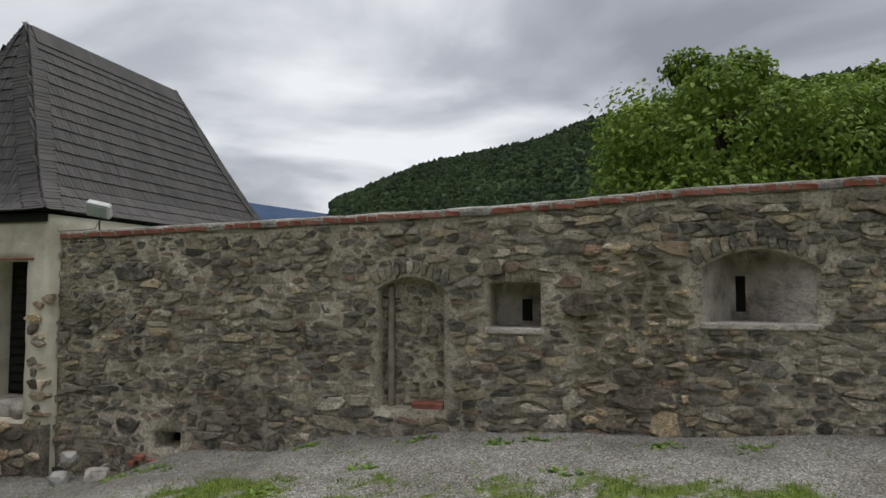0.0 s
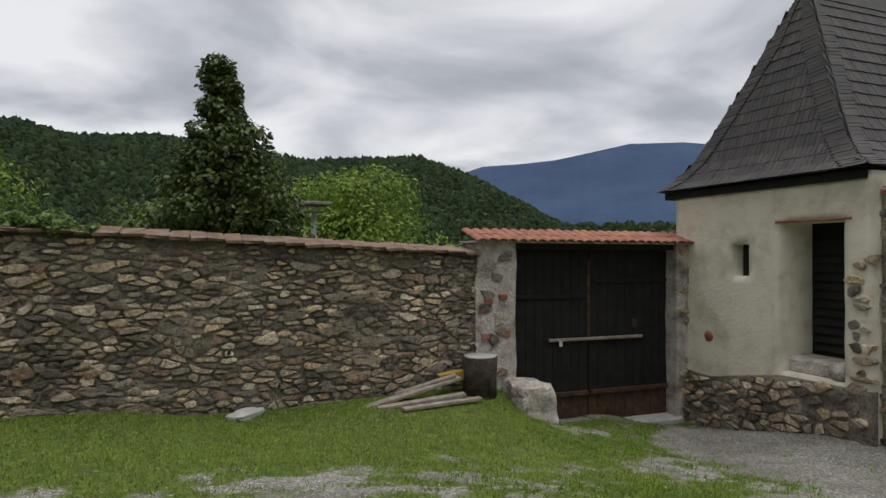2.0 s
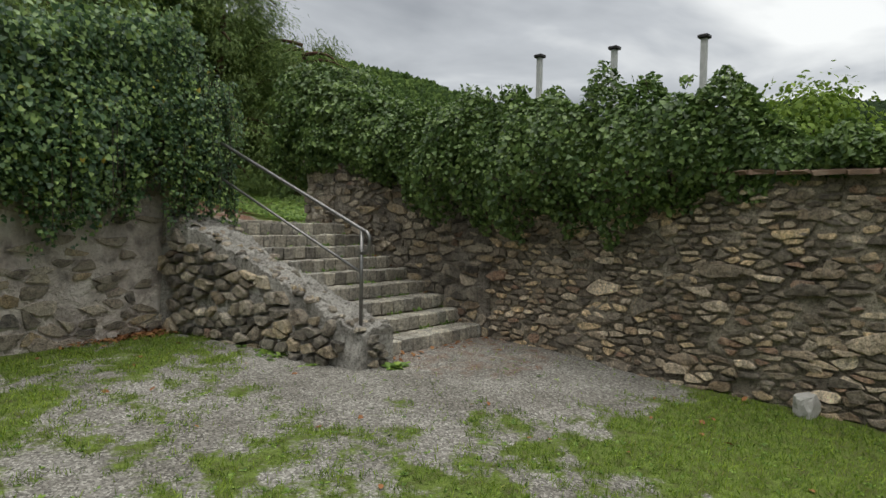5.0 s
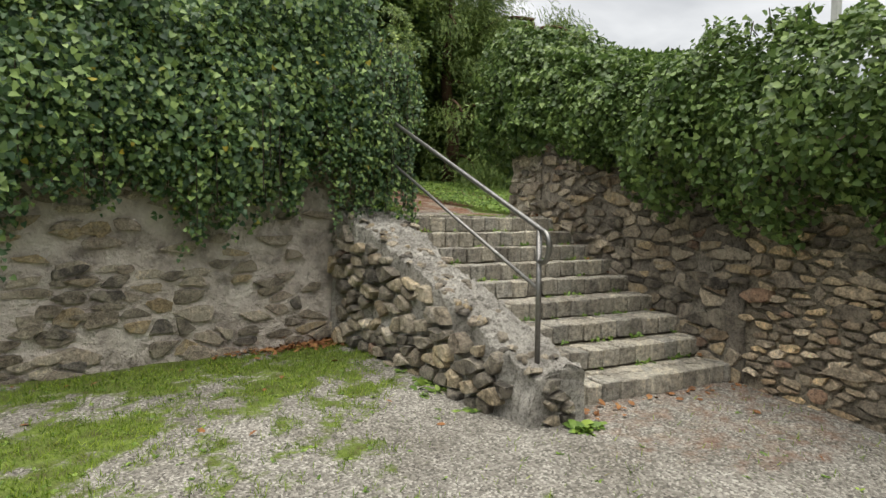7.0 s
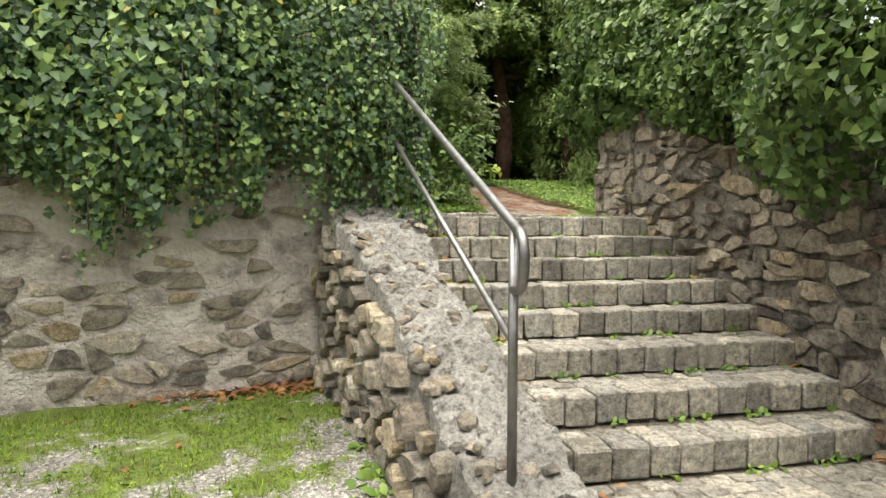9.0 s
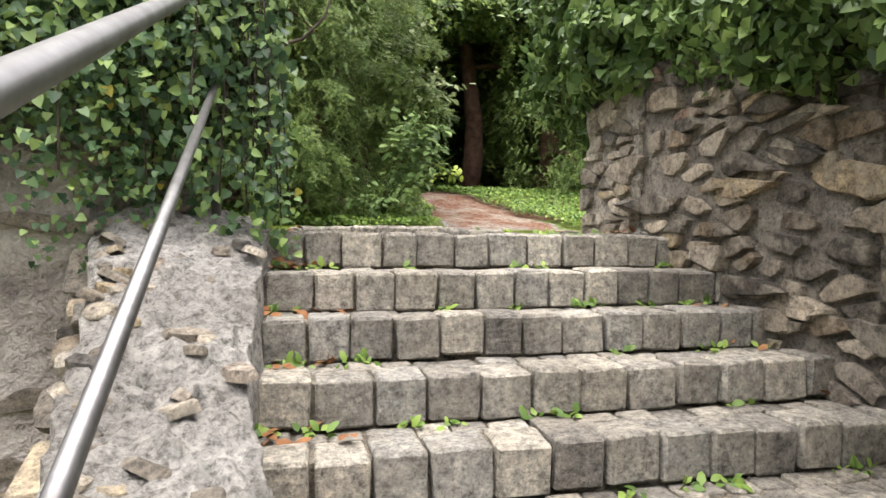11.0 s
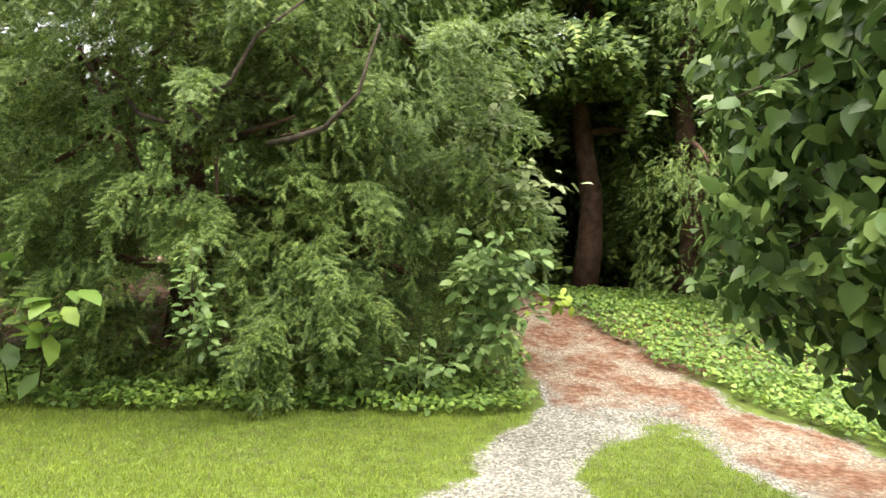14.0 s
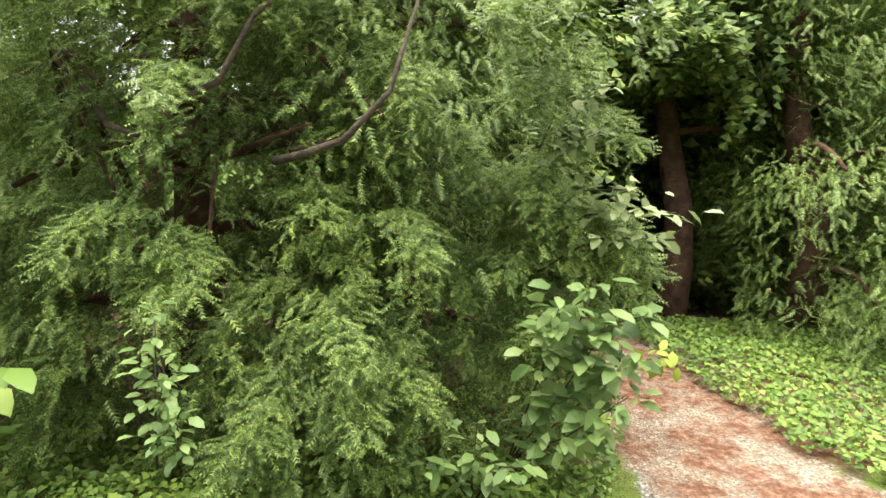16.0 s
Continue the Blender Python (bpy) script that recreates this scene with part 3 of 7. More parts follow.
def courses(length, z0, z1, r, hmin=0.04, hmax=0.15, wmin=0.07, wmax=0.34, gap=0.012, drop=0.36):
    """Interlocking rubble over a wall: rows of (s, z, width, height, outline) of close-fitting angular cells."""
    cw, ch = (wmin + wmax) * 0.36, (hmin + hmax) * 0.36
    nx, nz = int(length / cw) + 3, int((z1 - z0) / ch) + 3
    pts = {}
    for q in range(-1, nz):
        for p in range(-1, nx):
            if r.random() > drop:
                pts[p, q] = (p + 0.5 * (q % 2) + r.uniform(-0.42, 0.42), q + r.uniform(-0.36, 0.36))
    out = []
    for (p, q), (x, y) in pts.items():
        poly = [(-1.6, -1.5), (1.6, -1.5), (1.6, 1.5), (-1.6, 1.5)]
        for dq in (0, 1, -1, 2, -2):
            for dp in (0, 1, -1, 2, -2):
                o = pts.get((p + dp, q + dq))
                if o is None or (dp == 0 and dq == 0):
                    continue
                dx, dy = o[0] - x, o[1] - y
                lim = (dx * dx + dy * dy) / 2
                new_poly = []
                for k in range(len(poly)):
                    ax, ay = poly[k - 1]
                    bx, by = poly[k]
                    fa, fb = ax * dx + ay * dy - lim, bx * dx + by * dy - lim
                    if (fa > 0) != (fb > 0):
                        t = fa / (fa - fb)
                        new_poly.append((ax + (bx - ax) * t, ay + (by - ay) * t))
                    if fb <= 0:
                        new_poly.append((bx, by))
                poly = new_poly
                if len(poly) < 3:
                    break
            if len(poly) < 3:
                break
        if len(poly) < 4:
            continue
        pm = [(ax * cw, ay * ch) for ax, ay in poly]
        mx, mz = sum(e[0] for e in pm) / len(pm), sum(e[1] for e in pm) / len(pm)
        pm = [(ax - mx, az - mz) for ax, az in pm]
        ring = []
        for k in range(len(pm)):
            (ax, az), (bx, bz) = pm[k - 1], pm[k]
            ln = math.hypot(bx - ax, bz - az)
            if ln > 0.07:
                g = r.uniform(-0.07, 0.05)
                ring.append(((ax + bx) / 2 * (1 - g), (az + bz) / 2 * (1 - g)))
            if ln > 0.015:
                cut = r.uniform(0.8, 1.0)
                ring.append((bx * cut, bz * cut))
        if len(ring) < 4:
            continue
        o = []
        for ax, az in ring:
            d = math.hypot(ax, az) + 1e-6
            f = max(0.35, 1 - gap * r.uniform(0.4, 1.5) / d)
            o.append((ax * f, az * f))
        w, h = max(e[0] for e in o) - min(e[0] for e in o), max(e[1] for e in o) - min(e[1] for e in o)
        out.append((x * cw + mx, z0 + y * ch + mz, w, h, o))
    return out


def rubble_stone(o, d, r):
    """One stone from its outline: split front face, sloping edges, sunk into the mortar."""
    n = len(o)
    sl = r.uniform(-0.2, 0.2, 2)
    w = max(abs(e[0]) for e in o) + 1e-6
    v = [(x, 0.07, z) for x, z in o]
    v += [(x * 0.99, -d * (0.6 + r.uniform(-0.2, 0.2)), z * 0.99) for x, z in o]
    v += [(x * 0.9, -d * (0.95 + r.uniform(-0.14, 0.14) + sl[0] * x / w + sl[1] * z / w), z * 0.88) for x, z in o]
    v.append((r.uniform(-.2, .2) * w, -d * (1.0 + r.uniform(-0.15, 0.2)), 0))
    f = []
    for lv in range(2):
        for k in range(n):
            b0, b1 = lv * n + k, lv * n + (k + 1) % n
            f += [(b0, b1, b1 + n), (b0, b1 + n, b0 + n)]
    f += [(2 * n + k, 2 * n + (k + 1) % n, 3 * n) for k in range(n)]
    return np.array(v), np.array(f)


def lay_stones(owner, place, rows, keep, near, mat_o, mat_i, seed, depth=(0.012, 0.035), skip=0.12, limit=300, tilt=4):
    """Stones on a wall face. place(s, z) gives the pose on the face (x along it, -y out of it). keep(s, z, w, h): whether a stone lies there;
    near(s): the stretch whose stones are objects of their own; the rest is one part."""
    r = np.random.default_rng(seed)
    vs, fs, base, made = [], [], 0, 0
    for s, z, w, h, o in rows:
        if not keep(s, z, w, h) or r.random() < skip:
            continue
        kx, kz = r.uniform(0.74, 1.04), r.uniform(0.74, 1.04)
        tv, tf = rubble_stone([(a * kx * r.uniform(0.93, 1.05), b * kz * r.uniform(0.93, 1.05)) for a, b in o], r.uniform(*depth), r)
        m = place(s, z)
        if near(s) and made < limit:
            part("stone", mesh_np("stone", tv, tf, mat_o), owner, m)
            made += 1
        else:
            mm = np.array(m)
            vs.append(tv @ mm[:3, :3].T + mm[:3, 3])
            fs.append(tf + base)
            base += len(tv)
    if vs:
        tagged(part("masonry", mesh_np("masonry", np.concatenate(vs), np.concatenate(fs), mat_i), owner), kind="stuff")


def rough_face(name, length, z0, z1, holes, mat, depth=0.6, step=0.13, amp=0.016, top=None, foot=None, recess=0.0):
    """A wall with a lumpy face along +x at y=0 (outwards -y), holes (s0, z0, s1, z1) right through the outer skin, and a back."""
    ss = sorted(set([0, length] + [h[0] for h in holes] + [h[2] for h in holes]))
    zs = sorted(set([0.0, 1.0]))
    zl = sorted(set([z0, z1] + [h[1] for h in holes] + [h[3] for h in holes]))

    def fill(vals):
        o = []
        for a, b in zip(vals[:-1], vals[1:]):
            n = max(1, int(round((b - a) / step)))
            o += [a + (b - a) * k / n for k in range(n)]
        return o + [vals[-1]]

    S, Zl = fill(ss), fill(zl)
    bm = bmesh.new()
    grid = {}
    for i, s in enumerate(S):
        for j, z in enumerate(Zl):
            zz = z
            if top and j == len(Zl) - 1:
                zz = top(s)
            elif top:
                zz = min(z, top(s) - 0.01 * (len(Zl) - j))
            if zs and foot and j == 0:
                zz = foot(s)
            n = noise.noise(Vector((s * 2.1, z * 2.1, 3.3))) * amp * 2 + noise.noise(Vector((s * 6, z * 6, 9.1))) * amp + recess
            grid[i, j] = bm.verts.new((s, n, zz))

    def hole_at(i, j):
        sm_, zm = (S[i] + S[i + 1]) / 2, (Zl[j] + Zl[j + 1]) / 2
        return any(h[0] < sm_ < h[2] and h[1] < zm < h[3] for h in holes)

    for i in range(len(S) - 1):
        for j in range(len(Zl) - 1):
            if not hole_at(i, j):
                bm.faces.new((grid[i, j], grid[i + 1, j], grid[i + 1, j + 1], grid[i, j + 1]))
    edges = [ed for ed in bm.edges if len(ed.link_faces) == 1]
    r = bmesh.ops.extrude_edge_only(bm, edges=edges)
    vs = [v for v in r["geom"] if isinstance(v, bmesh.types.BMVert)]
    for v in vs:
        v.co.y = depth
    tl, tr = (top(0), top(length)) if top else (z1, z1)
    bk = [bm.verts.new((a, depth, b)) for a, b in ((0, z0), (length, z0), (length, tr), (0, tl))]
    bm.faces.new(bk)
    for f in bm.faces:
        f.smooth = True
    return mesh_bm(name, bm, mat)


def face_pose(m):
    return lambda s, z: m @ Matrix.Translation((s, 0, z))


def wall(name, label, m, length, z0, z1, holes, mat, mats, seed, near, top=None, foot=None, depth=0.6, rows=None, keep=None, bow=0.0, skip=0.12, proud=(0.012, 0.035), limit=300, recess=0.0, step=0.13, amp=0.016):
    me = rough_face(name, length, z0, z1, holes, mat, depth, step, amp, top=top, foot=foot, recess=recess)
    if bow:
        for v in me.vertices:
            v.co.y += bow * math.sin(math.pi * min(max(v.co.x / length, 0), 1)) ** 2
    ob = thing(name, label, "wall", m, me, kind="structure")
    r = np.random.default_rng(seed)
    rows = rows or courses(length, z0, z1, r)
    tp, ft = top or (lambda s: z1), foot or (lambda s: z0)

    def ok(s, z, w, h):
        if s - w / 2 < -0.09 or s + w / 2 > length + 0.09 or z + h / 2 > tp(s) - 0.01 or z - h / 2 < ft(s) - 0.1:
            return False
        for a, b, c, d in holes:
            if a - w / 2 < s < c + w / 2 and b - h / 2 < z < d + h / 2:
                return False
        return keep is None or keep(s, z, w, h)

    def place(s, z):
        return Matrix.Translation((s, bow * math.sin(math.pi * s / length) ** 2, z))

    lay_stones(ob, place, rows, ok, near, *mats, seed, depth=proud, skip=skip, limit=limit - 80)
    # larger stones among the small ones
    big = courses(length, z0, z1, r, 0.08, 0.2, 0.2, 0.5, 0.012)
    lay_stones(ob, place, big, ok, near, *mats, seed + 500, depth=(proud[0] + 0.012, proud[1] + 0.014), skip=0.74, limit=80)
    return ob


def lerp_table(tab):
    xs, ys = [p[0] for p in tab], [p[1] for p in tab]
    return lambda s: float(np.interp(s, xs, ys))


RUB, DRK = (M_STONE_O, M_STONE_I), (M_DARKSTONE_O, M_DARKSTONE_I)

# ---- wall with the blind door, beside the tower ----
SW = CM @ pose(-0.97, -15.66, 0, 0, 0, 180)
south_top = lerp_table([(0, 2.45), (1.7, 2.5), (4.2, 2.57), (6.3, 2.64), (8.2, 2.77), (9.3, 2.8), (13, 2.95)])
south_foot = lerp_table([(0, -0.95), (2.9, -0.45), (4.6, -0.15), (6, 0.0), (13, 0.15)])
S_DOOR, S_WIN, S_BIG, S_HOLE = (4.67, 0.36, 5.5, 1.86), (6.05, 1.33, 6.64, 1.85), (8.36, 1.42, 9.47, 2.08), (1.58, -0.3, 1.98, -0.08)


def south_keep(s, z, w, h):
    if 6.95 < s < 8.3 and 0.75 < z < 2.1:
        return False
    return not (4.6 < s < 5.6 and 1.8 < z < 2.05) and not (8.3 < s < 9.5 and 2.0 < z < 2.25)


wall("wall_south", "weathered rubble stone wall with lime mortar and blocked openings", SW, 12.5, -1.2, 3.0, [(*S_DOOR[:3], S_DOOR[3] + 0.1), S_WIN, (*S_BIG[:3], S_BIG[3] + 0.12), S_HOLE], M_MORTAR, RUB, 11,
     lambda s: 3.6 < s < 6.2, south_top, south_foot, 0.7, keep=south_keep, skip=0.08, proud=(0.008, 0.03), recess=0.006)

# ---- outer wall between stairs and gate ----
WW = CM @ pose(2.38, -0.3, 0, 0, 0, -90)
west_top = lerp_table([(0, 2.1), (3.5, 2.0), (6, 1.92), (8, 1.82), (9.5, 1.76), (11.2, 1.68)])
west_foot = lerp_table([(0, -0.25), (3.5, -0.35), (5.5, -0.5), (8, -0.7), (11.2, -0.75)])
wall("wall_west", "dark slaty rubble stone wall under a tile coping", WW, 11.15, -0.9, 2.2, [], M_MORTAR_DK, DRK, 12, lambda s: 2.0 < s < 4.6, west_top, west_foot, 0.45,
     skip=0.03, proud=(0.008, 0.032), recess=0.014)

# ---- retaining wall of the garden, under the ivy ----
NW = Matrix.Translation((NA[0] + ND[0] * 9, NA[1] + ND[1] * 9, 0)) @ Matrix.Rotation(math.atan2(0.234, 0.972), 4, "Z")


def north_keep(s, z, w, h):
    worn = 0.5 + 0.25 * math.sin(s * 1.9) + 0.2 * math.sin(s * 4.1 + 1)
    return z < 0.55 + 0.45 * worn or (s < 7.0 and z < 1.45) or z > 1.6 or abs(math.sin(s * 37.0 + z * 23.0)) > 0.9


wall("wall_north", "low retaining wall of rubble with worn grey plaster under hanging ivy", NW, 9.0, -0.2, 3.0, [], M_GREYPLASTER, (M_PALE_O, M_PALE_I), 13, lambda s: 4.6 < s < 9.0, None, None, 0.6,
     rows=courses(9.0, -0.2, 3.0, np.random.default_rng(17), 0.07, 0.22, 0.16, 0.5, 0.012), keep=north_keep, skip=0.32, proud=(0.006, 0.024), limit=290, recess=0.012)

# ---- wall right of the stairs ----
RW = Matrix.Translation((2.08, 2.78, 0)) @ Matrix.Rotation(math.atan2(-3.2, -0.01), 4, "Z")
rw_rows = courses(3.2, 0.0, 2.5, np.random.default_rng(5), 0.07, 0.2, 0.12, 0.4, 0.011)
wall("wall_stairs", "rough rubble stone wall beside the stairs", RW, 3.2, -0.2, 2.5, [], M_MORTAR_MID, (M_SMEAR_O, M_SMEAR_I), 14, lambda s: True, lerp_table([(0, 2.5), (3.2, 2.05)]), None, 0.5,
     rows=rw_rows, bow=0.22, skip=0.08, proud=(0.004, 0.018), limit=300, recess=0.018, step=0.06, amp=0.014)


# ---- bricks, for patches and copings ----
def brick_mesh(seed):
    r = np.random.default_rng(seed)
    bm = bmesh.new()
    box_bm(bm, -0.5, -0.5, -0.5, 0.5, 0.5, 0.5)
    bmesh.ops.bevel(bm, geom=bm.edges[:], offset=0.07, segments=1, affect="EDGES")
    for v in bm.verts:
        v.co += Vector(r.uniform(-0.05, 0.05, 3))
    return mesh_bm("brick", bm, M_BRICK)


BRICKS = [brick_mesh(60 + i) for i in range(4)]


# ---- garden entrance pillars ----
def pillar(name, label, x0, y0, x1, y1, z0, z1, seed, faces):
    bm = bmesh.new()
    box_bm(bm, x0 + 0.02, y0 + 0.02, z0, x1 - 0.02, y1 - 0.02, z1)
    bmesh.ops.subdivide_edges(bm, edges=bm.edges[:], cuts=30, use_grid_fill=True)
    for v in bm.verts:
        q = Vector((v.co.x, v.co.y, v.co.z * 1.8))
        v.co += noise.noise_vector(q * 2.7) * 0.04 + noise.noise_vector(q * 7) * 0.03 + noise.noise_vector(q * 16) * 0.018
    ob = thing(name, label, "pillar", None, mesh_bm(name, bm, M_MORTAR_PALE), kind="structure")
    for k, (ox, oy, rz, length) in enumerate(faces):
        f = pose(ox, oy, 0, 0, 0, rz)
        for size, (rows, skip, dep) in enumerate(((courses(length, z0, z1, np.random.default_rng(seed + k), 0.06, 0.16, 0.1, 0.3, 0.01), 0.1, (0.004, 0.026)),
                                                  (courses(length, z0, z1, np.random.default_rng(seed + k + 9), 0.1, 0.22, 0.2, 0.46, 0.01), 0.55, (0.012, 0.036)))):
            lay_stones(ob, face_pose(f), rows, lambda s, z, w, h, L=length: s - w * 0.36 > -0.01 and s + w * 0.36 < L + 0.01 and z + h / 2 < z1, lambda s: True, M_PALE_O, M_PALE_I, seed + k + 20 * size, dep, skip, 90, 5)
    for k, (dx, dz) in enumerate(((0.12, -0.06), (0.42, -0.09), (0.3, -0.2))):
        part("brick", BRICKS[k], ob, Matrix.Translation((x0 + dx, y0 + 0.02, z1 + dz)) @ pose(0, 0, 0, 0, 3 * k - 3, 4) @ Matrix.Diagonal((0.25, 0.12, 0.075, 1)))
    return ob


pillar("pillar_right", "rough stone gate pillar with brick on top, ivy hanging over it", 2.06, 2.78, 3.3, 3.5, 1.2, 2.62, 31, [(2.06, 3.5, -90, 0.72), (2.06, 2.78, 0, 0.9)])
pillar("pillar_left", "stone and brick wall end beneath hanging ivy", -0.85, 2.62, -0.36, 3.2, 1.2, 2.6, 41, [(-0.85, 2.62, 0, 0.49), (-0.36, 2.62, 90, 0.58)])


# ---- stairs ----
STEP_Y = [-0.305, 0.13, 0.49, 0.89, 1.29, 1.59, 1.89, 2.16, 2.5]
RISE = 0.165
step_left = lerp_table([(-0.4, 0.22), (0.9, 0.03), (1.3, -0.05), (2.6, -0.04)])
step_right = lerp_table([(-0.4, 2.25), (0.5, 2.4), (1.3, 2.38), (1.9, 2.22), (2.5, 2.12), (2.8, 2.12)])


def sett_mesh(seed):
    r = np.random.default_rng(seed)
    bm = bmesh.new()
    box_bm(bm, -0.5, -0.5, -0.5, 0.5, 0.5, 0.5)
    bmesh.ops.bevel(bm, geom=bm.edges[:], offset=0.06, segments=1, affect="EDGES")
    for v in bm.verts:
        v.co += Vector(r.uniform(-0.022, 0.022, 3))
    return mesh_bm("sett", bm, M_SETT)


SETTS = [sett_mesh(i) for i in range(8)]


def stairs():
    bm = bmesh.new()
    for k, y in enumerate(STEP_Y):
        y1 = STEP_Y[k + 1] + 0.1 if k < 8 else 3.9
        box_bm(bm, step_left(y) - 0.1, y + 0.05, -0.3, step_right(y) + 0.3, y1, RISE * (k + 1) - 0.022)
    st = thing("stairs", "flight of nine worn granite sett steps with weeds in the joints", "stairs", None, mesh_bm("stairs", bm, M_MORTAR_DK), kind="structure")
    r = np.random.default_rng(3)

    def lay(x, y, z, w, d, h, tilt=1.5):
        m = Matrix.Translation((x, y, z - h / 2)) @ pose(0, 0, 0, r.normal(0, tilt), r.normal(0, tilt), r.normal(0, 1.6)) @ Matrix.Diagonal((w, d, h, 1))
        part("sett", SETTS[int(r.integers(8))], st, m)

    for k, y in enumerate(STEP_Y):
        x, xr, z = step_left(y), step_right(y), RISE * (k + 1)
        while x < xr:
            w = r.uniform(0.165, 0.215)
            lay(x + w / 2, y + 0.095 + r.uniform(-.008, .008), z + r.uniform(-.007, .007), w - 0.012, 0.19, 0.17)
            x += w
        depth = (STEP_Y[k + 1] - y - 0.19) if k < 8 else 0.0
        for row in range(max(0, int(round(depth / 0.12)))):
            x = step_left(y) - r.uniform(0, 0.08)
            while x < xr + 0.05:
                w = r.uniform(0.11, 0.19)
                lay(x + w / 2, y + 0.25 + row * 0.115 + r.uniform(-.01, .01), z - 0.01 + r.uniform(-.006, .006), w - 0.014, 0.105, 0.1, 2.5)
                x += w
    vs, fs, base = [], [], 0
    y = 2.7
    while y < 3.95:
        x = -0.42 + r.uniform(0, 0.1)
        d = r.uniform(0.1, 0.14)
        while x < 2.3:
            w = r.uniform(0.12, 0.22)
            edge = 3.75 - 0.55 * sm(1.2, -0.6, x) + r.uniform(-.15, .15)
            if y < edge and not (x < -0.3 and y < 3.2) and r.random() > 0.03:
                lay(x + w / 2, y + d / 2 + r.uniform(-.012, .012), 1.5 + r.uniform(-.008, .008) + 0.02 * math.sin(x * 3), w - 0.016, d - 0.012, 0.1, 2.5)
            x += w
        y += d
    return st


# ---- ramp wall with the handrail ----
def ramp_top(y):
    return 0.4 + 0.395 * (y + 0.42) if y > -0.42 else 0.4


ramp_out = lerp_table([(-0.55, -0.3), (0.0, -0.38), (0.9, -0.46), (1.9, -0.62), (2.7, -0.84)])
ramp_in = lerp_table([(-0.55, 0.16), (0.9, 0.02), (1.3, -0.05), (2.75, -0.04)])


def ramp_wall():
    bm = bmesh.new()
    n, cols = 170, 33
    grid = []
    for i in range(n + 1):
        y = -0.55 + 3.3 * i / n
        xo, xi, zt = ramp_out(y), ramp_in(y), min(ramp_top(y), 1.56)
        ring = [(xo - 0.06, y, -0.25), (xo - 0.03, y, zt * 0.35), (xo, y, zt * 0.7)]
        for k in range(cols):
            f = k / (cols - 1)
            ring.append((xo + (xi - xo) * f, y, zt - 0.03 * (abs(f - 0.5) * 2) ** 3))
        ring += [(xi, y, zt * 0.7), (xi, y, -0.25)]
        row = []
        for p in ring:
            q = Vector(p)
            if p[2] > 0:
                q += noise.noise_vector(q * 3.1) * 0.03 + noise.noise_vector(q * 9) * 0.03 + noise.noise_vector(q * 21) * 0.016
                q.z += 0.035 * abs(noise.noise(Vector((q.x * 7, q.y * 5, 2)))) + 0.03 * abs(noise.noise(q * 17))
                cell = noise.cell_vector(Vector((q.x * 9 + noise.noise(q * 6), q.y * 6 + noise.noise(q * 5), 0)))
                q.z += 0.035 * (cell.x - 0.5) + 0.015 * (cell.y - 0.5)
            row.append(bm.verts.new(q))
        grid.append(row)
    for a, b in zip(grid[:-1], grid[1:]):
        for k in range(len(a) - 1):
            bm.faces.new((a[k], b[k], b[k + 1], a[k + 1]))
    bm.faces.new(grid[0][::-1]), bm.faces.new(grid[-1])
    for f in bm.faces:
        f.smooth = False
    ob = thing("ramp_wall", "sloping stair wall of round rubble with a crumbling mortar top", "wall", None, mesh_bm("ramp_wall", bm, M_CAP), kind="structure")
    rows = courses(3.2, -0.1, 1.5, np.random.default_rng(77), 0.1, 0.22, 0.14, 0.36, 0.008)
    ang = math.atan2(-3.2, 0.5)
    r = np.random.default_rng(14)
    chips = []
    for k in range(80):
        y = r.uniform(-0.5, 2.5)
        f = r.choice([r.uniform(0.0, 0.25), r.uniform(0.1, 0.95)])
        q = Matrix.Translation((ramp_out(y) + (ramp_in(y) - ramp_out(y)) * f, y, min(ramp_top(y), 1.56) + 0.002)) @ pose(0, 0, 0, -90 + 20 + r.normal(0, 14), r.normal(0, 14), r.uniform(0, 360)) @ Matrix.Diagonal((r.uniform(0.05, 0.15), 0.022, r.uniform(0.04, 0.1), 1))
        tv, tf = STONES[int(r.integers(28))]
        chips.append((np.array(q), tv, tf))
    base, cv, cf = 0, [], []
    for q, tv, tf in chips:
        cv.append(tv @ q[:3, :3].T + q[:3, 3]), cf.append(tf + base)
        base += len(tv)
    tagged(part("stone_chips", mesh_np("stone_chips", np.concatenate(cv), np.concatenate(cf), M_PALE_I), ob, None, "flat stone chips in the mortar"), kind="stuff")

    def place(s, z):
        y = 2.7 - s
        return Matrix.Translation((ramp_out(y) - 0.02 - 0.05 * (1 - z / max(ramp_top(y), 0.2)), y, z)) @ Matrix.Rotation(ang, 4, "Z")

    lay_stones(ob, place, rows, lambda s, z, w, h: z + h * 0.6 < ramp_top(2.7 - s) - 0.02 and s + w / 2 < 3.22 and s - w / 2 > 0, lambda s: True, M_STONE_O, M_STONE_I, 78, (0.03, 0.08), 0.03, 200, 8)
    rows = courses(0.42, -0.1, 0.34, np.random.default_rng(79), 0.1, 0.2, 0.12, 0.3, 0.012)
    lay_stones(ob, lambda s, z: Matrix.Translation((-0.28 + s, -0.56, z)), rows, lambda s, z, w, h: s + w / 2 < 0.46 and s - w / 2 > -0.04 and z + h / 2 < 0.38, lambda s: True, M_STONE_O, M_STONE_I, 80, (0.03, 0.07), 0.0, 20, 6)
    return ob


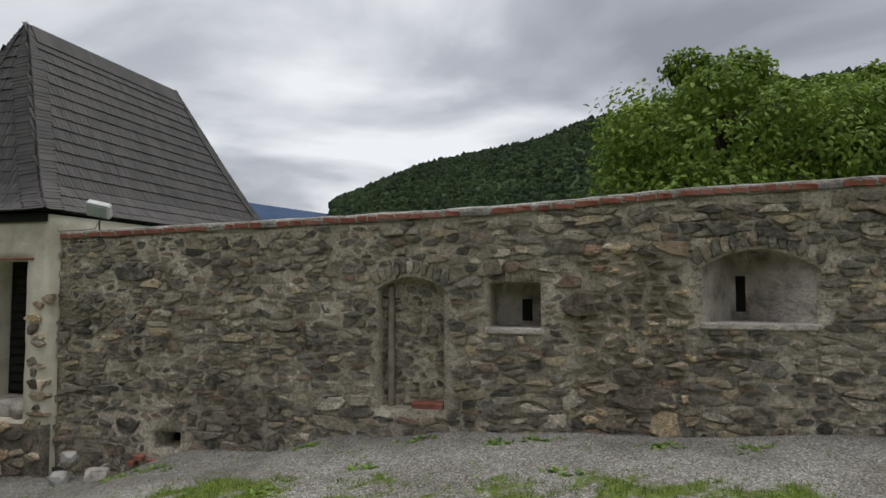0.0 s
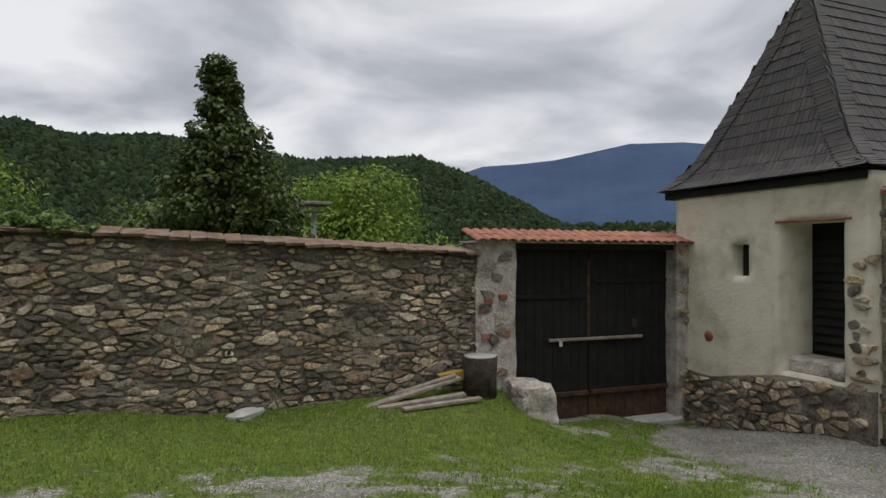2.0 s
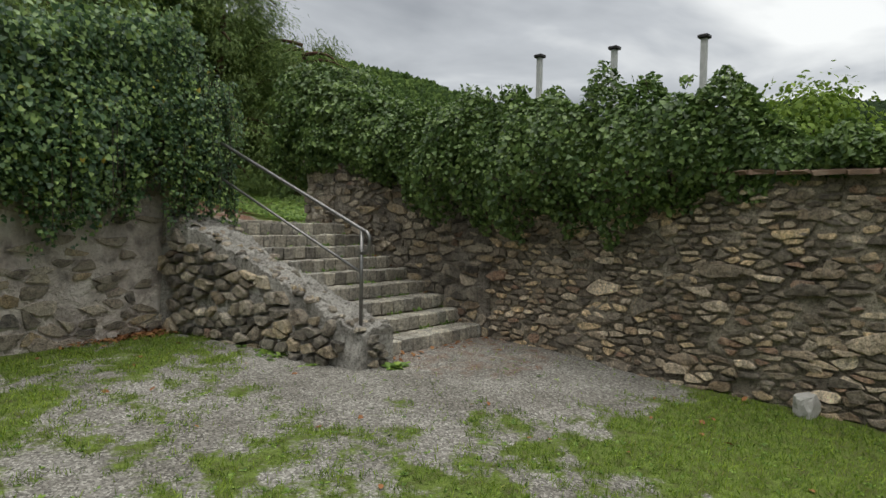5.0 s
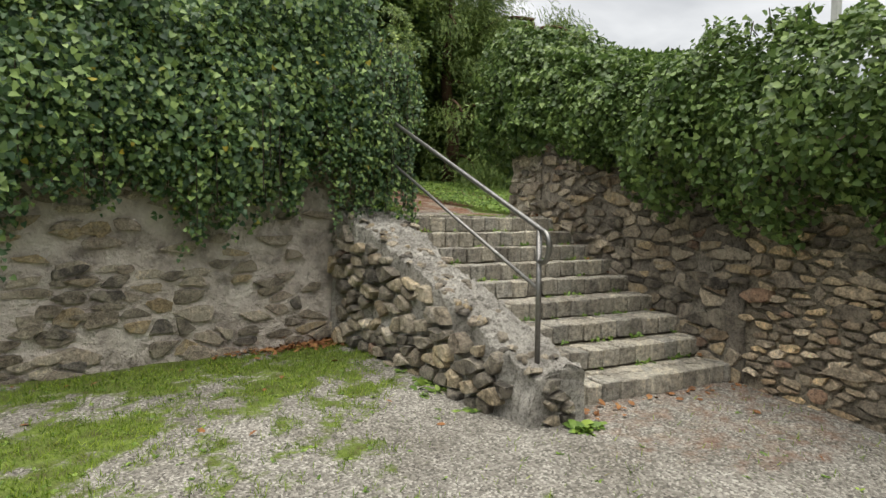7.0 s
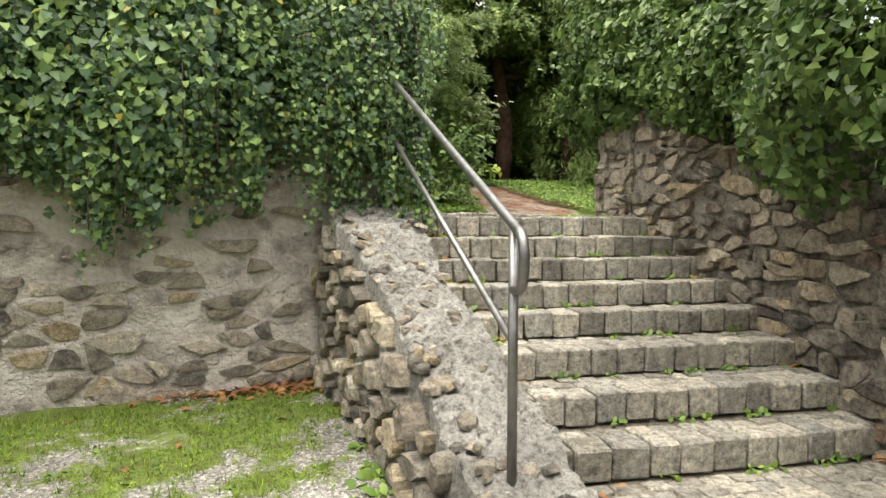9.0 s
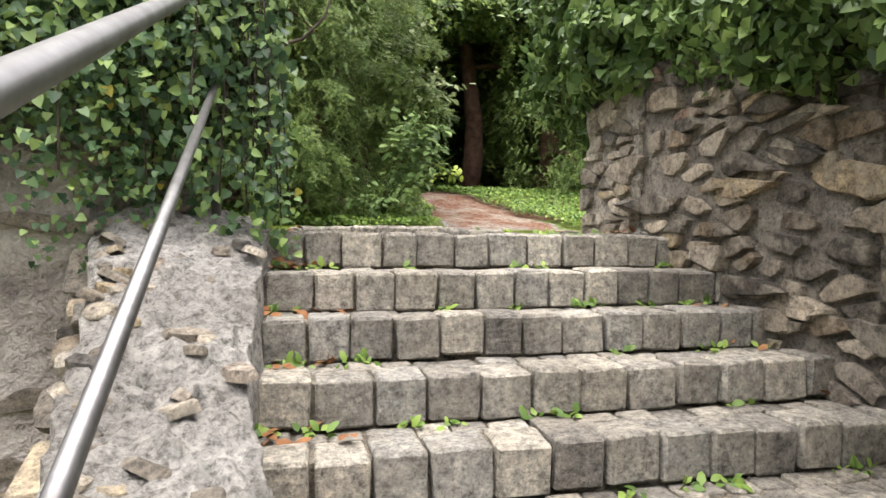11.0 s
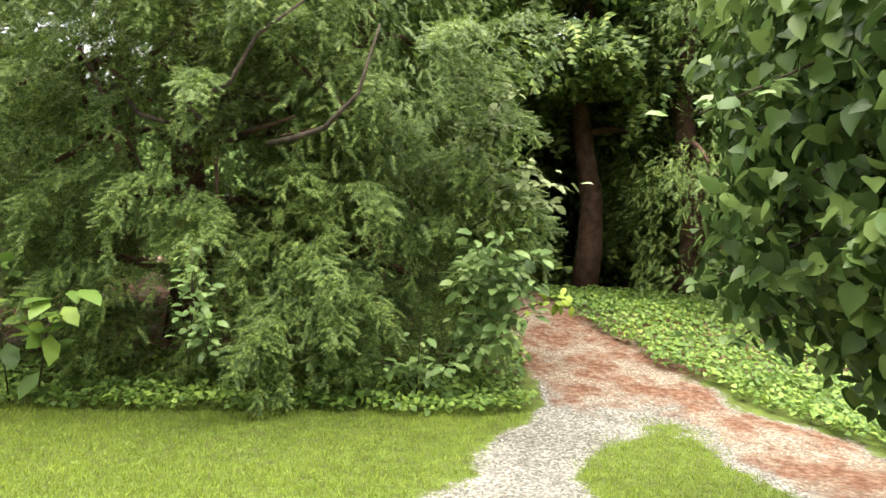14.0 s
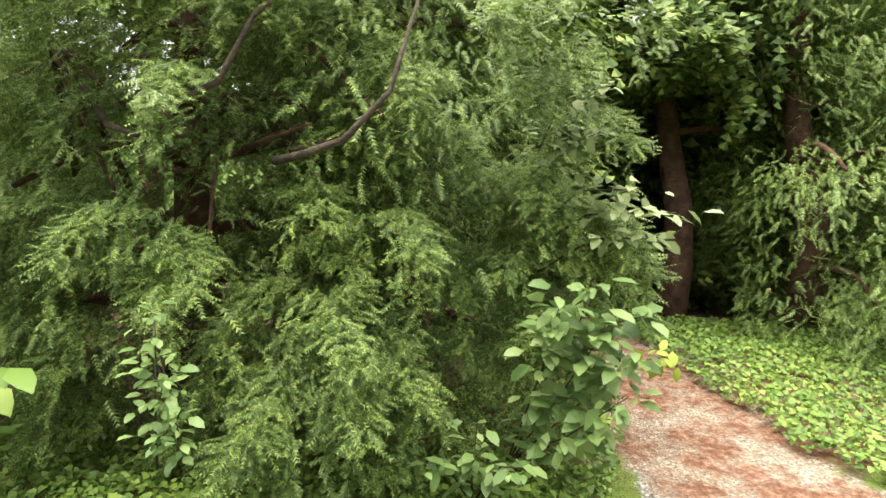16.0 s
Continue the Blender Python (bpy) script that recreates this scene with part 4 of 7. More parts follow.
def handrail():
    px, py = -0.16, -0.365
    sl = 0.412
    ob = thing("handrail", "grey galvanised tube handrail with a hooked lower end", "handrail", Matrix.Translation((px, py, 0.4)))
    part("post", tube_mesh("post", [(0, 0, -0.01), (0, 0, 1.045)], 0.021, M_STEEL), ob)
    part("post_foot", tube_mesh("post_foot", [(0, 0, -0.012), (0, 0, 0.008)], 0.055, M_STEEL, 14), ob)
    dx = -0.12 / 3.2
    top = [(dx * 3.45, 3.45, 1.05 + sl * 3.45), (dx * 1.5, 1.5, 1.05 + sl * 1.5), (0, 0, 1.05)]
    for a in range(0, 181, 15):
        t = radians(a)
        top.append((0, -0.05 - 0.075 * math.sin(t), 0.915 + 0.115 * math.cos(t) if a else 1.03))
    top.append((0, 0.0, 0.8))
    part("top_rail", tube_mesh("top_rail", top, 0.021, M_STEEL), ob)
    part("lower_rail", tube_mesh("lower_rail", [(0, 0, 0.59), (dx * 1.6, 1.6, 0.59 + sl * 1.6), (dx * 3.45, 3.45, 0.59 + sl * 3.45)], 0.016, M_STEEL), ob)
    part("post", tube_mesh("upper_post", [(dx * 2.85, 2.85, 1.05), (dx * 2.85, 2.85, 1.05 + sl * 2.85)], 0.021, M_STEEL), ob)


stairs(), ramp_wall(), handrail()


# ---- foliage ----
def foliage(name, label, category, template, pos, nrm, up, size, mat, jitter=0.6, kind="stuff", parent=None):
    v, f = scatter(template, pos, nrm, up, size, jitter)
    me = mesh_np(name, v, f, mat, template is not YEW_SPRIG and template is not YEW_COARSE)
    if parent is not None:
        return tagged(part(name, me, parent), kind="stuff")
    return thing(name, label, category, None, me, kind=kind)


def ivy_curtain():
    """Ivy that spills over the retaining wall: a matted crown and many single strands of different length."""
    ob = thing("ivy_curtain", "dense green ivy hanging over the retaining wall", "ivy")
    r = np.random.default_rng(8)
    ps, sz = [], []

    def edge(s):
        return 1.5 + 0.17 * math.sin(s * 3.1) + 0.13 * math.sin(s * 7.3 + 1) + 0.07 * math.sin(s * 17)

    def crest(s):
        return 3.8 + 0.25 * math.sin(s * 1.3 + 2) + 0.1 * math.sin(s * 5) - (1.2 * float(sm(9.0, 9.75, s)) if s > 9 else 0)

    for i in range(780):
        s0 = r.uniform(2.4, 9.7)
        hi, lo = crest(s0) + r.uniform(-0.5, 0.1), edge(s0) + abs(r.normal(0, 0.28)) - (r.uniform(0.15, 0.5) if r.random() < 0.05 else 0)
        if s0 > 9.2:
            lo = max(lo, 1.85)
        top_out = 0.12 + 0.32 * r.random() + 0.1 * math.sin(s0 * 4.3)
        m = int((hi - lo) * 34)
        f = r.random(m)
        z = lo + (hi - lo) * f
        swell = np.sin(np.clip(f * 1.15 + 0.12, 0, 1) * 2.75)
        out = np.maximum(0.05, top_out * (0.35 + 0.85 * swell)) + r.normal(0, 0.03, m)
        ss = s0 + 0.05 * np.sin(z * 3 + i) + r.normal(0, 0.035 + 0.03 * f, m)
        ps.append(np.stack([NA[0] + ND[0] * (9 - ss) - NN[0] * out, NA[1] + ND[1] * (9 - ss) - NN[1] * out, z], -1))
        big = r.uniform(0.75, 1.15)
        sz.append(r.uniform(0.045, 0.085, m) * big * (0.72 + 0.28 * np.clip(f * 3, 0, 1)) * (0.8 if s0 > 8.6 else 1.0))
        if i % 18 == 0 and s0 < 9.1:
            pts = [(NA[0] + ND[0] * (9 - s0) - NN[0] * (top_out + 0.06), NA[1] + ND[1] * (9 - s0) - NN[1] * (top_out + 0.06), lo + 0.05 + 0.13 * j) for j in range(7)]
            part("stem", tube_mesh("stem", pts, 0.005, M_BARK, 5), ob)
    n = 9000
    s = r.uniform(2.4, 9.6, n)
    z = np.array([crest(q) for q in s]) + r.normal(-0.12, 0.14, n)
    out = r.uniform(-0.7, 0.38, n)
    ps.append(np.stack([NA[0] + ND[0] * (9 - s) - NN[0] * out, NA[1] + ND[1] * (9 - s) - NN[1] * out, z], -1)), sz.append(r.uniform(0.045, 0.085, n))
    pos, size = np.concatenate(ps), np.concatenate(sz)
    k = len(pos)
    foliage("leaves", "", "", IVY_LEAF, pos, np.tile((-NN[0], -NN[1], 0.5), (k, 1)), np.tile((0.0, -0.15, -1.0), (k, 1)), size, M_IVY, 0.5, parent=ob)


ivy_curtain()


def trailing_ivy():
    """Single tendrils that hang beside the handrail at the head of the stairs."""
    r = np.random.default_rng(21)
    ob = thing("trailing_ivy", "variegated ivy tendrils hanging at the stair head", "ivy")
    ps = []
    for i in range(66):
        column = i >= 40
        x0, y0, z0 = (r.uniform(-0.32, 0.02), r.uniform(2.42, 2.6), r.uniform(3.1, 3.4)) if column else (r.uniform(-0.85, 0.16), r.uniform(2.2, 2.75), r.uniform(2.9, 3.6))
        ln = r.uniform(1.15, 1.7) if column else r.uniform(0.7, 1.5) * (0.75 if x0 > -0.15 else 1.0)
        pts = [(x0 + 0.1 * t * math.sin(i), y0 - 0.08 * t + 0.04 * math.sin(5 * t), z0 - ln * t) for t in np.linspace(0, 1, 9)]
        part("stem", tube_mesh("stem", pts, 0.004, M_BARK, 5), ob)
        for p in pts:
            for q in range(9):
                ps.append((p[0] + r.normal(0, 0.035), p[1] + r.normal(0, 0.035), p[2] - r.uniform(0, ln / 8)))
    pos = np.array(ps)
    k = len(pos)
    foliage("leaves", "", "", IVY_LOBED, pos, np.tile((0.1, -1, 0.4), (k, 1)), np.tile((0, -0.1, -1.0), (k, 1)), rng.uniform(0.026, 0.055, k), M_IVY, 0.6, parent=ob)


trailing_ivy()


def shell(n, c, rad, lo=0.72, hi=1.05, zmin=-1.0, seed=0.0):
    """Points and normals on a lumpy shell round c."""
    d = rng.normal(0, 1, (n, 3))
    d /= np.linalg.norm(d, axis=1, keepdims=True)
    lump = 1 + 0.13 * np.sin(d[:, 0] * 7 + seed) * np.cos(d[:, 1] * 6 + seed * 2) + 0.1 * np.sin(d[:, 2] * 9 + d[:, 0] * 5 + seed)
    r = (lo + (hi - lo) * rng.random(n) ** 0.5) * lump
    p = np.array(c) + d * r[:, None] * np.array(rad)
    keep = d[:, 2] > zmin
    return p[keep], (d / np.array(rad))[keep] / np.linalg.norm(d / np.array(rad), axis=1, keepdims=True)[keep]


def wall_bush():
    """Bushy old ivy that sits on the outer wall and bulges over both its sides."""
    ob = thing("wall_bush", "thick bushy old ivy growing over the outer wall", "ivy")
    ps, ns = [], []
    bot = lerp_table([(-6.4, 1.95), (-4.4, 1.95), (-3.84, 1.85), (-3.1, 1.6), (-1.9, 1.33), (0.36, 1.42), (1.5, 1.9), (3.0, 2.35)])
    top = lerp_table([(-6.4, 2.02), (-5.4, 2.12), (-4.4, 2.32), (-3.7, 2.55), (-3.35, 2.8), (-2.6, 3.0), (-1.5, 3.03), (-0.6, 3.1), (0.9, 3.2), (1.6, 3.05), (2.2, 3.35), (3.0, 3.4)])
    n = 52000
    v = rng.uniform(-6.2, 2.9, n)
    b = np.array([bot(t) for t in v]) + 0.07 * np.sin(v * 9) + 0.05 * np.sin(v * 21)
    t = np.array([top(q) for q in v]) + 0.1 * np.sin(v * 5.3) + 0.07 * np.sin(v * 13 + 1)
    a = rng.uniform(-0.35, 1.25, n) * math.pi
    hz = (t - b) / 2
    lump = 1 + 0.14 * np.sin(v * 4.1 + a * 2) + 0.1 * np.sin(v * 9.7 - a * 4)
    r = (0.74 + 0.3 * rng.random(n) ** 0.6) * lump
    w = np.clip(0.72 * hz / 0.85, 0.3, 0.75)
    u = 2.62 - np.cos(a) * r * w
    z = (b + t) / 2 + np.sin(a) * r * hz * 1.0
    keep = z > b - 0.1
    P = np.stack([u, v, z, np.ones(n)], -1)[keep] @ CMn.T
    N = np.stack([-np.cos(a), np.zeros(n), np.sin(a) + 0.35], -1)[keep]
    k = len(P)
    foliage("leaves", "", "", IVY_LEAF, P[:, :3], N, np.tile((-0.5, 0, -0.6), (k, 1)), rng.uniform(0.04, 0.078, k), M_IVYTOP, 0.6, parent=ob)
    # flowering shoots that stand up out of the top
    r2 = np.random.default_rng(4)
    sp, sn = [], []
    for i in range(30):
        vv = r2.uniform(-3.4, 2.6)
        q = CM @ Vector((2.62 + r2.uniform(-.4, .4), vv, top(vv) + r2.uniform(-0.12, 0.0)))
        h = r2.uniform(0.06, 0.2)
        part("shoot", tube_mesh("shoot", [q, q + Vector((r2.uniform(-.05, .05), r2.uniform(-.05, .05), h))], 0.005, M_BARK, 5), ob)
        for j in range(14):
            sp.append(q + Vector((r2.normal(0, .04), r2.normal(0, .04), h * r2.uniform(0.1, 1.05)))), sn.append((r2.normal(), r2.normal(), 0.6))
    sp, sn = np.array(sp), np.array(sn)
    foliage("shoot_leaves", "", "", IVY_LEAF, sp, sn, np.tile((0, 0, 1.0), (len(sp), 1)), rng.uniform(0.04, 0.07, len(sp)), M_IVYTOP, 0.6, parent=ob)


wall_bush()


def pillar_ivy():
    ob = thing("pillar_ivy", "large glossy ivy bush on top of the gate pillar", "ivy")
    r = np.random.default_rng(6)
    p1, n1 = shell(9000, (3.2, 3.9, 3.3), (1.05, 1.2, 1.0), seed=1.0)
    p2, n2 = shell(7000, (2.85, 2.95, 3.08), (0.85, 0.8, 0.72), seed=2.0)
    p3, n3 = shell(6000, (2.75, 2.1, 2.85), (0.62, 0.9, 0.68), seed=3.0)
    p4, n4 = shell(5200, (2.6, 4.05, 3.3), (0.66, 0.75, 1.05), seed=4.0)
    p5, n5 = shell(4600, (2.32, 3.1, 2.72), (0.5, 0.56, 0.42), seed=5.0)
    p, nn = np.concatenate([p1, p2, p3, p4, p5]), np.concatenate([n1, n2, n3, n4, n5])
    keep = ~((p[:, 2] < 2.36) & (p[:, 0] < 2.3) & (p[:, 1] < 3.6)) & (p[:, 2] > 2.1)
    p, nn = p[keep], nn[keep]
    k = len(p)
    for i in range(10):
        x0, y0 = r.uniform(2.5, 3.2), r.uniform(2.8, 3.5)
        part("stem", tube_mesh("stem", [(x0, y0, 2.5), (x0 + r.normal(0, .1), y0 + r.normal(0, .15), 2.9), (x0 + r.normal(0, .25), y0 + r.normal(0, .3), 3.5)], [0.03, 0.02, 0.01], M_BARK, 6), ob)
    foliage("leaves", "", "", IVY_LOBED, p, nn + (0, 0, 0.3), np.tile((-0.3, -0.2, -0.8), (k, 1)), rng.uniform(0.045, 0.095, k), M_IVYTOP, 0.6, parent=ob)
    # pale flower heads
    heads = p[r.choice(k, 60)]
    q = np.repeat(heads, 16, 0) + r.normal(0, 0.02, (960, 3))
    foliage("flower_heads", "", "", OVAL_LEAF, q, r.normal(0, 1, (960, 3)), r.normal(0, 1, (960, 3)), r.uniform(0.012, 0.022, 960), M_PALELEAF, 0.5, parent=ob)


pillar_ivy()


# ---- the yews of the garden ----
def yew(name, label, trunk, height_, front, n, spread, seed, size=(0.1, 0.21)):
    """A yew: trunk, crooked limbs, and layered sprays that droop from them down to the ground."""
    r = np.random.default_rng(seed)
    ob = thing(name, label, "tree", None)
    tx, ty = trunk
    zt = float(garden_z(ty))
    pts = [(tx + 0.1 * math.sin(k * 1.1), ty + 0.08 * math.cos(k * 1.7), zt - 0.1 + height_ * 0.82 * k / 7) for k in range(8)]
    part("trunk", tube_mesh("trunk", pts, [0.24 * (1 - 0.1 * k) for k in range(8)], M_REDBARK, 10), ob)
    ps, ns, us = [], [], []
    limbs = int(n / 170)
    for i in range(limbs):
        z0 = zt + 0.25 + (height_ - 0.2) * r.random() ** 0.9
        a = r.uniform(0, 2 * math.pi)
        ln = spread[0] * r.uniform(0.6, 1.05) * (1 - 0.35 * (z0 - zt) / height_)
        dx, dy = math.cos(a), math.sin(a) * spread[1] / spread[0]
        lim, p = [], Vector((tx, ty, z0))
        for k in range(7):
            t = k / 6
            lim.append((tx + dx * ln * t + 0.12 * math.sin(i + 4 * t) * t, ty + dy * ln * t, z0 + 0.35 * math.sin(t * 2.4) * ln * 0.35 - 0.5 * t * t))
        if i % 4 == 0 and front(np.array(lim[-1:]))[0]:
            part("limb", tube_mesh("limb", lim, [0.06 * (1 - 0.8 * k / 6) + 0.008 for k in range(7)], M_REDBARK, 6), ob)
        m = 340
        t = 0.35 + 0.68 * r.random(m) ** 0.6
        j = t * 6
        i0 = np.clip(j.astype(int), 0, 5)
        L = np.array(lim)
        c = L[i0] + (L[i0 + 1] - L[i0]) * (j - i0)[:, None]
        c = c + r.normal(0, 1, (m, 3)) * (0.28, 0.28, 0.14)
        c[:, 2] -= np.abs(r.normal(0, 0.34, m))
        ps.append(c), ns.append(np.tile((dx * 0.6, dy * 0.6, 0.7), (m, 1))), us.append(np.tile((dx * 0.8, dy * 0.8, -0.8), (m, 1)))
    p, nn, up = np.concatenate(ps), np.concatenate(ns), np.concatenate(us)
    keep = (p[:, 2] > garden_z(p[:, 1]) + 0.1) & front(p)
    p, nn, up = p[keep], nn[keep], up[keep]
    foliage("sprays", "", "", YEW_COARSE if size[1] > 0.25 else YEW_SPRIG, p, nn, up, rng.uniform(size[0], size[1], len(p)), M_YEW, 0.42, parent=ob)


def clear_path(p):
    a, b = path_edges(p[:, 1])
    h = p[:, 2] - garden_z(p[:, 1])
    inside = (p[:, 0] > a - 0.15 * sm(1.6, 0.4, h)) & (p[:, 0] < b + 0.15 + 1.1 * sm(8.6, 10.2, p[:, 1])) & (h < 2.3 + 0.9 * sm(8.6, 10.2, p[:, 1]))
    return ~inside & (p[:, 1] > 6.9)


deep = lambda p: p[:, 2] > 2.0
BIG = (0.34, 0.62)
yew("yew_tree", "huge spreading yew with drooping sprays and bare inner limbs", (-1.5, 8.9), 5.4, clear_path, 13000, (3.0, 2.3), 51)
yew("yew_tree", "old yew at the path with dense dark drooping sprays", (0.3, 9.4), 5.4, clear_path, 11000, (2.0, 2.3), 52)
yew("yew_tree", "huge spreading yew reaching down to the lawn", (-5.6, 9.4), 6.0, clear_path, 4000, (3.0, 2.5), 53)
yew("yew_tree", "tall yew with reddish bark beside the needle path", (5.2, 11.6), 6.8, clear_path, 12000, (2.4, 2.4), 54)
yew("yew_tree", "shaded yew beside the ground ivy and path", (7.2, 10.4), 5.6, clear_path, 8000, (2.7, 2.3), 65)
yew("yew_tree", "tall shaded yew behind the needle path", (4.4, 14.6), 8.5, deep, 5500, (2.8, 2.4), 64, BIG)
yew("yew_tree", "yew deep in the shade at the end of the path", (2.6, 14.2), 7.5, deep, 6000, (2.4, 2.0), 55, BIG)
yew("yew_tree", "yew deep in the shade of the garden", (9.5, 14.5), 6.0, deep, 4500, (3.4, 2.8), 56, BIG)
yew("yew_tree", "yew deep in the shade behind the lawn", (-4.0, 13.0), 7.5, deep, 5000, (3.8, 2.4), 57, BIG)
yew("yew_tree", "shaded yew beside the end of the needle path", (0.2, 12.6), 7.5, clear_path, 5000, (2.6, 2.4), 58, BIG)
yew("yew_tree", "shaded yew leaning over the end of the path", (6.8, 14.8), 6.5, deep, 4000, (2.4, 2.4), 59, BIG)
yew("yew_tree", "shaded yew closing off the garden", (2.6, 18.0), 9.0, deep, 5000, (5.0, 2.2), 60, BIG)
# two yews added so that their crowns keep skylight off the path end
yew("yew_tree", "dense yew added at one side of the path to block skylight", (3.8, 12.4), 7.0, clear_path, 5000, (2.0, 2.0), 66, (0.2, 0.4))
yew("yew_tree", "dense yew added over the needle path to block skylight", (1.2, 11.2), 6.5, clear_path, 5000, (1.9, 1.9), 67, (0.2, 0.4))
yew("yew_tree", "yew at the edge of the garden lawn", (-9.0, 8.5), 7.0, deep, 2000, (2.6, 2.0), 61, BIG)


def yew_skirt():
    """Outermost sprays of the yew: drooping boughs in tiers, with strands that hang from them."""
    ob = thing("yew_skirt", "hanging outer sprays of the yew over the lawn edge", "tree")
    r = np.random.default_rng(63)
    ps, ups = [], []
    for k in range(170):
        x, z = r.uniform(-4.6, 1.75), r.uniform(1.95, 5.4)
        y = 7.45 - 0.3 * math.sin(x * 1.7 + z) - 0.2 * math.sin(x * 4.1 - z * 2) - 0.1 * (z - 3) + 0.5 * max(0.0, x - 1.2)
        if 3.5 < z < 4.6 and -2.6 < x < 0.1 and r.random() < 0.8:
            continue
        ln, a = r.uniform(0.5, 1.0), r.uniform(-2.3, -0.8)
        d = np.array((math.cos(a), math.sin(a), 0.0))
        side = np.array((-d[1], d[0], 0.0))
        m = 190
        t = r.random(m) ** 0.8
        off = r.normal(0, 0.16, m) * (1.15 - t)
        c = np.array((x, y + 0.35, z)) + d * (t * ln)[:, None] + side * off[:, None]
        c[:, 2] += 0.1 * np.sin(t * 3) - 0.32 * t * t - np.abs(off) * 0.3 + r.normal(0, 0.025, m)
        ps.append(c)
        ups.append(np.tile(d + (0, 0, -0.55), (m, 1)) + side * (np.sign(off) * 0.7)[:, None])
        for q in range(5):
            t0 = r.uniform(0.35, 1.0)
            b = np.array((x, y + 0.35, z)) + d * t0 * ln + side * r.normal(0, 0.13)
            h = r.uniform(0.15, 0.55)
            m2 = int(h * 60)
            tt = r.random(m2)
            ps.append(np.stack([b[0] + r.normal(0, 0.018, m2), b[1] + r.normal(0, 0.018, m2), b[2] - 0.3 * t0 * t0 - tt * h], -1))
            ups.append(np.tile((0.0, -0.25, -1.0), (m2, 1)))
    for i in range(10):
        x0 = r.uniform(-4, 0.6)
        part("limb", tube_mesh("limb", [(x0, 8.6, r.uniform(3.4, 4.8)), (x0 + r.normal(0, .3), 7.9, r.uniform(3.4, 4.6)), (x0 + r.normal(0, .5), 7.3, r.uniform(3, 4.2))], [0.035, 0.025, 0.01], M_REDBARK, 6), ob)
    p, up = np.concatenate(ps), np.concatenate(ups)
    keep = (p[:, 2] > garden_z(p[:, 1]) + 0.12) & (p[:, 0] < path_edges(p[:, 1])[0] + 0.15)
    p, up = p[keep], up[keep]
    k = len(p)
    foliage("sprays", "", "", YEW_SPRIG, p, np.tile((0, -0.5, 0.85), (k, 1)), up, rng.uniform(0.085, 0.16, k), M_YEW, 0.32, parent=ob)


yew_skirt()


# ---- distance: wooded hills and a mountain painted haze-blue ----
def far_point(az, dist):
    """A place far off, by its bearing from the court (court axes)."""
    a = radians(az - 4.2)
    return math.cos(a) * dist - 5, math.sin(a) * dist - 7


def hill(name, label, dist, skyline, mat, rough, trees, az0, az1, seed, rows=9):
    """A ridge with the given heights (bearing, elevation in degrees): its slope falls towards the court; treetops fringe its back."""
    r = np.random.default_rng(seed)
    n = int((az1 - az0) * 5)
    xs, ys = [p[0] for p in skyline], [p[1] for p in skyline]
    v = []
    for i in range(n + 1):
        az = az0 + (az1 - az0) * i / n
        el = np.interp(az, xs, ys)
        for k in range(rows):
            f = k / (rows - 1)
            d = dist * (0.55 + 0.45 * f)
            x, y = far_point(az, d)
            top_ = dist * math.tan(radians(el))
            z = -14 + (top_ + 14) * (f ** 1.25) + rough * dist * 0.004 * float(noise.noise(Vector((az * 1.1, f * 6, seed))))
            v.append((x, y, z if k < rows - 1 else top_))
    f = [(i * rows + k, (i + 1) * rows + k, (i + 1) * rows + k + 1, i * rows + k + 1) for i in range(n) for k in range(rows - 1)]
    me = mesh_np(name, v, f, mat, True)
    ob = thing(name, label, "hill", None, me, kind="structure")
    if trees:
        ps, hs = [], []
        v = np.array(v).reshape(n + 1, rows, 3)
        for q in range(trees):
            i, k = r.integers(n), min(int(rows * r.random() ** 0.5), rows - 2)
            t, s = r.random(), r.random()
            a = v[i, k] * (1 - t) * (1 - s) + v[i + 1, k] * t * (1 - s) + v[i, k + 1] * (1 - t) * s + v[i + 1, k + 1] * t * s
            ps.append(a), hs.append(dist * r.uniform(0.005, 0.011))
        ps, hs = np.array(ps), np.array(hs)
        tv = np.array([(-.5, -.3, 0), (.5, -.3, 0), (0, .55, 0), (-.42, -.2, .55), (.42, -.24, .5), (0.02, .42, .55), (0.02, 0, .85)])
        tf = np.array([(0, 1, 4), (0, 4, 3), (1, 2, 5), (1, 5, 4), (2, 0, 3), (2, 3, 5), (3, 4, 6), (4, 5, 6), (5, 3, 6)])
        an = r.uniform(0, 6.28, trees)
        ca, sa = np.cos(an)[:, None], np.sin(an)[:, None]
        jit = 1 + r.uniform(-.3, .3, (trees, 7))
        X = (tv[:, 0] * ca - tv[:, 1] * sa) * jit * hs[:, None]
        Y = (tv[:, 0] * sa + tv[:, 1] * ca) * jit * hs[:, None]
        Zz = tv[:, 2] * jit * hs[:, None] - 0.15 * hs[:, None]
        vv = np.stack([X, Y, Zz], -1) + ps[:, None]
        ff = tf[None] + (np.arange(trees) * 7)[:, None, None]
        tagged(part("woods", mesh_np("woods", vv.reshape(-1, 3), ff.reshape(-1, 3), mat), ob), kind="stuff")
    return ob


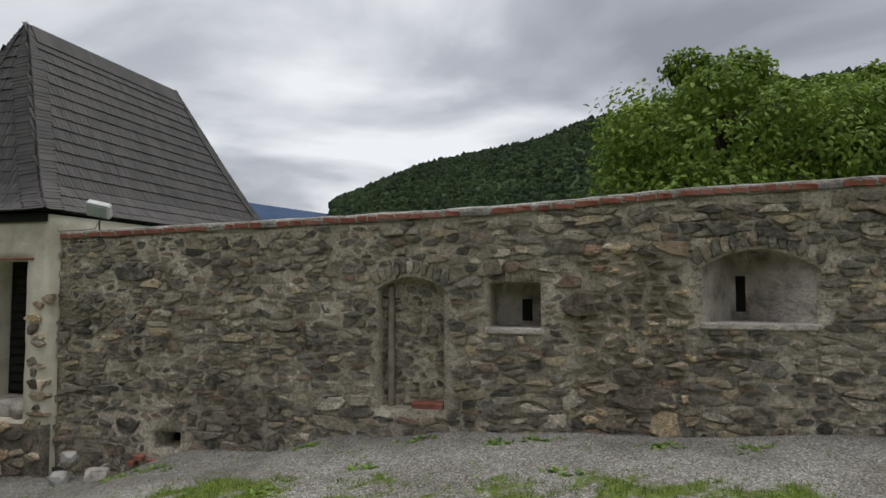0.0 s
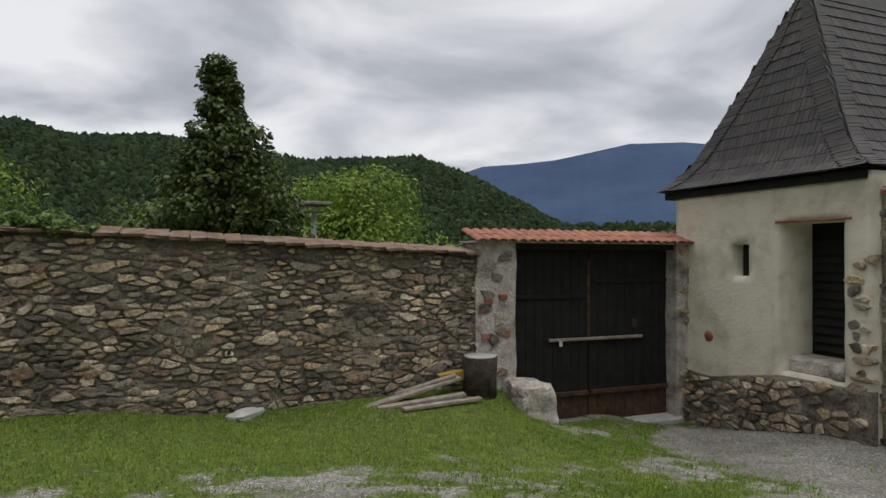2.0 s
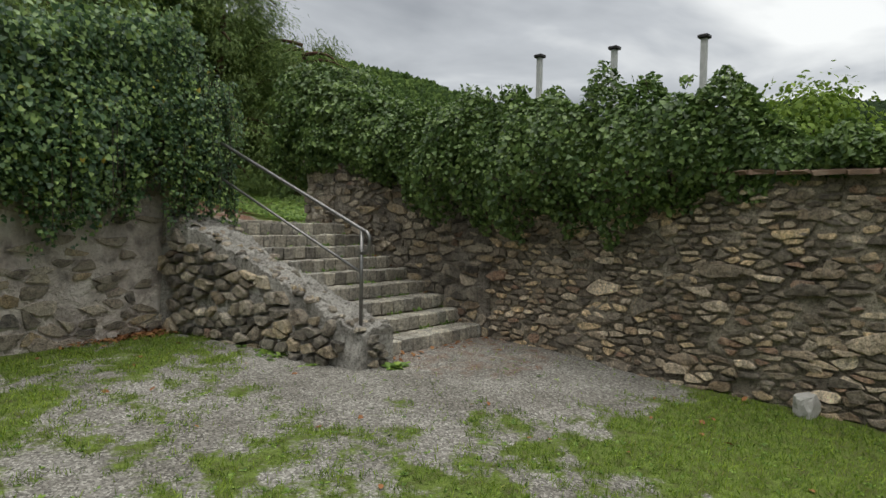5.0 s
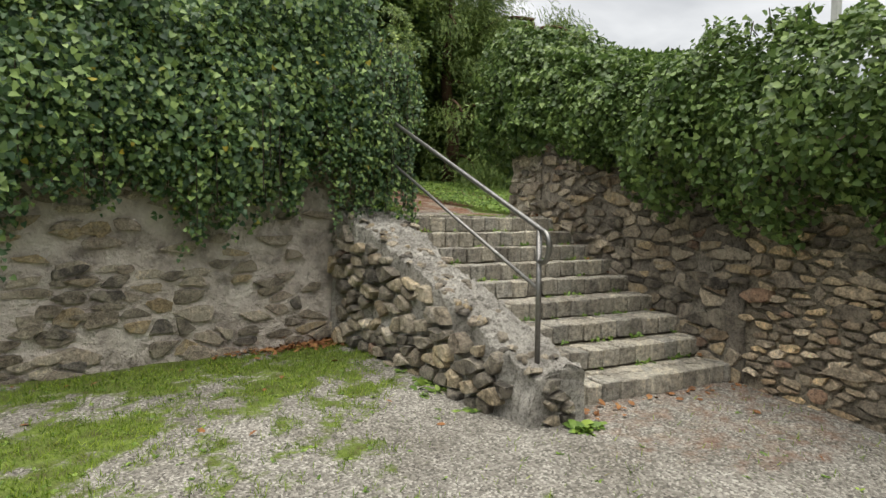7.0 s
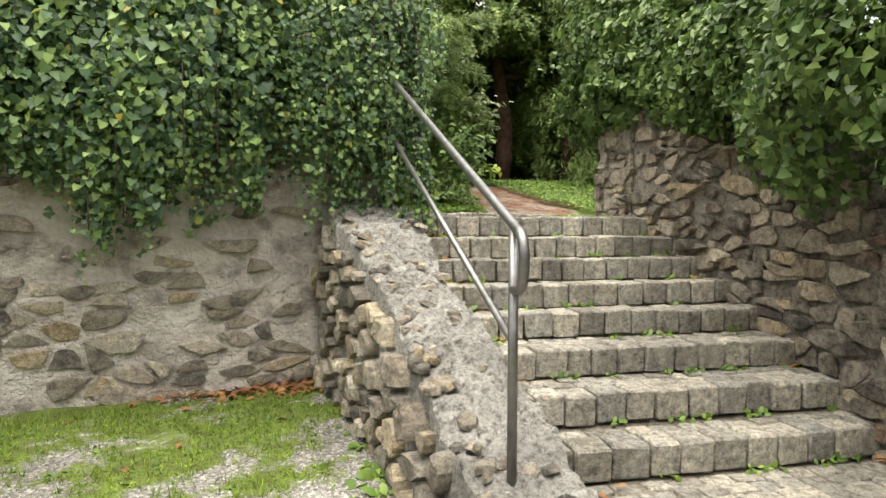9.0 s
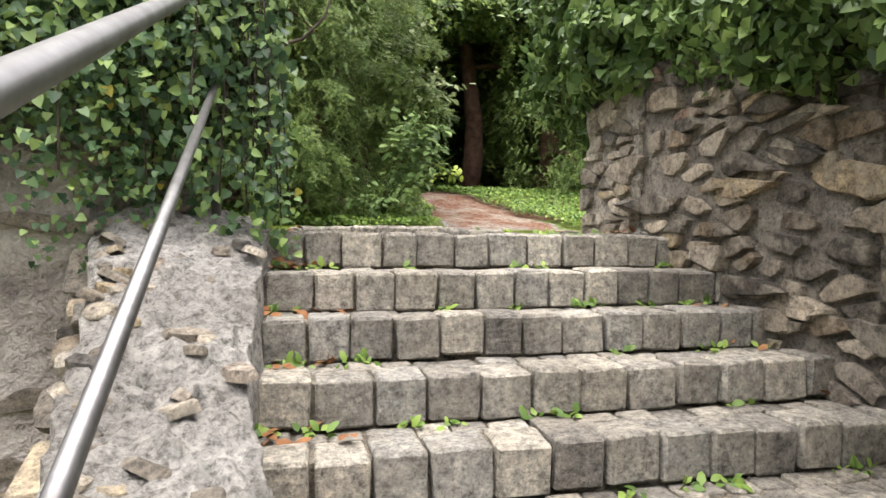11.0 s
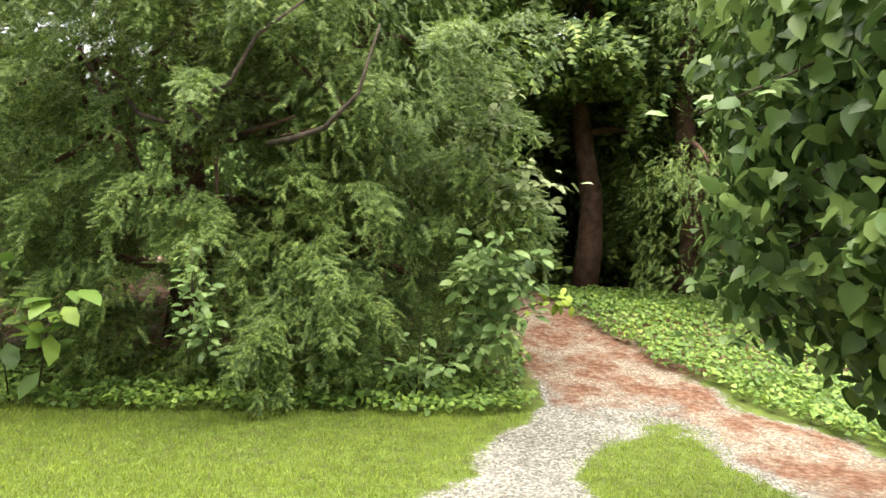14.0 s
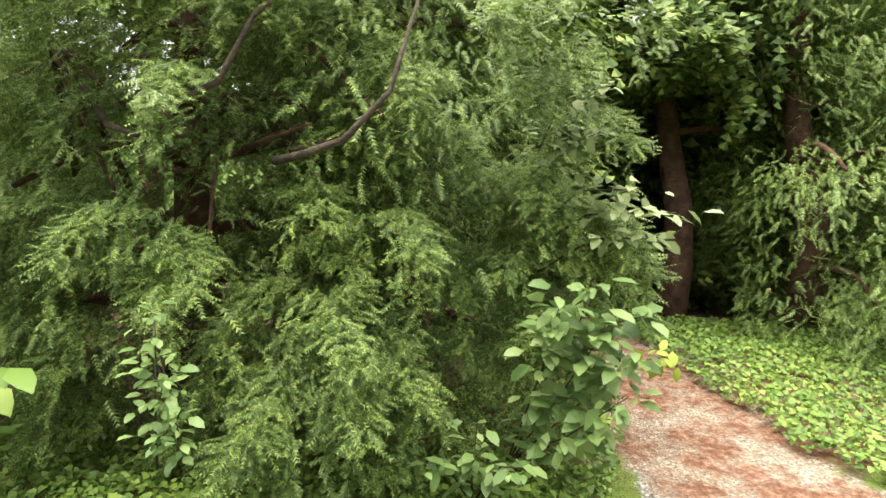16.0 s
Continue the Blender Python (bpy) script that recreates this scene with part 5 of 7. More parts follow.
hill("hill_far", "mountain ridge beyond the valley with blue haze painted into its colour", 3000, [(-75, 6.0), (-66, 6.2), (-60, 6.9), (-52, 8.0), (-45.6, 9.1), (-42, 9.6), (-37.6, 9.7), (-31.2, 8.5), (-28, 8.2), (-24.6, 8.0), (-20, 6.5), (-10, 5)],
     M_HAZE_MOUNTAIN, 1.0, 0, -75, -8, 1)
hill("hill_mid", "dark forested ridge across the valley", 620, [(-33.5, 2.2), (-31.2, 3.0), (-28.6, 4.5), (-23.1, 7.4), (-18.8, 8.9), (-15, 8.7), (-8.8, 8.4), (-2.5, 9.3), (3.8, 9.8), (7, 9.5), (10, 9.3), (13.5, 10.1), (17, 9.9), (21, 9.6), (30, 10.2)],
     M_FOREST, 3.0, 16000, -33.5, 30, 2)
hill("hill_low", "low wooded valley floor below the mountain", 900, [(-66, 1.8), (-50, 2.6), (-40, 2.7), (-30, 2.6), (-20, 3.2)], M_FOREST, 3.0, 3000, -66, -20, 6)
hill("hill_east", "dark wooded hillside behind the tower wall", 520, [(-66.5, 5.5), (-65.5, 7.0), (-69.3, 8.7), (-74.5, 10.8), (-80.3, 12.0), (-85.5, 13.0), (-90, 14.5), (-100, 16), (-112, 16), (-125, 15)][::-1],
     M_FOREST, 3.0, 14000, -125, -65, 3)
hill("hill_north", "leafy green hillside above the garden", 260, [(15, 8), (25, 8.6), (38.2, 10.4), (42.3, 11.5), (47.5, 13.0), (53.5, 14.1), (58.4, 14.9), (62.7, 15.2), (75, 16), (100, 15), (135, 12)], M_FORESTLT, 3.0, 16000, 15, 135, 4)
hill("hill_back", "wooded slope closing the valley behind", 700, [(130, 12), (180, 8), (236, 14)], M_FOREST, 3.0, 0, 130, 236, 5)


# ---- broadleaf trees ----
def broadleaf(name, label, x, y, z0, h, crown, n, mat, size, seed, lobes=9, cone=0.0, template=OVAL_LEAF, reach=0.55, lobe=0.5):
    r = np.random.default_rng(seed)
    ob = thing(name, label, "tree", None)
    part("trunk", tube_mesh("trunk", [(x + 0.05 * math.sin(k), y, z0 + h * 0.8 * k / 6) for k in range(7)], [0.035 * h * (1 - 0.14 * k) for k in range(7)], M_BARK, 8), ob)
    ps, ns = [], []
    cz = z0 + h - crown[2]
    for i in range(lobes):
        f = (i + 0.5) / lobes
        zz = z0 + h - 2 * crown[2] * (1 - f) ** 1.0 + r.uniform(-.1, .1) * crown[2]
        rel = (zz - cz) / crown[2]
        rad = math.sqrt(max(0.05, 1 - rel * rel)) if not cone else max(0.07, 1.0 * (1 - f) ** cone)
        a = i * 2.4 + r.uniform(-.4, .4)
        c = (x + math.cos(a) * crown[0] * rad * reach * r.uniform(0.6, 1.1), y + math.sin(a) * crown[1] * rad * reach * r.uniform(0.6, 1.1), zz)
        rr = np.array([crown[0], crown[1], crown[2]]) * (lobe * rad + 0.06) * (1, 1, 0.75) * r.uniform(0.7, 1.15)
        part("limb", tube_mesh("limb", [(x, y, zz - crown[2] * 0.5), ((x + c[0]) / 2, (y + c[1]) / 2, zz - crown[2] * 0.12), c], [0.012 * h, 0.008 * h, 0.003 * h], M_BARK, 6), ob)
        p, nn = shell(n // lobes, c, rr, 0.45, 1.12, seed=float(i))
        ps.append(p), ns.append(nn)
    p, nn = np.concatenate(ps), np.concatenate(ns)
    outside = to_court(p[:, 0], p[:, 1])[0] > 3.0
    if name == "garden_tree":
        p, nn = p[outside], nn[outside]
    foliage("crown", "", "", template, p, nn + (0, 0, 0.35), np.tile((0, 0, -0.6), (len(p), 1)) + nn * 0.6, rng.uniform(size * 0.6, size * 1.2, len(p)), mat, 0.6, parent=ob)


def court_xy(u, v):
    q = CM @ Vector((u, v, 0))
    return q.x, q.y


broadleaf("garden_tree", "dense dark green pointed tree behind the outer wall", *court_xy(4.0, -7.75), -0.6, 5.25, (2.7, 2.6, 2.2), 26000, M_DARKLEAF, 0.1, 71, 70, 1.25, reach=0.8, lobe=0.3)
broadleaf("walnut_tree", "big leafy green tree behind the rubble wall", *court_xy(-11.4, -25.0), -1.6, 8.7, (4.6, 3.2, 4.2), 60000, M_TREELEAF, 0.16, 72, 64, reach=0.85, lobe=0.24)
broadleaf("walnut_tree", "big leafy green tree standing behind the rubble wall", *court_xy(-15.5, -27.0), -1.6, 8.9, (4.4, 3.4, 4.2), 38000, M_TREELEAF, 0.17, 73, 50, reach=0.85, lobe=0.25)
broadleaf("bushy_tree", "light green bushy trees below the outer wall", *court_xy(17, -12.5), -3.0, 7.6, (4.6, 4.6, 3.6), 26000, M_TREELEAF, 0.18, 74, 24)
broadleaf("bushy_tree", "broad light green tree below the outer wall", *court_xy(20, -7), -3.0, 6.6, (4.0, 3.4, 3.0), 15000, M_TREELEAF, 0.17, 75, 18)
broadleaf("bushy_tree", "rounded green tree behind the bushy ivy", *court_xy(10.5, -2.0), -2.0, 6.3, (2.3, 2.2, 2.4), 11000, M_TREELEAF, 0.14, 76, 14)
broadleaf("bushy_tree", "green tree beyond the corner of the wall", *court_xy(14, 3.0), -2.0, 6.6, (3.2, 3.0, 2.8), 10000, M_TREELEAF, 0.16, 77, 14)


# ---- masts and bird table behind the wall ----
def mast(u, v, top_):
    ob = thing("white_post", "slim white metal post with a dark cap behind the bushes", "post", CM @ Matrix.Translation((u, v, 0)), group="white posts")
    part("shaft", box_mesh("shaft", -0.04, -0.04, 0.0, 0.04, 0.04, top_, M_WHITEMETAL, 0.006), ob)
    part("cap", box_mesh("cap", -0.075, -0.075, top_, 0.075, 0.075, top_ + 0.05, M_DKSTEEL, 0.01), ob)


mast(5.0, -2.0, 4.15), mast(4.7, -0.75, 4.15), mast(4.5, 0.5, 4.2)
bird = thing("bird_table", "small flat-roofed bird table on a white post", "bird table", CM @ Matrix.Translation((5.4, -9.4, 0)))
part("post", box_mesh("post", -0.045, -0.045, -1.5, 0.045, 0.045, 2.5, M_WHITEMETAL, 0.008), bird)
part("roof", box_mesh("roof", -0.28, -0.3, 2.58, 0.28, 0.3, 2.64, M_GREYWOOD, 0.01), bird)
part("tray", box_mesh("tray", -0.2, -0.2, 2.45, 0.2, 0.2, 2.48, M_GREYWOOD, 0.006), bird)


# ---- tower ----
TX0, TX1, TY0, TY1, TZ = -0.95, 2.62, -21.2, -15.5, 2.78
NICHE, SLIT = (0.42, -0.02, -0.58, 2.16), (1.34, 1.35, 0.99, 1.85)


def tower():
    fm = CM @ pose(TX1, TY1, 0, 0, 0, 180)
    length = TX1 - TX0
    holes = [(TX1 - NICHE[0], NICHE[1], TX1 - NICHE[2], NICHE[3]), (TX1 - SLIT[0], SLIT[1], TX1 - SLIT[2], SLIT[3])]
    me = rough_face("tower_wall", length, -1.6, TZ, holes, M_PLASTER, 0.72, amp=0.007)
    ob = thing("tower_wall", "cream plastered tower wall over a rubble plinth", "wall", fm, me, kind="structure")
    part("side_wall", box_mesh("side_wall", 0.0, 0.72, -1.6, 0.3, 5.7, TZ, M_PLASTER), ob)
    part("side_wall", box_mesh("side_wall", length - 0.3, 0.72, -1.6, length, 5.7, TZ, M_PLASTER), ob)
    part("back_wall", box_mesh("back_wall", 0, 5.7, -1.6, length, 6.0, TZ, M_PLASTER), ob)
    edge = lerp_table([(0, -0.3), (0.8, -0.35), (1.3, -0.25), (2.2, -0.05), (2.6, 0.15), (3.0, 0.3), (3.2, 1.2), (3.6, 2.0)])
    low = lerp_table([(0, -0.3), (0.8, -0.35), (1.3, -0.25), (2.2, -0.08), (3.57, -0.06)])
    part("plinth", rough_face("plinth", length + 0.03, -1.6, 0.0, [], M_MORTAR_DK, 0.1, top=low), ob, Matrix.Translation((0, -0.035, 0)), "dark rubble plinth")
    rows = courses(length, -1.4, 2.3, np.random.default_rng(90), 0.07, 0.2, 0.12, 0.36, 0.014)
    lay_stones(ob, lambda s, z: Matrix.Translation((s, -0.04 if z < -0.1 else 0.0, z)), rows, lambda s, z, w, h: z + h / 2 < edge(s) and s - w / 2 > 0 and s + w / 2 < length + 0.06 and not any(a[0] - w / 2 < s < a[2] + w / 2 and a[1] - h / 2 < z < a[3] + h / 2 for a in holes),
               lambda s: True, M_DARKSTONE_O, M_DARKSTONE_I, 91, (0.02, 0.06), 0.04, 260, 4)
    a, b = holes
    sh = part("shutter", box_mesh("shutter", a[0], 0.66, 0.2, a[2], 0.7, a[3], M_BLACKWOOD), ob, None, "dark louvred shutter")
    for k in range(14):
        part("slat", box_mesh("slat", a[0] + 0.05, -0.02, -0.045, a[2] - 0.05, 0.0, 0.045, M_BLACKWOOD), sh, Matrix.Translation((0, 0.65, 0.3 + k * 0.13)) @ pose(0, 0, 0, -25, 0, 0))
    part("sill_stone", box_mesh("sill_stone", a[0] + 0.02, 0.12, a[1] - 0.02, a[2] - 0.02, 0.66, 0.2, M_GREYPLASTER, 0.04), ob)
    part("clay_pipe", tube_mesh("clay_pipe", [(a[2] - 0.14, 0.5, 0.12), (a[2] - 0.14, 0.02, 0.1)], 0.12, M_GREYPLASTER, 16), ob)
    part("lintel", box_mesh("lintel", a[0] - 0.08, -0.025, a[3], a[2] + 0.1, 0.1, a[3] + 0.03, M_BRICK, 0.006), ob)
    # near-black box closes the slit: its inner shade is put into the colour
    part("slit_back", box_mesh("slit_back", b[0] + 0.08, 0.16, b[1], b[2], 0.2, b[3], M_SHADE_BLACK), ob)
    part("iron_patch", tube_mesh("iron_patch", [(0.78, 0.0, 0.32), (0.78, -0.03, 0.32)], [0.1, 0.07], M_BRICK, 9), ob)
    return ob


tower()

# roof: bell-cast hipped
RU, RV0, RV1 = 0.98, -16.75, -20.55
PROFILE = [(1.95, 2.84), (1.72, 2.98), (1.45, 3.28), (1.2, 3.72), (0.8, 4.5), (0.4, 5.32), (0.0, 6.13)]


def roof_ring(k):
    h, z = PROFILE[k]
    f = h / 1.95
    return [(RU + h, RV0 + 1.38 * f, z), (RU - h, RV0 + 1.38 * f, z), (RU - h, RV1 - 1.75 * f, z), (RU + h, RV1 - 1.75 * f, z)]


def roof():
    v, f = [], []
    for k in range(len(PROFILE)):
        v += roof_ring(k)
    for k in range(len(PROFILE) - 1):
        for q in range(4):
            f.append((4 * k + q, 4 * k + (q + 1) % 4, 4 * k + 4 + (q + 1) % 4, 4 * k + 4 + q))
    v = np.array(v) * (1, 1, 1)
    ob = thing("tower_roof", "steep bell-cast hipped roof of dark grey slates", "roof", CM, mesh_np("tower_roof", v - (0, 0, 0.03), f, M_SLATE))
    part("soffit", box_mesh("soffit", RU - 1.88, RV1 - 1.3, 2.68, RU + 1.88, RV0 + 1.3, 2.8, M_BLACKWOOD), ob, None, "black boarded soffit")
    r = np.random.default_rng(5)
    sl = box_mesh("slate", -0.5, -0.5, -0.5, 0.5, 0.5, 0.5, M_SLATE)
    cube_v = np.array([(-.5, -.5, -.5), (.5, -.5, -.5), (.5, .5, -.5), (-.5, .5, -.5), (-.5, -.5, .5), (.5, -.5, .5), (.5, .5, .5), (-.5, .5, .5)])
    cube_f = np.array([(0, 3, 2, 1), (4, 5, 6, 7), (0, 1, 5, 4), (1, 2, 6, 5), (2, 3, 7, 6), (3, 0, 4, 7)])
    vs, fs, base = [], [], 0
    hs = [p[0] for p in PROFILE][::-1]
    zs = [p[1] for p in PROFILE][::-1]
    arc = [0.0]
    for (h0, z0), (h1, z1) in zip(PROFILE[:-1], PROFILE[1:]):
        arc.append(arc[-1] + math.hypot(h1 - h0, z1 - z0))

    def at(s):
        return np.interp(s, arc, [p[0] for p in PROFILE]), np.interp(s, arc, [p[1] for p in PROFILE])

    def slab(m, piece):
        nonlocal base
        if piece:
            part("slate", sl, ob, m)
        else:
            mm = np.array(m)
            vs.append(cube_v @ mm[:3, :3].T + mm[:3, 3]), fs.append(cube_f + base)
            base += 8

    courses_n, made = 17, 0
    L = arc[-1]
    for side in ("front", "side", "far"):
        for c in range(courses_n):
            s0, s1 = L * c / courses_n, L * (c + 1) / courses_n
            for half in range(1):
                h0, z0 = at(s0)
                h1, z1 = at(s1)
                g0, g1 = 1.38 * h0 / 1.95, 1.38 * h1 / 1.95
                wmid = (h0 + h1) / 2
                if side == "front":
                    lo, hi = RU - wmid, RU + wmid
                else:
                    lo, hi = RV1 - (g0 + g1) / 2 * 1.27, RV0 + (g0 + g1) / 2
                x = lo + 0.03
                while x < hi - 0.03:
                    w = r.uniform(0.07, 0.1)
                    lift = r.uniform(0, 0.004)
                    if side == "front":
                        a, b = Vector((x, RV0 + g0, z0)), Vector((x, RV0 + g1, z1))
                        xa = Vector((1, 0, 0))
                    elif side == "side":
                        a, b = Vector((RU - h0, x, z0)), Vector((RU - h1, x, z1))
                        xa = Vector((0, 1, 0))
                    else:
                        a, b = Vector((RU + h0, x, z0)), Vector((RU + h1, x, z1))
                        xa = Vector((0, -1, 0))
                    up = (b - a).normalized()
                    nn = xa.cross(up)
                    if nn.z < 0:
                        nn = -nn
                    ln = (b - a).length
                    mid = (a + b) / 2 + nn * (0.012 + lift) - up * 0.02 + xa * (w / 2 if side != "far" else -w / 2)
                    tip = 0.016 / ln
                    R = Matrix((xa, up - nn * tip * 1.0, nn)).transposed().to_4x4()
                    m = Matrix.Translation(mid) @ R @ Matrix.Diagonal((w - 0.006, ln + 0.03 + r.uniform(-.01, .01), 0.009, 1))
                    slab(m, side == "front" and made < 290)
                    made += side == "front"
                    x += w
    # bands of small slates along the hips and the ridge
    for corner, (sx, sy) in {"a": (-1, 1), "b": (1, 1), "c": (-1, -1)}.items():
        k = 0
        s = 0.0
        while s < L:
            h, z = at(s)
            h2, z2 = at(s + 0.06)
            g, g2 = 1.38 * h / 1.95, 1.38 * h2 / 1.95
            e0 = Vector((RU + sx * h, (RV0 + g) if sy > 0 else (RV1 - 1.27 * g), z))
            e1 = Vector((RU + sx * h2, (RV0 + g2) if sy > 0 else (RV1 - 1.27 * g2), z2))
            up = (e1 - e0).normalized()
            for xa in (Vector((-sx, 0, 0)), Vector((0, -sy, 0))):
                u2 = (up - xa * up.dot(xa)).normalized()
                nn = xa.cross(u2)
                if nn.z < 0:
                    nn = -nn
                wd = 0.3 * min(1, h / 0.5)
                mid = e0 + xa * wd / 2 + nn * (0.026 + r.uniform(0, 0.005))
                m = Matrix.Translation(mid) @ Matrix((xa, u2 - nn * 0.06, nn)).transposed().to_4x4() @ Matrix.Rotation(0.12 * (1 if xa.x * sx < 0 or xa.y * sy < 0 else -1) * (1 if (xa.cross(u2)).z > 0 else -1), 4, "Z") @ Matrix.Diagonal((wd, 0.085, 0.012, 1))
                slab(m, False)
            s += 0.07
    x = RV1
    while x < RV0:
        for sg in (-1, 1):
            m = Matrix.Translation((RU + sg * 0.1, x, 5.98)) @ Matrix.Rotation(sg * 1.1, 4, "Y") @ Matrix.Diagonal((0.34, 0.1, 0.014, 1))
            slab(m, False)
        x += 0.1
    tagged(part("slate_field", mesh_np("slate_field", np.concatenate(vs), np.concatenate(fs), M_SLATE), ob), kind="stuff")


roof()


# ---- floodlight at the tower ----
def floodlight():
    q = CM @ Vector((-1.5, -15.6, 0))
    ob = thing("floodlight", "square outdoor floodlight on a bent bracket on the wall top", "floodlight", CM @ pose(-1.55, -15.72, 2.52, 0, 0, 20))
    part("bracket", tube_mesh("bracket", [(0, 0, 0), (0, 0.03, 0.12), (0, 0.0, 0.22)], 0.012, M_DKSTEEL, 8), ob)
    hd = part("housing", box_mesh("housing", -0.16, -0.06, -0.11, 0.16, 0.06, 0.11, M_WHITEMETAL, 0.02), ob, pose(0.02, 0, 0.33, -38, -12, 0))
    part("glass", box_mesh("glass", -0.13, 0.055, -0.085, 0.13, 0.064, 0.085, M_LAMPGLASS, 0.004), hd)
    part("gasket", box_mesh("gasket", -0.145, 0.05, -0.1, 0.145, 0.057, 0.1, M_DKSTEEL, 0.004), hd)
    part("cable", tube_mesh("cable", [(0, 0, 0.2), (0.04, 0.06, 0.06), (0.2, 0.1, 0.03), (0.5, 0.1, 0.02)], 0.008, M_GREYWOOD, 6), ob)


floodlight()


# ---- gate ----
def gate():
    gm = CM @ pose(2.38, -11.4, 0, 0, 0, -90)
    for nm, s0, s1, lab in (("gate_pillar_left", 0.0, 0.68, "rendered stone gate pillar with brick patches"), ("gate_pillar_right", 3.86, 4.45, "narrow stone gate pillar against the tower")):
        bm = bmesh.new()
        box_bm(bm, s0, -0.04, -1.6, s1, 0.5, 1.86)
        bmesh.ops.subdivide_edges(bm, edges=bm.edges[:], cuts=10, use_grid_fill=True)
        for v in bm.verts:
            v.co += noise.noise_vector(v.co * 2.5) * 0.03 + noise.noise_vector(v.co * 9) * 0.01
        ob = thing(nm, lab, "pillar", gm, mesh_bm(nm, bm, M_GREYPLASTER), kind="structure")
        rows = courses(s1 - s0, -1.2, 1.8, np.random.default_rng(int(s1 * 10)), 0.09, 0.24, 0.16, 0.4, 0.014)
        lay_stones(ob, lambda s, z, o=s0: Matrix.Translation((o + s, -0.05, z)), rows, lambda s, z, w, h, L=s1 - s0: s - w / 2 > -0.02 and s + w / 2 < L + 0.02, lambda s: True, M_STONE_O, M_STONE_I, 95, (0.015, 0.04), 0.5, 80, 4)
        for k, (bs, bz) in enumerate(((0.15, 0.42), (0.5, 0.45), (0.2, 0.95), (0.1, 0.82), (0.45, 1.02), (0.35, -0.15))):
            if s0 == 0:
                part("brick", BRICKS[k % 4], ob, Matrix.Translation((s0 + bs, -0.045, bz)) @ Matrix.Diagonal((0.14, 0.06, 0.075 + 0.03 * (k == 1), 1)))
    # leaves of the gate
    g = thing("wooden_gate", "closed black double gate of tarred boards with brown battens", "gate", gm @ Matrix.Translation((0, 0.24, 0)))
    for side, (a, b) in enumerate(((0.66, 2.2), (2.22, 3.9))):
        lf = part("gate_leaf", box_mesh("gate_leaf", a, 0.02, -1.3, b, 0.06, 1.8, M_BLACKWOOD), g)
        n = 9
        for k in range(n):
            w = (b - a) / n
            part("board", box_mesh("board", a + k * w + 0.003, -0.012, -0.62, a + (k + 1) * w - 0.003, 0.02, 1.78, M_BLACKWOOD, 0.004), lf)
            part("board", box_mesh("board", a + k * w + 0.003, -0.006, -1.18, a + (k + 1) * w - 0.003, 0.02, -0.66, M_BROWNWOOD, 0.004), lf)
        part("batten", box_mesh("batten", a + 0.02, -0.06, -0.68, b - 0.02, -0.012, -0.6, M_BROWNWOOD, 0.01), lf)
        part("batten", box_mesh("batten", a + 0.05, -0.045, 1.2 if side else 0.95, b - 0.05, -0.012, 1.27 if side else 1.02, M_BLACKWOOD, 0.008), lf)
    part("locking_bar", box_mesh("locking_bar", 1.42, -0.075, 0.24, 3.3, -0.02, 0.29, M_GREYWOOD, 0.01), g, None, "pale worn wooden bar")
    part("centre_strip", box_mesh("centre_strip", 2.17, -0.035, 0.3, 2.23, -0.012, 1.6, M_BROWNWOOD, 0.006), g)
    part("latch", box_mesh("latch", 1.6, -0.09, 0.16, 1.66, -0.07, 0.26, M_WHITEMETAL, 0.006), g)
    part("hinge", box_mesh("hinge", 3.1, -0.03, 0.42, 3.2, -0.012, 0.56, M_DKSTEEL, 0.006), g)
    thing("gate_lintel", "dark timber lintel beam over the gate", "beam", gm, box_mesh("gate_lintel", 0.3, 0.02, 1.76, 4.2, 0.48, 1.87, M_BLACKWOOD, 0.01), kind="structure")
    thing("gate_threshold", "low stone threshold slab under the gate", "threshold", gm, box_mesh("gate_threshold", 0.7, -0.12, -1.4, 3.95, 0.3, -1.13, M_SLAB, 0.03), kind="structure")
    # tiled cap
    cap = thing("gate_roof", "small roof of orange clay tiles capping the gate", "roof", gm @ Matrix.Translation((-0.05, 0, 1.86)))
    part("bed", box_mesh("bed", 0.0, -0.1, 0.0, 4.5, 0.55, 0.03, M_GREYPLASTER), cap)
    bm = bmesh.new()
    n = 8
    vv = []
    for j in range(2):
        for i in range(n + 1):
            a = math.pi * i / n
            vv.append((-0.085 * math.cos(a) * (1 - 0.06 * j), (-0.19, 0.19)[j], 0.045 * math.sin(a) + 0.01))
    top_ = [bm.verts.new(p) for p in vv]
    bot = [bm.verts.new((p[0] * 0.86, p[1], p[2] - 0.014)) for p in vv]
    for i in range(n):
        bm.faces.new((top_[i], top_[i + 1], top_[n + 2 + i], top_[n + 1 + i])), bm.faces.new((bot[i], bot[i + 1], bot[n + 2 + i], bot[n + 1 + i]))
        bm.faces.new((top_[i], top_[i + 1], bot[i + 1], bot[i])), bm.faces.new((top_[n + 1 + i], top_[n + 2 + i], bot[n + 2 + i], bot[n + 1 + i]))
    tile = mesh_bm("tile", bm, M_CLAY)
    r = np.random.default_rng(2)
    for row in range(2):
        for k in range(26):
            part("tile", tile, cap, Matrix.Translation((0.08 + k * 0.172, -0.02 + row * 0.3, 0.06 + row * 0.085)) @ pose(0, 0, 0, 15 + r.normal(0, 1.2), r.normal(0, 1), r.normal(0, 1.2)))
    part("end_bricks", box_mesh("end_bricks", 4.22, 0.05, 0.06, 4.46, 0.5, 0.26, M_BRICK, 0.015), cap)
    # broken stone apron beside the gate
    bm = bmesh.new()
    bmesh.ops.create_icosphere(bm, subdivisions=4, radius=1.0)
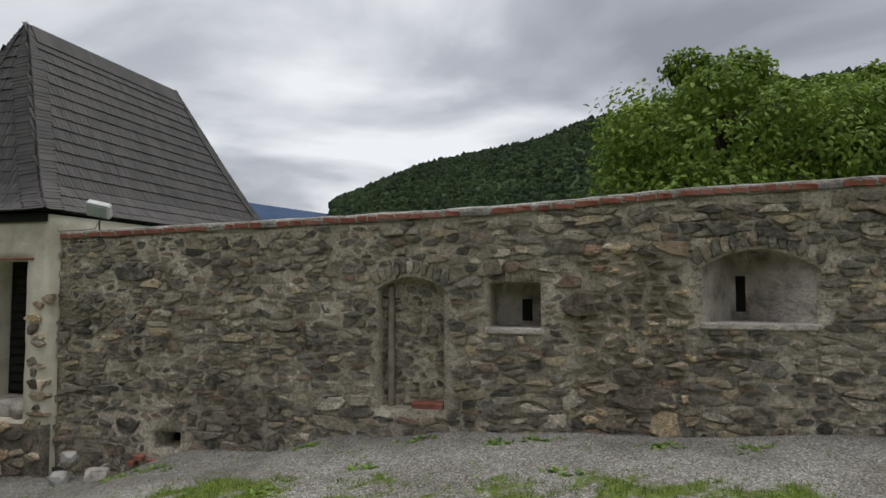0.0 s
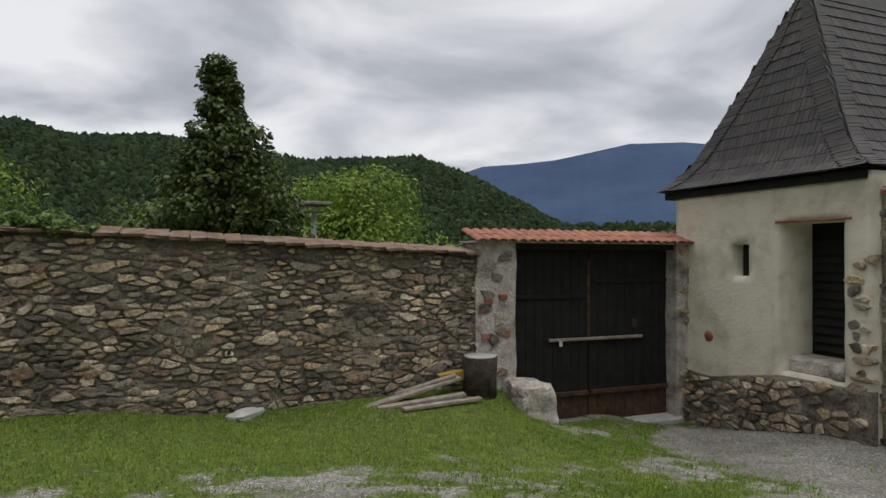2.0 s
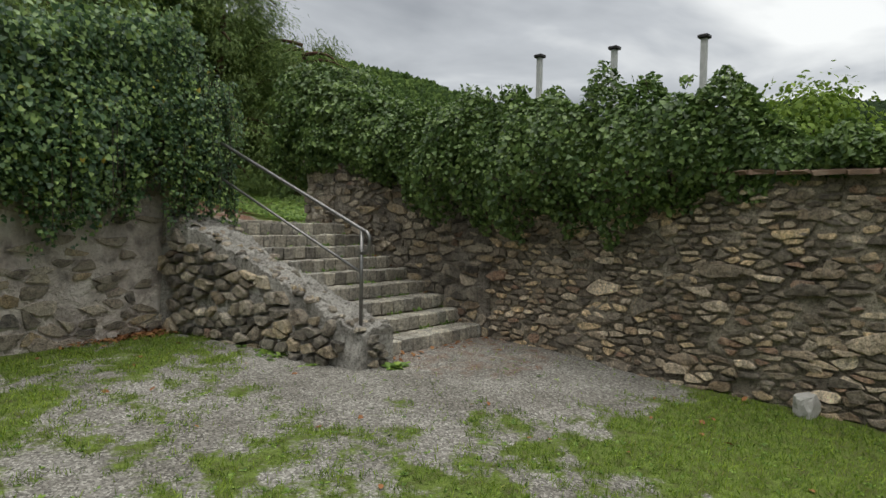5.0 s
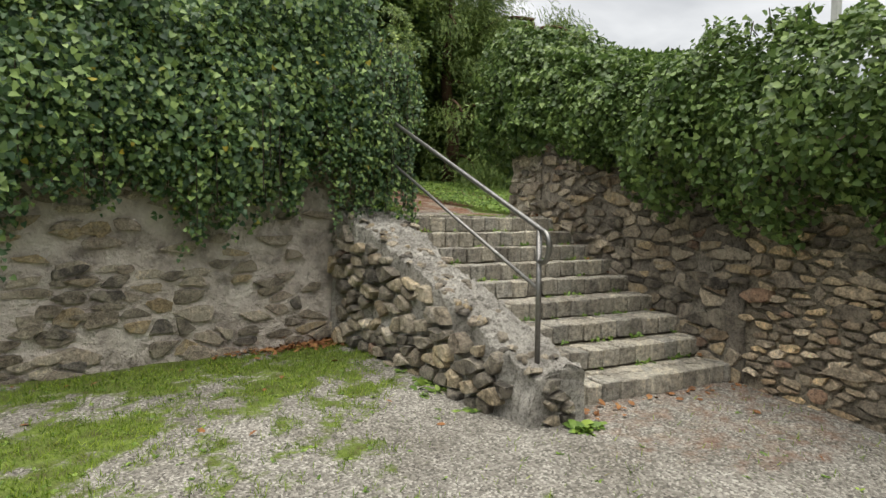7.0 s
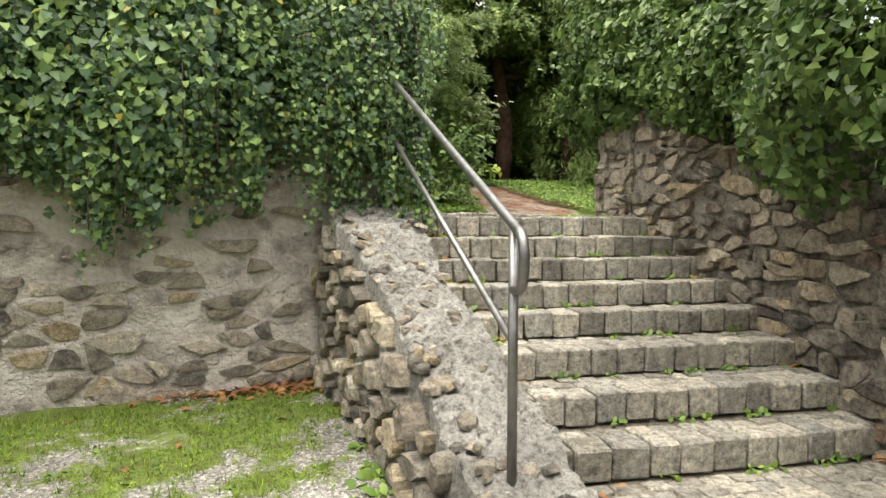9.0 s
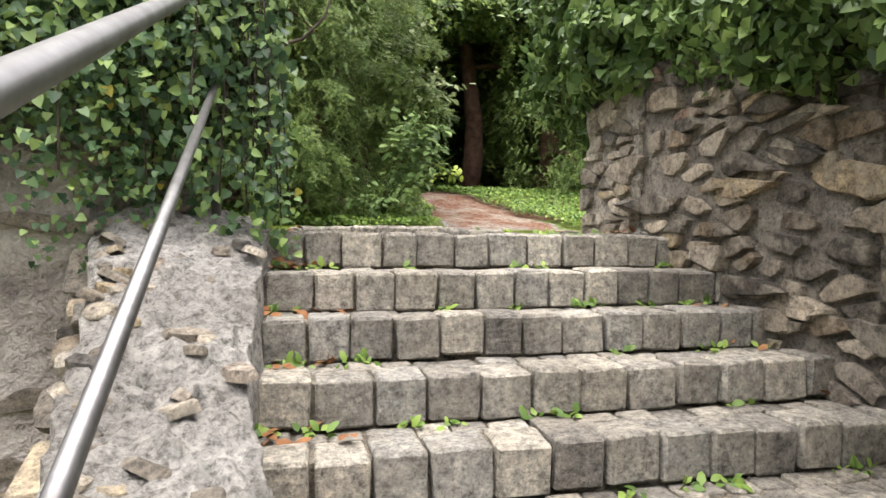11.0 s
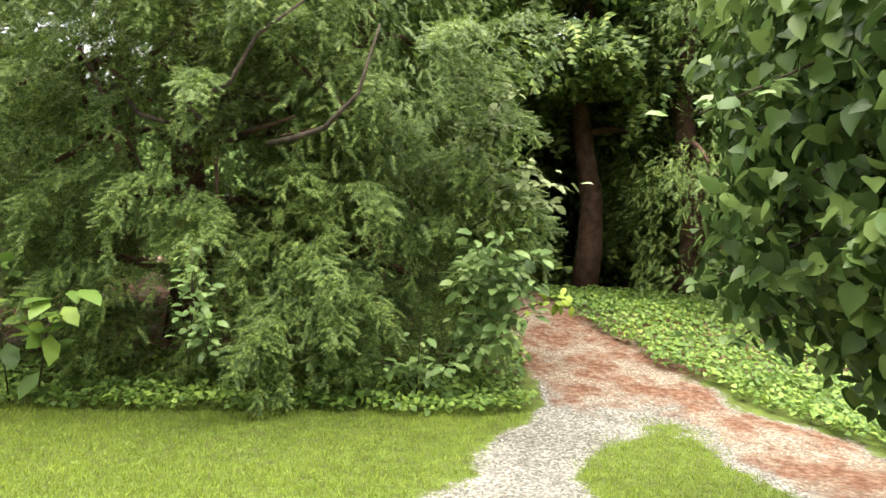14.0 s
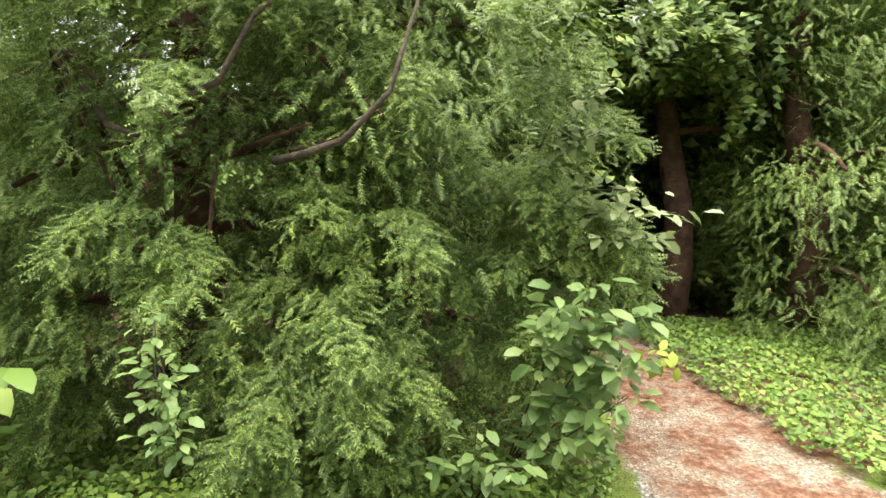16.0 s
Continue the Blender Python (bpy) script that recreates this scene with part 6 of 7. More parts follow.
    for v in bm.verts:
        d = v.co.normalized()
        v.co = Vector((max(-0.8, min(0.8, d.x * 1.15)) * 0.34, max(-0.8, min(0.8, d.y * 1.2)) * 0.52, max(-0.9, min(0.75, d.z * 1.2)) * 0.62))
        v.co += noise.noise_vector(v.co * 4) * 0.06 + noise.noise_vector(v.co * 12) * 0.02
    thing("stone_apron", "broken masonry block at the foot of the gate pillar", "masonry", gm @ Matrix.Translation((0.68, -0.42, -0.72)), mesh_bm("stone_apron", bm, M_GREYPLASTER))


gate()


# ---- copings ----
def copings():
    r = np.random.default_rng(33)
    cm = []
    for k in range(5):
        bm = bmesh.new()
        box_bm(bm, -0.5, -0.5, -0.5, 0.5, 0.5, 0.5)
        bmesh.ops.bevel(bm, geom=bm.edges[:], offset=0.1, segments=1, affect="EDGES")
        for v in bm.verts:
            v.co += Vector(r.uniform(-0.06, 0.06, 3))
        cm.append(mesh_bm("coping_tile", bm, M_COPING))
    ob = thing("wall_coping", "weathered reddish flat coping tiles on the outer wall", "coping", WW, kind="structure")
    s = 0.1
    while s < 11.1:
        w = r.uniform(0.2, 0.3)
        for row in range(2):
            part("coping_tile", cm[int(r.integers(5))], ob, Matrix.Translation((s + w / 2, 0.02 + row * 0.25, west_top(s) + 0.025 + row * 0.035)) @ pose(0, 0, 0, 12 + r.normal(0, 2), r.normal(0, 2), r.normal(0, 3)) @ Matrix.Diagonal((w - 0.008, 0.3, 0.045, 1)))
        s += w
    ob = thing("wall_coping", "mortar coping with a row of red bricks on the rubble wall", "coping", SW, kind="structure")
    s = 0.0
    bm = bmesh.new()
    n = 90
    rows = []
    for i in range(n + 1):
        x = 12.5 * i / n
        rows.append([bm.verts.new(Vector((x, y, south_top(x) + z + 0.014 * noise.noise(Vector((x * 4, y * 5, 1)))))) for y, z in ((-0.03, 0.05), (-0.02, 0.085), (0.1, 0.11), (0.35, 0.14), (0.7, 0.1), (0.7, -0.05), (-0.02, 0.0))])
    for a, b in zip(rows[:-1], rows[1:]):
        for k in range(7):
            bm.faces.new((a[k], b[k], b[(k + 1) % 7], a[(k + 1) % 7]))
    part("mortar_bed", mesh_bm("mortar_bed", bm, M_CAP), ob)
    while s < 12.4:
        w = r.uniform(0.13, 0.3)
        if r.random() < 0.86:
            part("brick", BRICKS[int(r.integers(4))], ob, Matrix.Translation((s + w / 2, 0.045, south_top(s) + 0.04 + r.normal(0, 0.004))) @ pose(0, 0, 0, r.normal(0, 3), r.normal(0, 2), r.normal(0, 3)) @ Matrix.Diagonal((w - 0.012, 0.16, 0.06, 1)))
        s += w


copings()


# ---- what fills the openings of the rubble wall ----
def openings():
    def back(name, label, h, depth, mat, stones, seed):
        s0, z0, s1, z1 = h
        me = rough_face(name, s1 - s0 + 0.1, z0 - 0.05, z1 + 0.25, [], mat, 0.2, amp=0.012)
        ob = thing(name, label, "wall", SW @ Matrix.Translation((s0 - 0.05, depth, 0)), me, kind="structure")
        if stones:
            rows = courses(s1 - s0, z0, z1 + 0.2, np.random.default_rng(seed), 0.05, 0.13, 0.08, 0.22, 0.016)
            lay_stones(ob, lambda s, z: Matrix.Translation((s + 0.05, 0, z)), rows, lambda s, z, w, hh: s + w / 2 < s1 - s0, lambda s: True, M_STONE_O, M_STONE_I, seed, (0.015, 0.04), 0.2, 120)
        return ob

    back("blind_door", "walled-up doorway filled with rubble stones", S_DOOR, 0.22, M_MORTAR, True, 201)
    thing("door_post", "grey weathered wooden door post in the blocked doorway", "post", SW, box_mesh("door_post", S_DOOR[0] + 0.1, 0.12, S_DOOR[1], S_DOOR[0] + 0.17, 0.2, 1.8, M_GREYWOOD, 0.01))
    thing("door_sill", "red brick sill of the blocked doorway", "sill", SW, box_mesh("door_sill", S_DOOR[0] + 0.42, 0.05, S_DOOR[1] - 0.02, S_DOOR[2] - 0.02, 0.24, S_DOOR[1] + 0.07, M_BRICK, 0.015), kind="structure")
    back("window_niche", "small square window niche in the rubble wall", S_WIN, 0.45, M_GREYPLASTER, False, 202)
    # no real opening here: a near-black panel paints the shade of one
    thing("niche_opening", "opening at the back of the small niche, its shade painted as a black panel", "window", SW, box_mesh("niche_opening", S_WIN[0] + 0.33, 0.43, S_WIN[1] + 0.06, S_WIN[0] + 0.45, 0.47, S_WIN[1] + 0.32, M_SHADE_BLACK), kind="structure")
    back("window_embrasure", "wide splayed window embrasure with a flat arch", S_BIG, 0.55, M_GREYPLASTER, False, 203)
    for side in (0, 1):
        bm = bmesh.new()
        x0, x1 = (S_BIG[0], S_BIG[0] + 0.42) if side == 0 else (S_BIG[2], S_BIG[2] - 0.55)
        pts = [(x0, 0.02), (x0, 0.56), (x1, 0.56)]
        lo = [bm.verts.new((x, y, S_BIG[1])) for x, y in pts]
        hi = [bm.verts.new((x, y, S_BIG[3] + 0.1)) for x, y in pts]
        bm.faces.new(lo), bm.faces.new(hi)
        for k in range(3):
            bm.faces.new((lo[k], lo[(k + 1) % 3], hi[(k + 1) % 3], hi[k]))
        thing("window_splay", "plastered splay of the window embrasure", "wall", SW, mesh_bm("window_splay", bm, M_GREYPLASTER), kind="structure")
    # slit shade painted as a near-black panel on the embrasure back
    thing("arrow_slit", "narrow slit at the back of the embrasure, its shade painted as a black panel", "window", SW, box_mesh("arrow_slit", S_BIG[0] + 0.44, 0.53, S_BIG[1] + 0.1, S_BIG[0] + 0.54, 0.57, S_BIG[1] + 0.5, M_SHADE_BLACK), kind="structure")
    for nm, h, d in (("window_sill", S_WIN, 0.46), ("window_sill", S_BIG, 0.56)):
        thing(nm, "plain mortar sill of the window niche", "sill", SW, box_mesh(nm, h[0] - 0.03, -0.03, h[1] - 0.07, h[2] + 0.03, d, h[1] + 0.005, M_GREYPLASTER, 0.015), kind="structure")
    # flat arches of thin stones over door and embrasure
    for s0, s1, zc, rise, n, lab in ((S_DOOR[0] - 0.06, S_DOOR[2] + 0.06, S_DOOR[3], 0.12, 11, "low stone arch over the blocked doorway"), (S_BIG[0] - 0.1, S_BIG[2] + 0.1, S_BIG[3], 0.16, 14, "flat stone arch over the window embrasure")):
        ob = thing("stone_arch", lab, "arch", SW, kind="structure")
        bm = bmesh.new()
        vs = []
        for i in range(13):
            t = i / 12
            x = s0 + (s1 - s0) * t
            zz = zc - 0.12 + rise * 1.5 * math.sin(math.pi * t)
            vs.append([bm.verts.new((x, y, z)) for y, z in ((0.0, zz), (0.6, zz), (0.6, zc + 0.24), (0.0, zc + 0.24))])
        for a, b in zip(vs[:-1], vs[1:]):
            for k in range(4):
                bm.faces.new((a[k], b[k], b[(k + 1) % 4], a[(k + 1) % 4]))
        part("soffit", mesh_bm("soffit", bm, M_MORTAR), ob)
        r = np.random.default_rng(n)
        for i in range(n):
            t = (i + 0.5) / n
            x = s0 + (s1 - s0) * t
            zz = zc - 0.02 + rise * 1.4 * math.sin(math.pi * t)
            part("stone", stone_mesh(int(r.integers(28)), M_STONE_O), ob, Matrix.Translation((x, -0.005, zz + 0.03)) @ pose(0, 0, 0, 0, (t - 0.5) * 40, 0) @ Matrix.Diagonal(((s1 - s0) / n * 0.95, 0.03, r.uniform(0.15, 0.22), 1)))
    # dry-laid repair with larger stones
    ob = thing("dry_stone_patch", "loosely laid patch of larger dark stones in the wall", "masonry", SW, rough_face("dry_stone_patch", 0.05, 0.9, 0.95, [], M_SHADE_BLACK, 0.05))
    rows = courses(1.35, 0.1, 2.08, np.random.default_rng(301), 0.08, 0.16, 0.13, 0.34, 0.028)
    lay_stones(ob, lambda s, z: Matrix.Translation((6.95 + s, 0.02, z)), rows, lambda s, z, w, h: s - w / 2 > -0.02 and s + w / 2 < 1.38 and z > 0.3 - 0.1 * math.sin(s * 5), lambda s: True, M_DARKSTONE_O, M_DARKSTONE_I, 302, (0.05, 0.1), 0.02, 200, 4)
    for s, z, w, h, d in ((7.08, 1.6, 0.4, 0.3, 0.14), (7.75, 0.62, 0.75, 0.3, 0.07), (7.4, 0.35, 0.4, 0.28, 0.06), (7.95, 0.33, 0.35, 0.3, 0.06)):
        part("stone", stone_mesh(4, M_DARKSTONE_O), ob, Matrix.Translation((s, 0, z)) @ Matrix.Diagonal((w, d, h, 1)))
    # some singular large pale, yellow and brick stones of the walls
    # back of the drain hole is near-black, so its shade is painted in
    own = thing("drain_hole", "drain hole at the foot of the wall with painted black shade and brick rubble", "hole", SW, box_mesh("drain_hole", S_HOLE[0], 0.4, S_HOLE[1], S_HOLE[2], 0.5, S_HOLE[3], M_SHADE_BLACK), kind="structure")
    for s, z, w, h in ((1.4, -0.42, 0.14, 0.06), (1.3, -0.5, 0.1, 0.05), (1.65, -0.46, 0.18, 0.06)):
        part("brick", BRICKS[1], own, Matrix.Translation((s, -0.05, z)) @ Matrix.Diagonal((w, 0.1, h, 1)))


openings()


# ---- loose things in the court ----
def ground_z(x, y):
    return float(height(np.array([x]), np.array([y]))[0])


def on_ground(u, v, dz=0.0, rz=0.0, rx=0.0, ry=0.0):
    q = CM @ Vector((u, v, 0))
    return pose(q.x, q.y, ground_z(q.x, q.y) + dz, rx, ry, rz)


def log_stump():
    ob = thing("log_stump", "upright log section with grooved bark and a grey sawn top", "log", on_ground(1.98, -11.3, 0.0))
    me = tube_mesh("bark", [(0, 0, -0.06), (0, 0, 0.27), (0, 0, 0.54)], [0.235, 0.235, 0.25], M_BARK, 48)
    for v in me.vertices:
        a = math.atan2(v.co.y, v.co.x)
        k = 1 + 0.05 * (1 if int((a + 4) * 7.64) % 2 else -1)
        v.co.x *= k
        v.co.y *= k
    part("bark", me, ob)
    part("sawn_top", tube_mesh("sawn_top", [(0, 0, 0.53), (0, 0, 0.555)], 0.235, M_SLAB, 32), ob, None, "grey sawn top")


def planks():
    for k, (u, v, dz, rz, ry, ln, w) in enumerate(((1.9, -10.2, 0.12, 86, -13, 1.5, 0.16), (1.7, -10.3, 0.06, 84, -5, 1.25, 0.13), (1.98, -10.45, 0.2, 74, -16, 0.9, 0.12), (1.55, -10.55, 0.04, 93, -1, 1.2, 0.11))):
        ob = thing("plank", "weathered grey board lying against the wall foot", "plank", on_ground(u, v, dz, rz, 0, -ry), group="pile of boards")
        part("board", box_mesh("board", -ln / 2, -w / 2, -0.02, ln / 2, w / 2, 0.025, M_GREYWOOD, 0.006), ob)
    y = simple("yellow_foam", [(0.3, (0.3, 0.19, 0.04)), (0.7, (0.42, 0.28, 0.07))], 8, 0.9)
    thing("yellow_block", "small yellowish wooden block beside the log", "block", on_ground(2.12, -10.9, 0.24, 80, 0, 8), box_mesh("yellow_block", -0.2, -0.07, -0.07, 0.2, 0.07, 0.07, y, 0.01))


def lump(name, label, u, v, size, mat, seed, dz=0.0):
    bm = bmesh.new()
    bmesh.ops.create_icosphere(bm, subdivisions=3, radius=1.0)
    r = Vector((seed * 1.3, seed * 0.7, seed))
    for w in bm.verts:
        d = w.co + noise.noise_vector(w.co * 1.4 + r) * 0.3 + noise.noise_vector(w.co * 4 + r) * 0.08
        w.co = Vector((max(-0.85, min(0.85, d.x)) * size[0], max(-0.85, min(0.85, d.y)) * size[1], max(-0.7, min(0.7, d.z)) * size[2]))
    return thing(name, label, "stone", on_ground(u, v, dz, seed * 40), mesh_bm(name, bm, mat))


log_stump(), planks()
lump("pale_slab", "pale flat stone slab lying in the grass", 2.1, -8.0, (0.17, 0.3, 0.07), M_SLAB, 1, 0.03)
lump("loose_stone", "grey loose stone at the wall foot", 2.25, -4.15, (0.1, 0.16, 0.15), M_SLAB, 2, 0.08)
lump("loose_stone", "white limewashed stone at the wall foot", -1.42, -15.3, (0.15, 0.12, 0.12), M_SLAB, 3, 0.06)
lump("loose_stone", "pale stone set in the wall foot", -1.45, -15.42, (0.12, 0.1, 0.1), M_SLAB, 4, 0.3)
lump("loose_stone", "dark round stone beside the wall", -1.9, -15.4, (0.16, 0.12, 0.13), M_GREYPLASTER, 5, 0.06)


# ---- grass, weeds, fallen leaves ----
def blades(name, label, x0, y0, x1, y1, n, weight, size, mat, lean=0.5):
    x, y = rng.uniform(x0, x1, n), rng.uniform(y0, y1, n)
    w = weight(x, y)
    keep = rng.random(n) < w
    x, y = x[keep], y[keep]
    z = height(x, y) - 0.004
    k = len(x)
    a = rng.uniform(0, 2 * np.pi, k)
    nrm = np.stack([np.cos(a), np.sin(a), np.full(k, 0.2)], -1)
    up = np.stack([rng.normal(0, lean, k), rng.normal(0, lean, k), np.ones(k)], -1)
    return foliage(name, label, "grass", BLADE, np.stack([x, y, z], -1), nrm, up, rng.uniform(size[0], size[1], k), mat, 0.15)


def court_turf(x, y):
    u, v = to_court(x, y)
    ok = (u < 2.3) & (v > -15.4) & (is_garden(x, y) < -0.45) & ~((x > -0.7) & (y > -0.55))
    clump = turf_weight(x, y) + 0.45 * fbm(x, y, 7.5, 3.0) + 0.3 * fbm(x, y, 17.0, 1.0)
    return np.where(ok, sm(0.3, 0.75, clump) * 0.95 + 0.02, 0)


blades("court_grass", "patchy short green grass growing through the gravel", -11.5, -16, 2.4, 2.6, 560000, court_turf, (0.022, 0.065), M_GRASS, 1.0)


def weeds():
    r = np.random.default_rng(9)
    ps, us, sz = [], [], []
    n = 4200
    x, y = r.uniform(-11, 2.3, n * 6), r.uniform(-15.5, 2.4, n * 6)
    w = court_turf(x, y)
    idx = np.where(r.random(n * 6) < w * 0.5 + 0.03 * (w > 0))[0][:n]
    spots = [(x[i], y[i], 0.032) for i in idx]
    for u, v in ((-4.9, -15.3), (-6.2, -15.35), (-7.2, -15.2), (-7.6, -15.35), (-8.8, -15.2), (-9.7, -15.2), (-5.9, -14.4), (-3.2, -14.9), (-2.6, -14.8), (-5.2, -13.8), (-7.9, -14.3)):
        q = CM @ Vector((u, v, 0))
        spots += [(q.x + r.normal(0, 0.1), q.y + r.normal(0, 0.06), 0.055) for _ in range(14)]
    spots += [(0.02 + r.normal(0, 0.07), -0.72 + r.normal(0, 0.05), 0.1) for _ in range(14)]
    spots += [(-0.55 + r.normal(0, 0.1), 0.6 + r.normal(0, 0.3), 0.09) for _ in range(20)]
    for a, b, c in spots:
        z = ground_z(a, b)
        for j in range(7):
            t = r.uniform(0, 6.28)
            ps.append((a, b, z)), us.append((math.cos(t), math.sin(t), r.uniform(0.3, 1.2))), sz.append(c * r.uniform(0.6, 1.3))
    ps, us = np.array(ps), np.array(us)
    foliage("weeds", "low leafy weeds along the wall foot and in the gravel", "weeds", OVAL_LEAF, ps, np.tile((0, 0, 1.0), (len(ps), 1)), us, np.array(sz), M_GROUNDIVY, 0.3)


weeds()


def garden_lawn(x, y):
    pd = path_dist(x, y)
    lawn = sm(0.9, 1.12, pd + 0.16 * fbm(x, y, 1.9, 5.0)) * sm(3.6, 4.0, y + 0.15 * fbm(x, y, 2.0)) * sm(7.25, 6.9, y) * (x < 2.5)
    lawn = np.maximum(lawn, tongue(x, y) * 0.75)
    return np.where((is_garden(x, y) > 0.4) & ~((x > 2.0) & (y < 3.7)), lawn, 0)


blades("lawn", "bright short lawn grass of the garden", -6, 3.0, 4.5, 7.3, 330000, garden_lawn, (0.016, 0.042), M_LAWN, 0.9)


def ground_ivy():
    n = 90000
    x, y = rng.uniform(-4.5, 7.5, n), rng.uniform(5.0, 12, n)
    a, b = path_edges(y)
    w = 0.12 * fbm(x, y, 2.4)
    left = (x < a - 0.08 + w) & (y > 6.95 + w) & ((y < 8.4) | (x > a - 1.2))
    right = (x > b + 0.05 + w) & (y > 5.2)
    keep = left | right
    x, y = x[keep], y[keep]
    mound = 0.5 + 0.5 * fbm(x, y, 1.6, 2.0)
    z = height(x, y) + rng.uniform(0.01, 0.1, len(x)) + 0.07 * np.clip(mound, 0, 1)
    k = len(x)
    foliage("ground_ivy", "low carpet of ground ivy under the yews", "ground cover", IVY_LEAF, np.stack([x, y, z], -1), np.tile((0, -0.35, 1.0), (k, 1)), rng.normal(0, 1, (k, 3)) * (1, 1, 0.1), rng.uniform(0.03, 0.062, k), M_GROUNDIVY, 0.45)


ground_ivy()


def shrub(name, label, stems, leaf, n, seed, mat=M_SHRUBLEAF):
    r = np.random.default_rng(seed)
    ob = thing(name, label, "shrub", None)
    ps, us, sz = [], [], []
    for st in stems:
        pts = [Vector(p) for p in st]
        part("stem", tube_mesh("stem", pts, [0.007, 0.005, 0.003][: len(pts)] if len(pts) == 3 else 0.005, M_BARK, 5), ob)
        for j in range(n):
            t = (0.25 + 0.78 * r.random()) * (len(pts) - 1)
            i = min(int(t), len(pts) - 2)
            p = pts[i].lerp(pts[i + 1], t - i)
            d = Vector((r.normal(0, 1), r.normal(0, 1) - 0.4, r.normal(0, 0.5)))
            ps.append(p + d * 0.05), us.append(d.normalized() + Vector((0, -0.2, -0.25))), sz.append(leaf * r.uniform(0.6, 1.25))
    ps, us = np.array(ps), np.array(us)
    foliage("leaves", "", "", OVAL_LEAF, ps, np.tile((0, -0.35, 0.9), (len(ps), 1)), us, np.array(sz), mat, 0.35, parent=ob)


shrub("elder_shrub", "light green broad-leaved shrub at the edge of the yew", [[(1.2, 7.9, 1.6), (1.45, 7.3, 2.2), (1.68, 6.96, 2.7)], [(1.2, 7.9, 1.6), (1.6, 7.3, 2.2), (1.85, 7.0, 2.55)], [(1.2, 7.9, 1.6), (1.5, 7.2, 2.5), (1.6, 6.95, 2.95)],
      [(1.3, 7.9, 2.2), (1.5, 7.3, 2.6), (1.9, 7.05, 2.75)], [(1.2, 7.8, 1.7), (1.5, 7.25, 2.0), (1.8, 7.0, 2.3)], [(1.2, 7.9, 1.6), (1.35, 7.2, 2.4), (1.42, 6.95, 2.85)]], 0.14, 60, 81)
shrub("beech_branch", "pale-leaved branch reaching out over the path", [[(1.2, 8.0, 3.0), (1.65, 7.5, 3.35), (2.12, 7.2, 3.35)], [(1.2, 8.0, 3.1), (1.6, 7.5, 3.5), (1.95, 7.3, 3.5)], [(1.2, 8.0, 3.4), (1.45, 7.6, 4.0), (1.75, 7.35, 4.15)], [(1.2, 8.0, 3.3), (1.4, 7.6, 3.75), (1.7, 7.35, 3.85)], [(1.3, 8.0, 2.9), (1.7, 7.5, 3.2), (2.0, 7.3, 3.2)]], 0.11, 46, 86, M_PALELEAF)
shrub("yellow_twig", "yellow-green twig hanging low over the path", [[(1.9, 8.4, 2.2), (2.2, 8.35, 2.3), (2.48, 8.3, 2.36)]], 0.12, 26, 87, M_LAWN)
shrub("ash_sapling", "small light green sapling under the yew", [[(0.96, 7.35, 1.5), (0.96, 7.25, 1.8), (0.98, 7.15, 2.1)], [(0.96, 7.35, 1.55), (0.8, 7.2, 1.85), (0.68, 7.05, 1.88)], [(0.96, 7.35, 1.55), (1.12, 7.15, 1.85), (1.22, 7.05, 1.88)]], 0.11, 22, 82)
shrub("climbing_ivy_shoot", "pale ivy shoot climbing through the yew", [[(-0.7, 6.75, 1.9), (-0.6, 6.5, 2.3), (-0.62, 6.5, 2.75)], [(-0.6, 6.75, 1.9), (-0.48, 6.5, 2.15), (-0.58, 6.48, 2.55)]], 0.085, 60, 83)
shrub("broadleaf_sapling", "broad-leaved sapling beneath the yew", [[(-2.0, 7.2, 1.5), (-1.75, 6.85, 2.1), (-1.5, 6.7, 2.45)], [(-2.2, 7.2, 1.5), (-2.1, 6.85, 2.2), (-2.0, 6.7, 2.7)]], 0.2, 26, 84, M_GROUNDIVY)
shrub("hanging_spray", "variegated ivy spray hanging beside the pillar", [[(2.4, 3.9, 3.5), (2.1, 3.92, 3.3), (1.72, 3.95, 3.12)], [(2.5, 4.0, 2.9), (2.2, 4.1, 2.6), (1.95, 4.2, 2.4)], [(2.5, 4.0, 3.0), (2.2, 4.2, 2.75), (1.9, 4.25, 2.62)], [(2.4, 4.0, 3.2), (2.15, 4.1, 2.95), (2.0, 4.1, 2.75)]], 0.06, 44, 85)
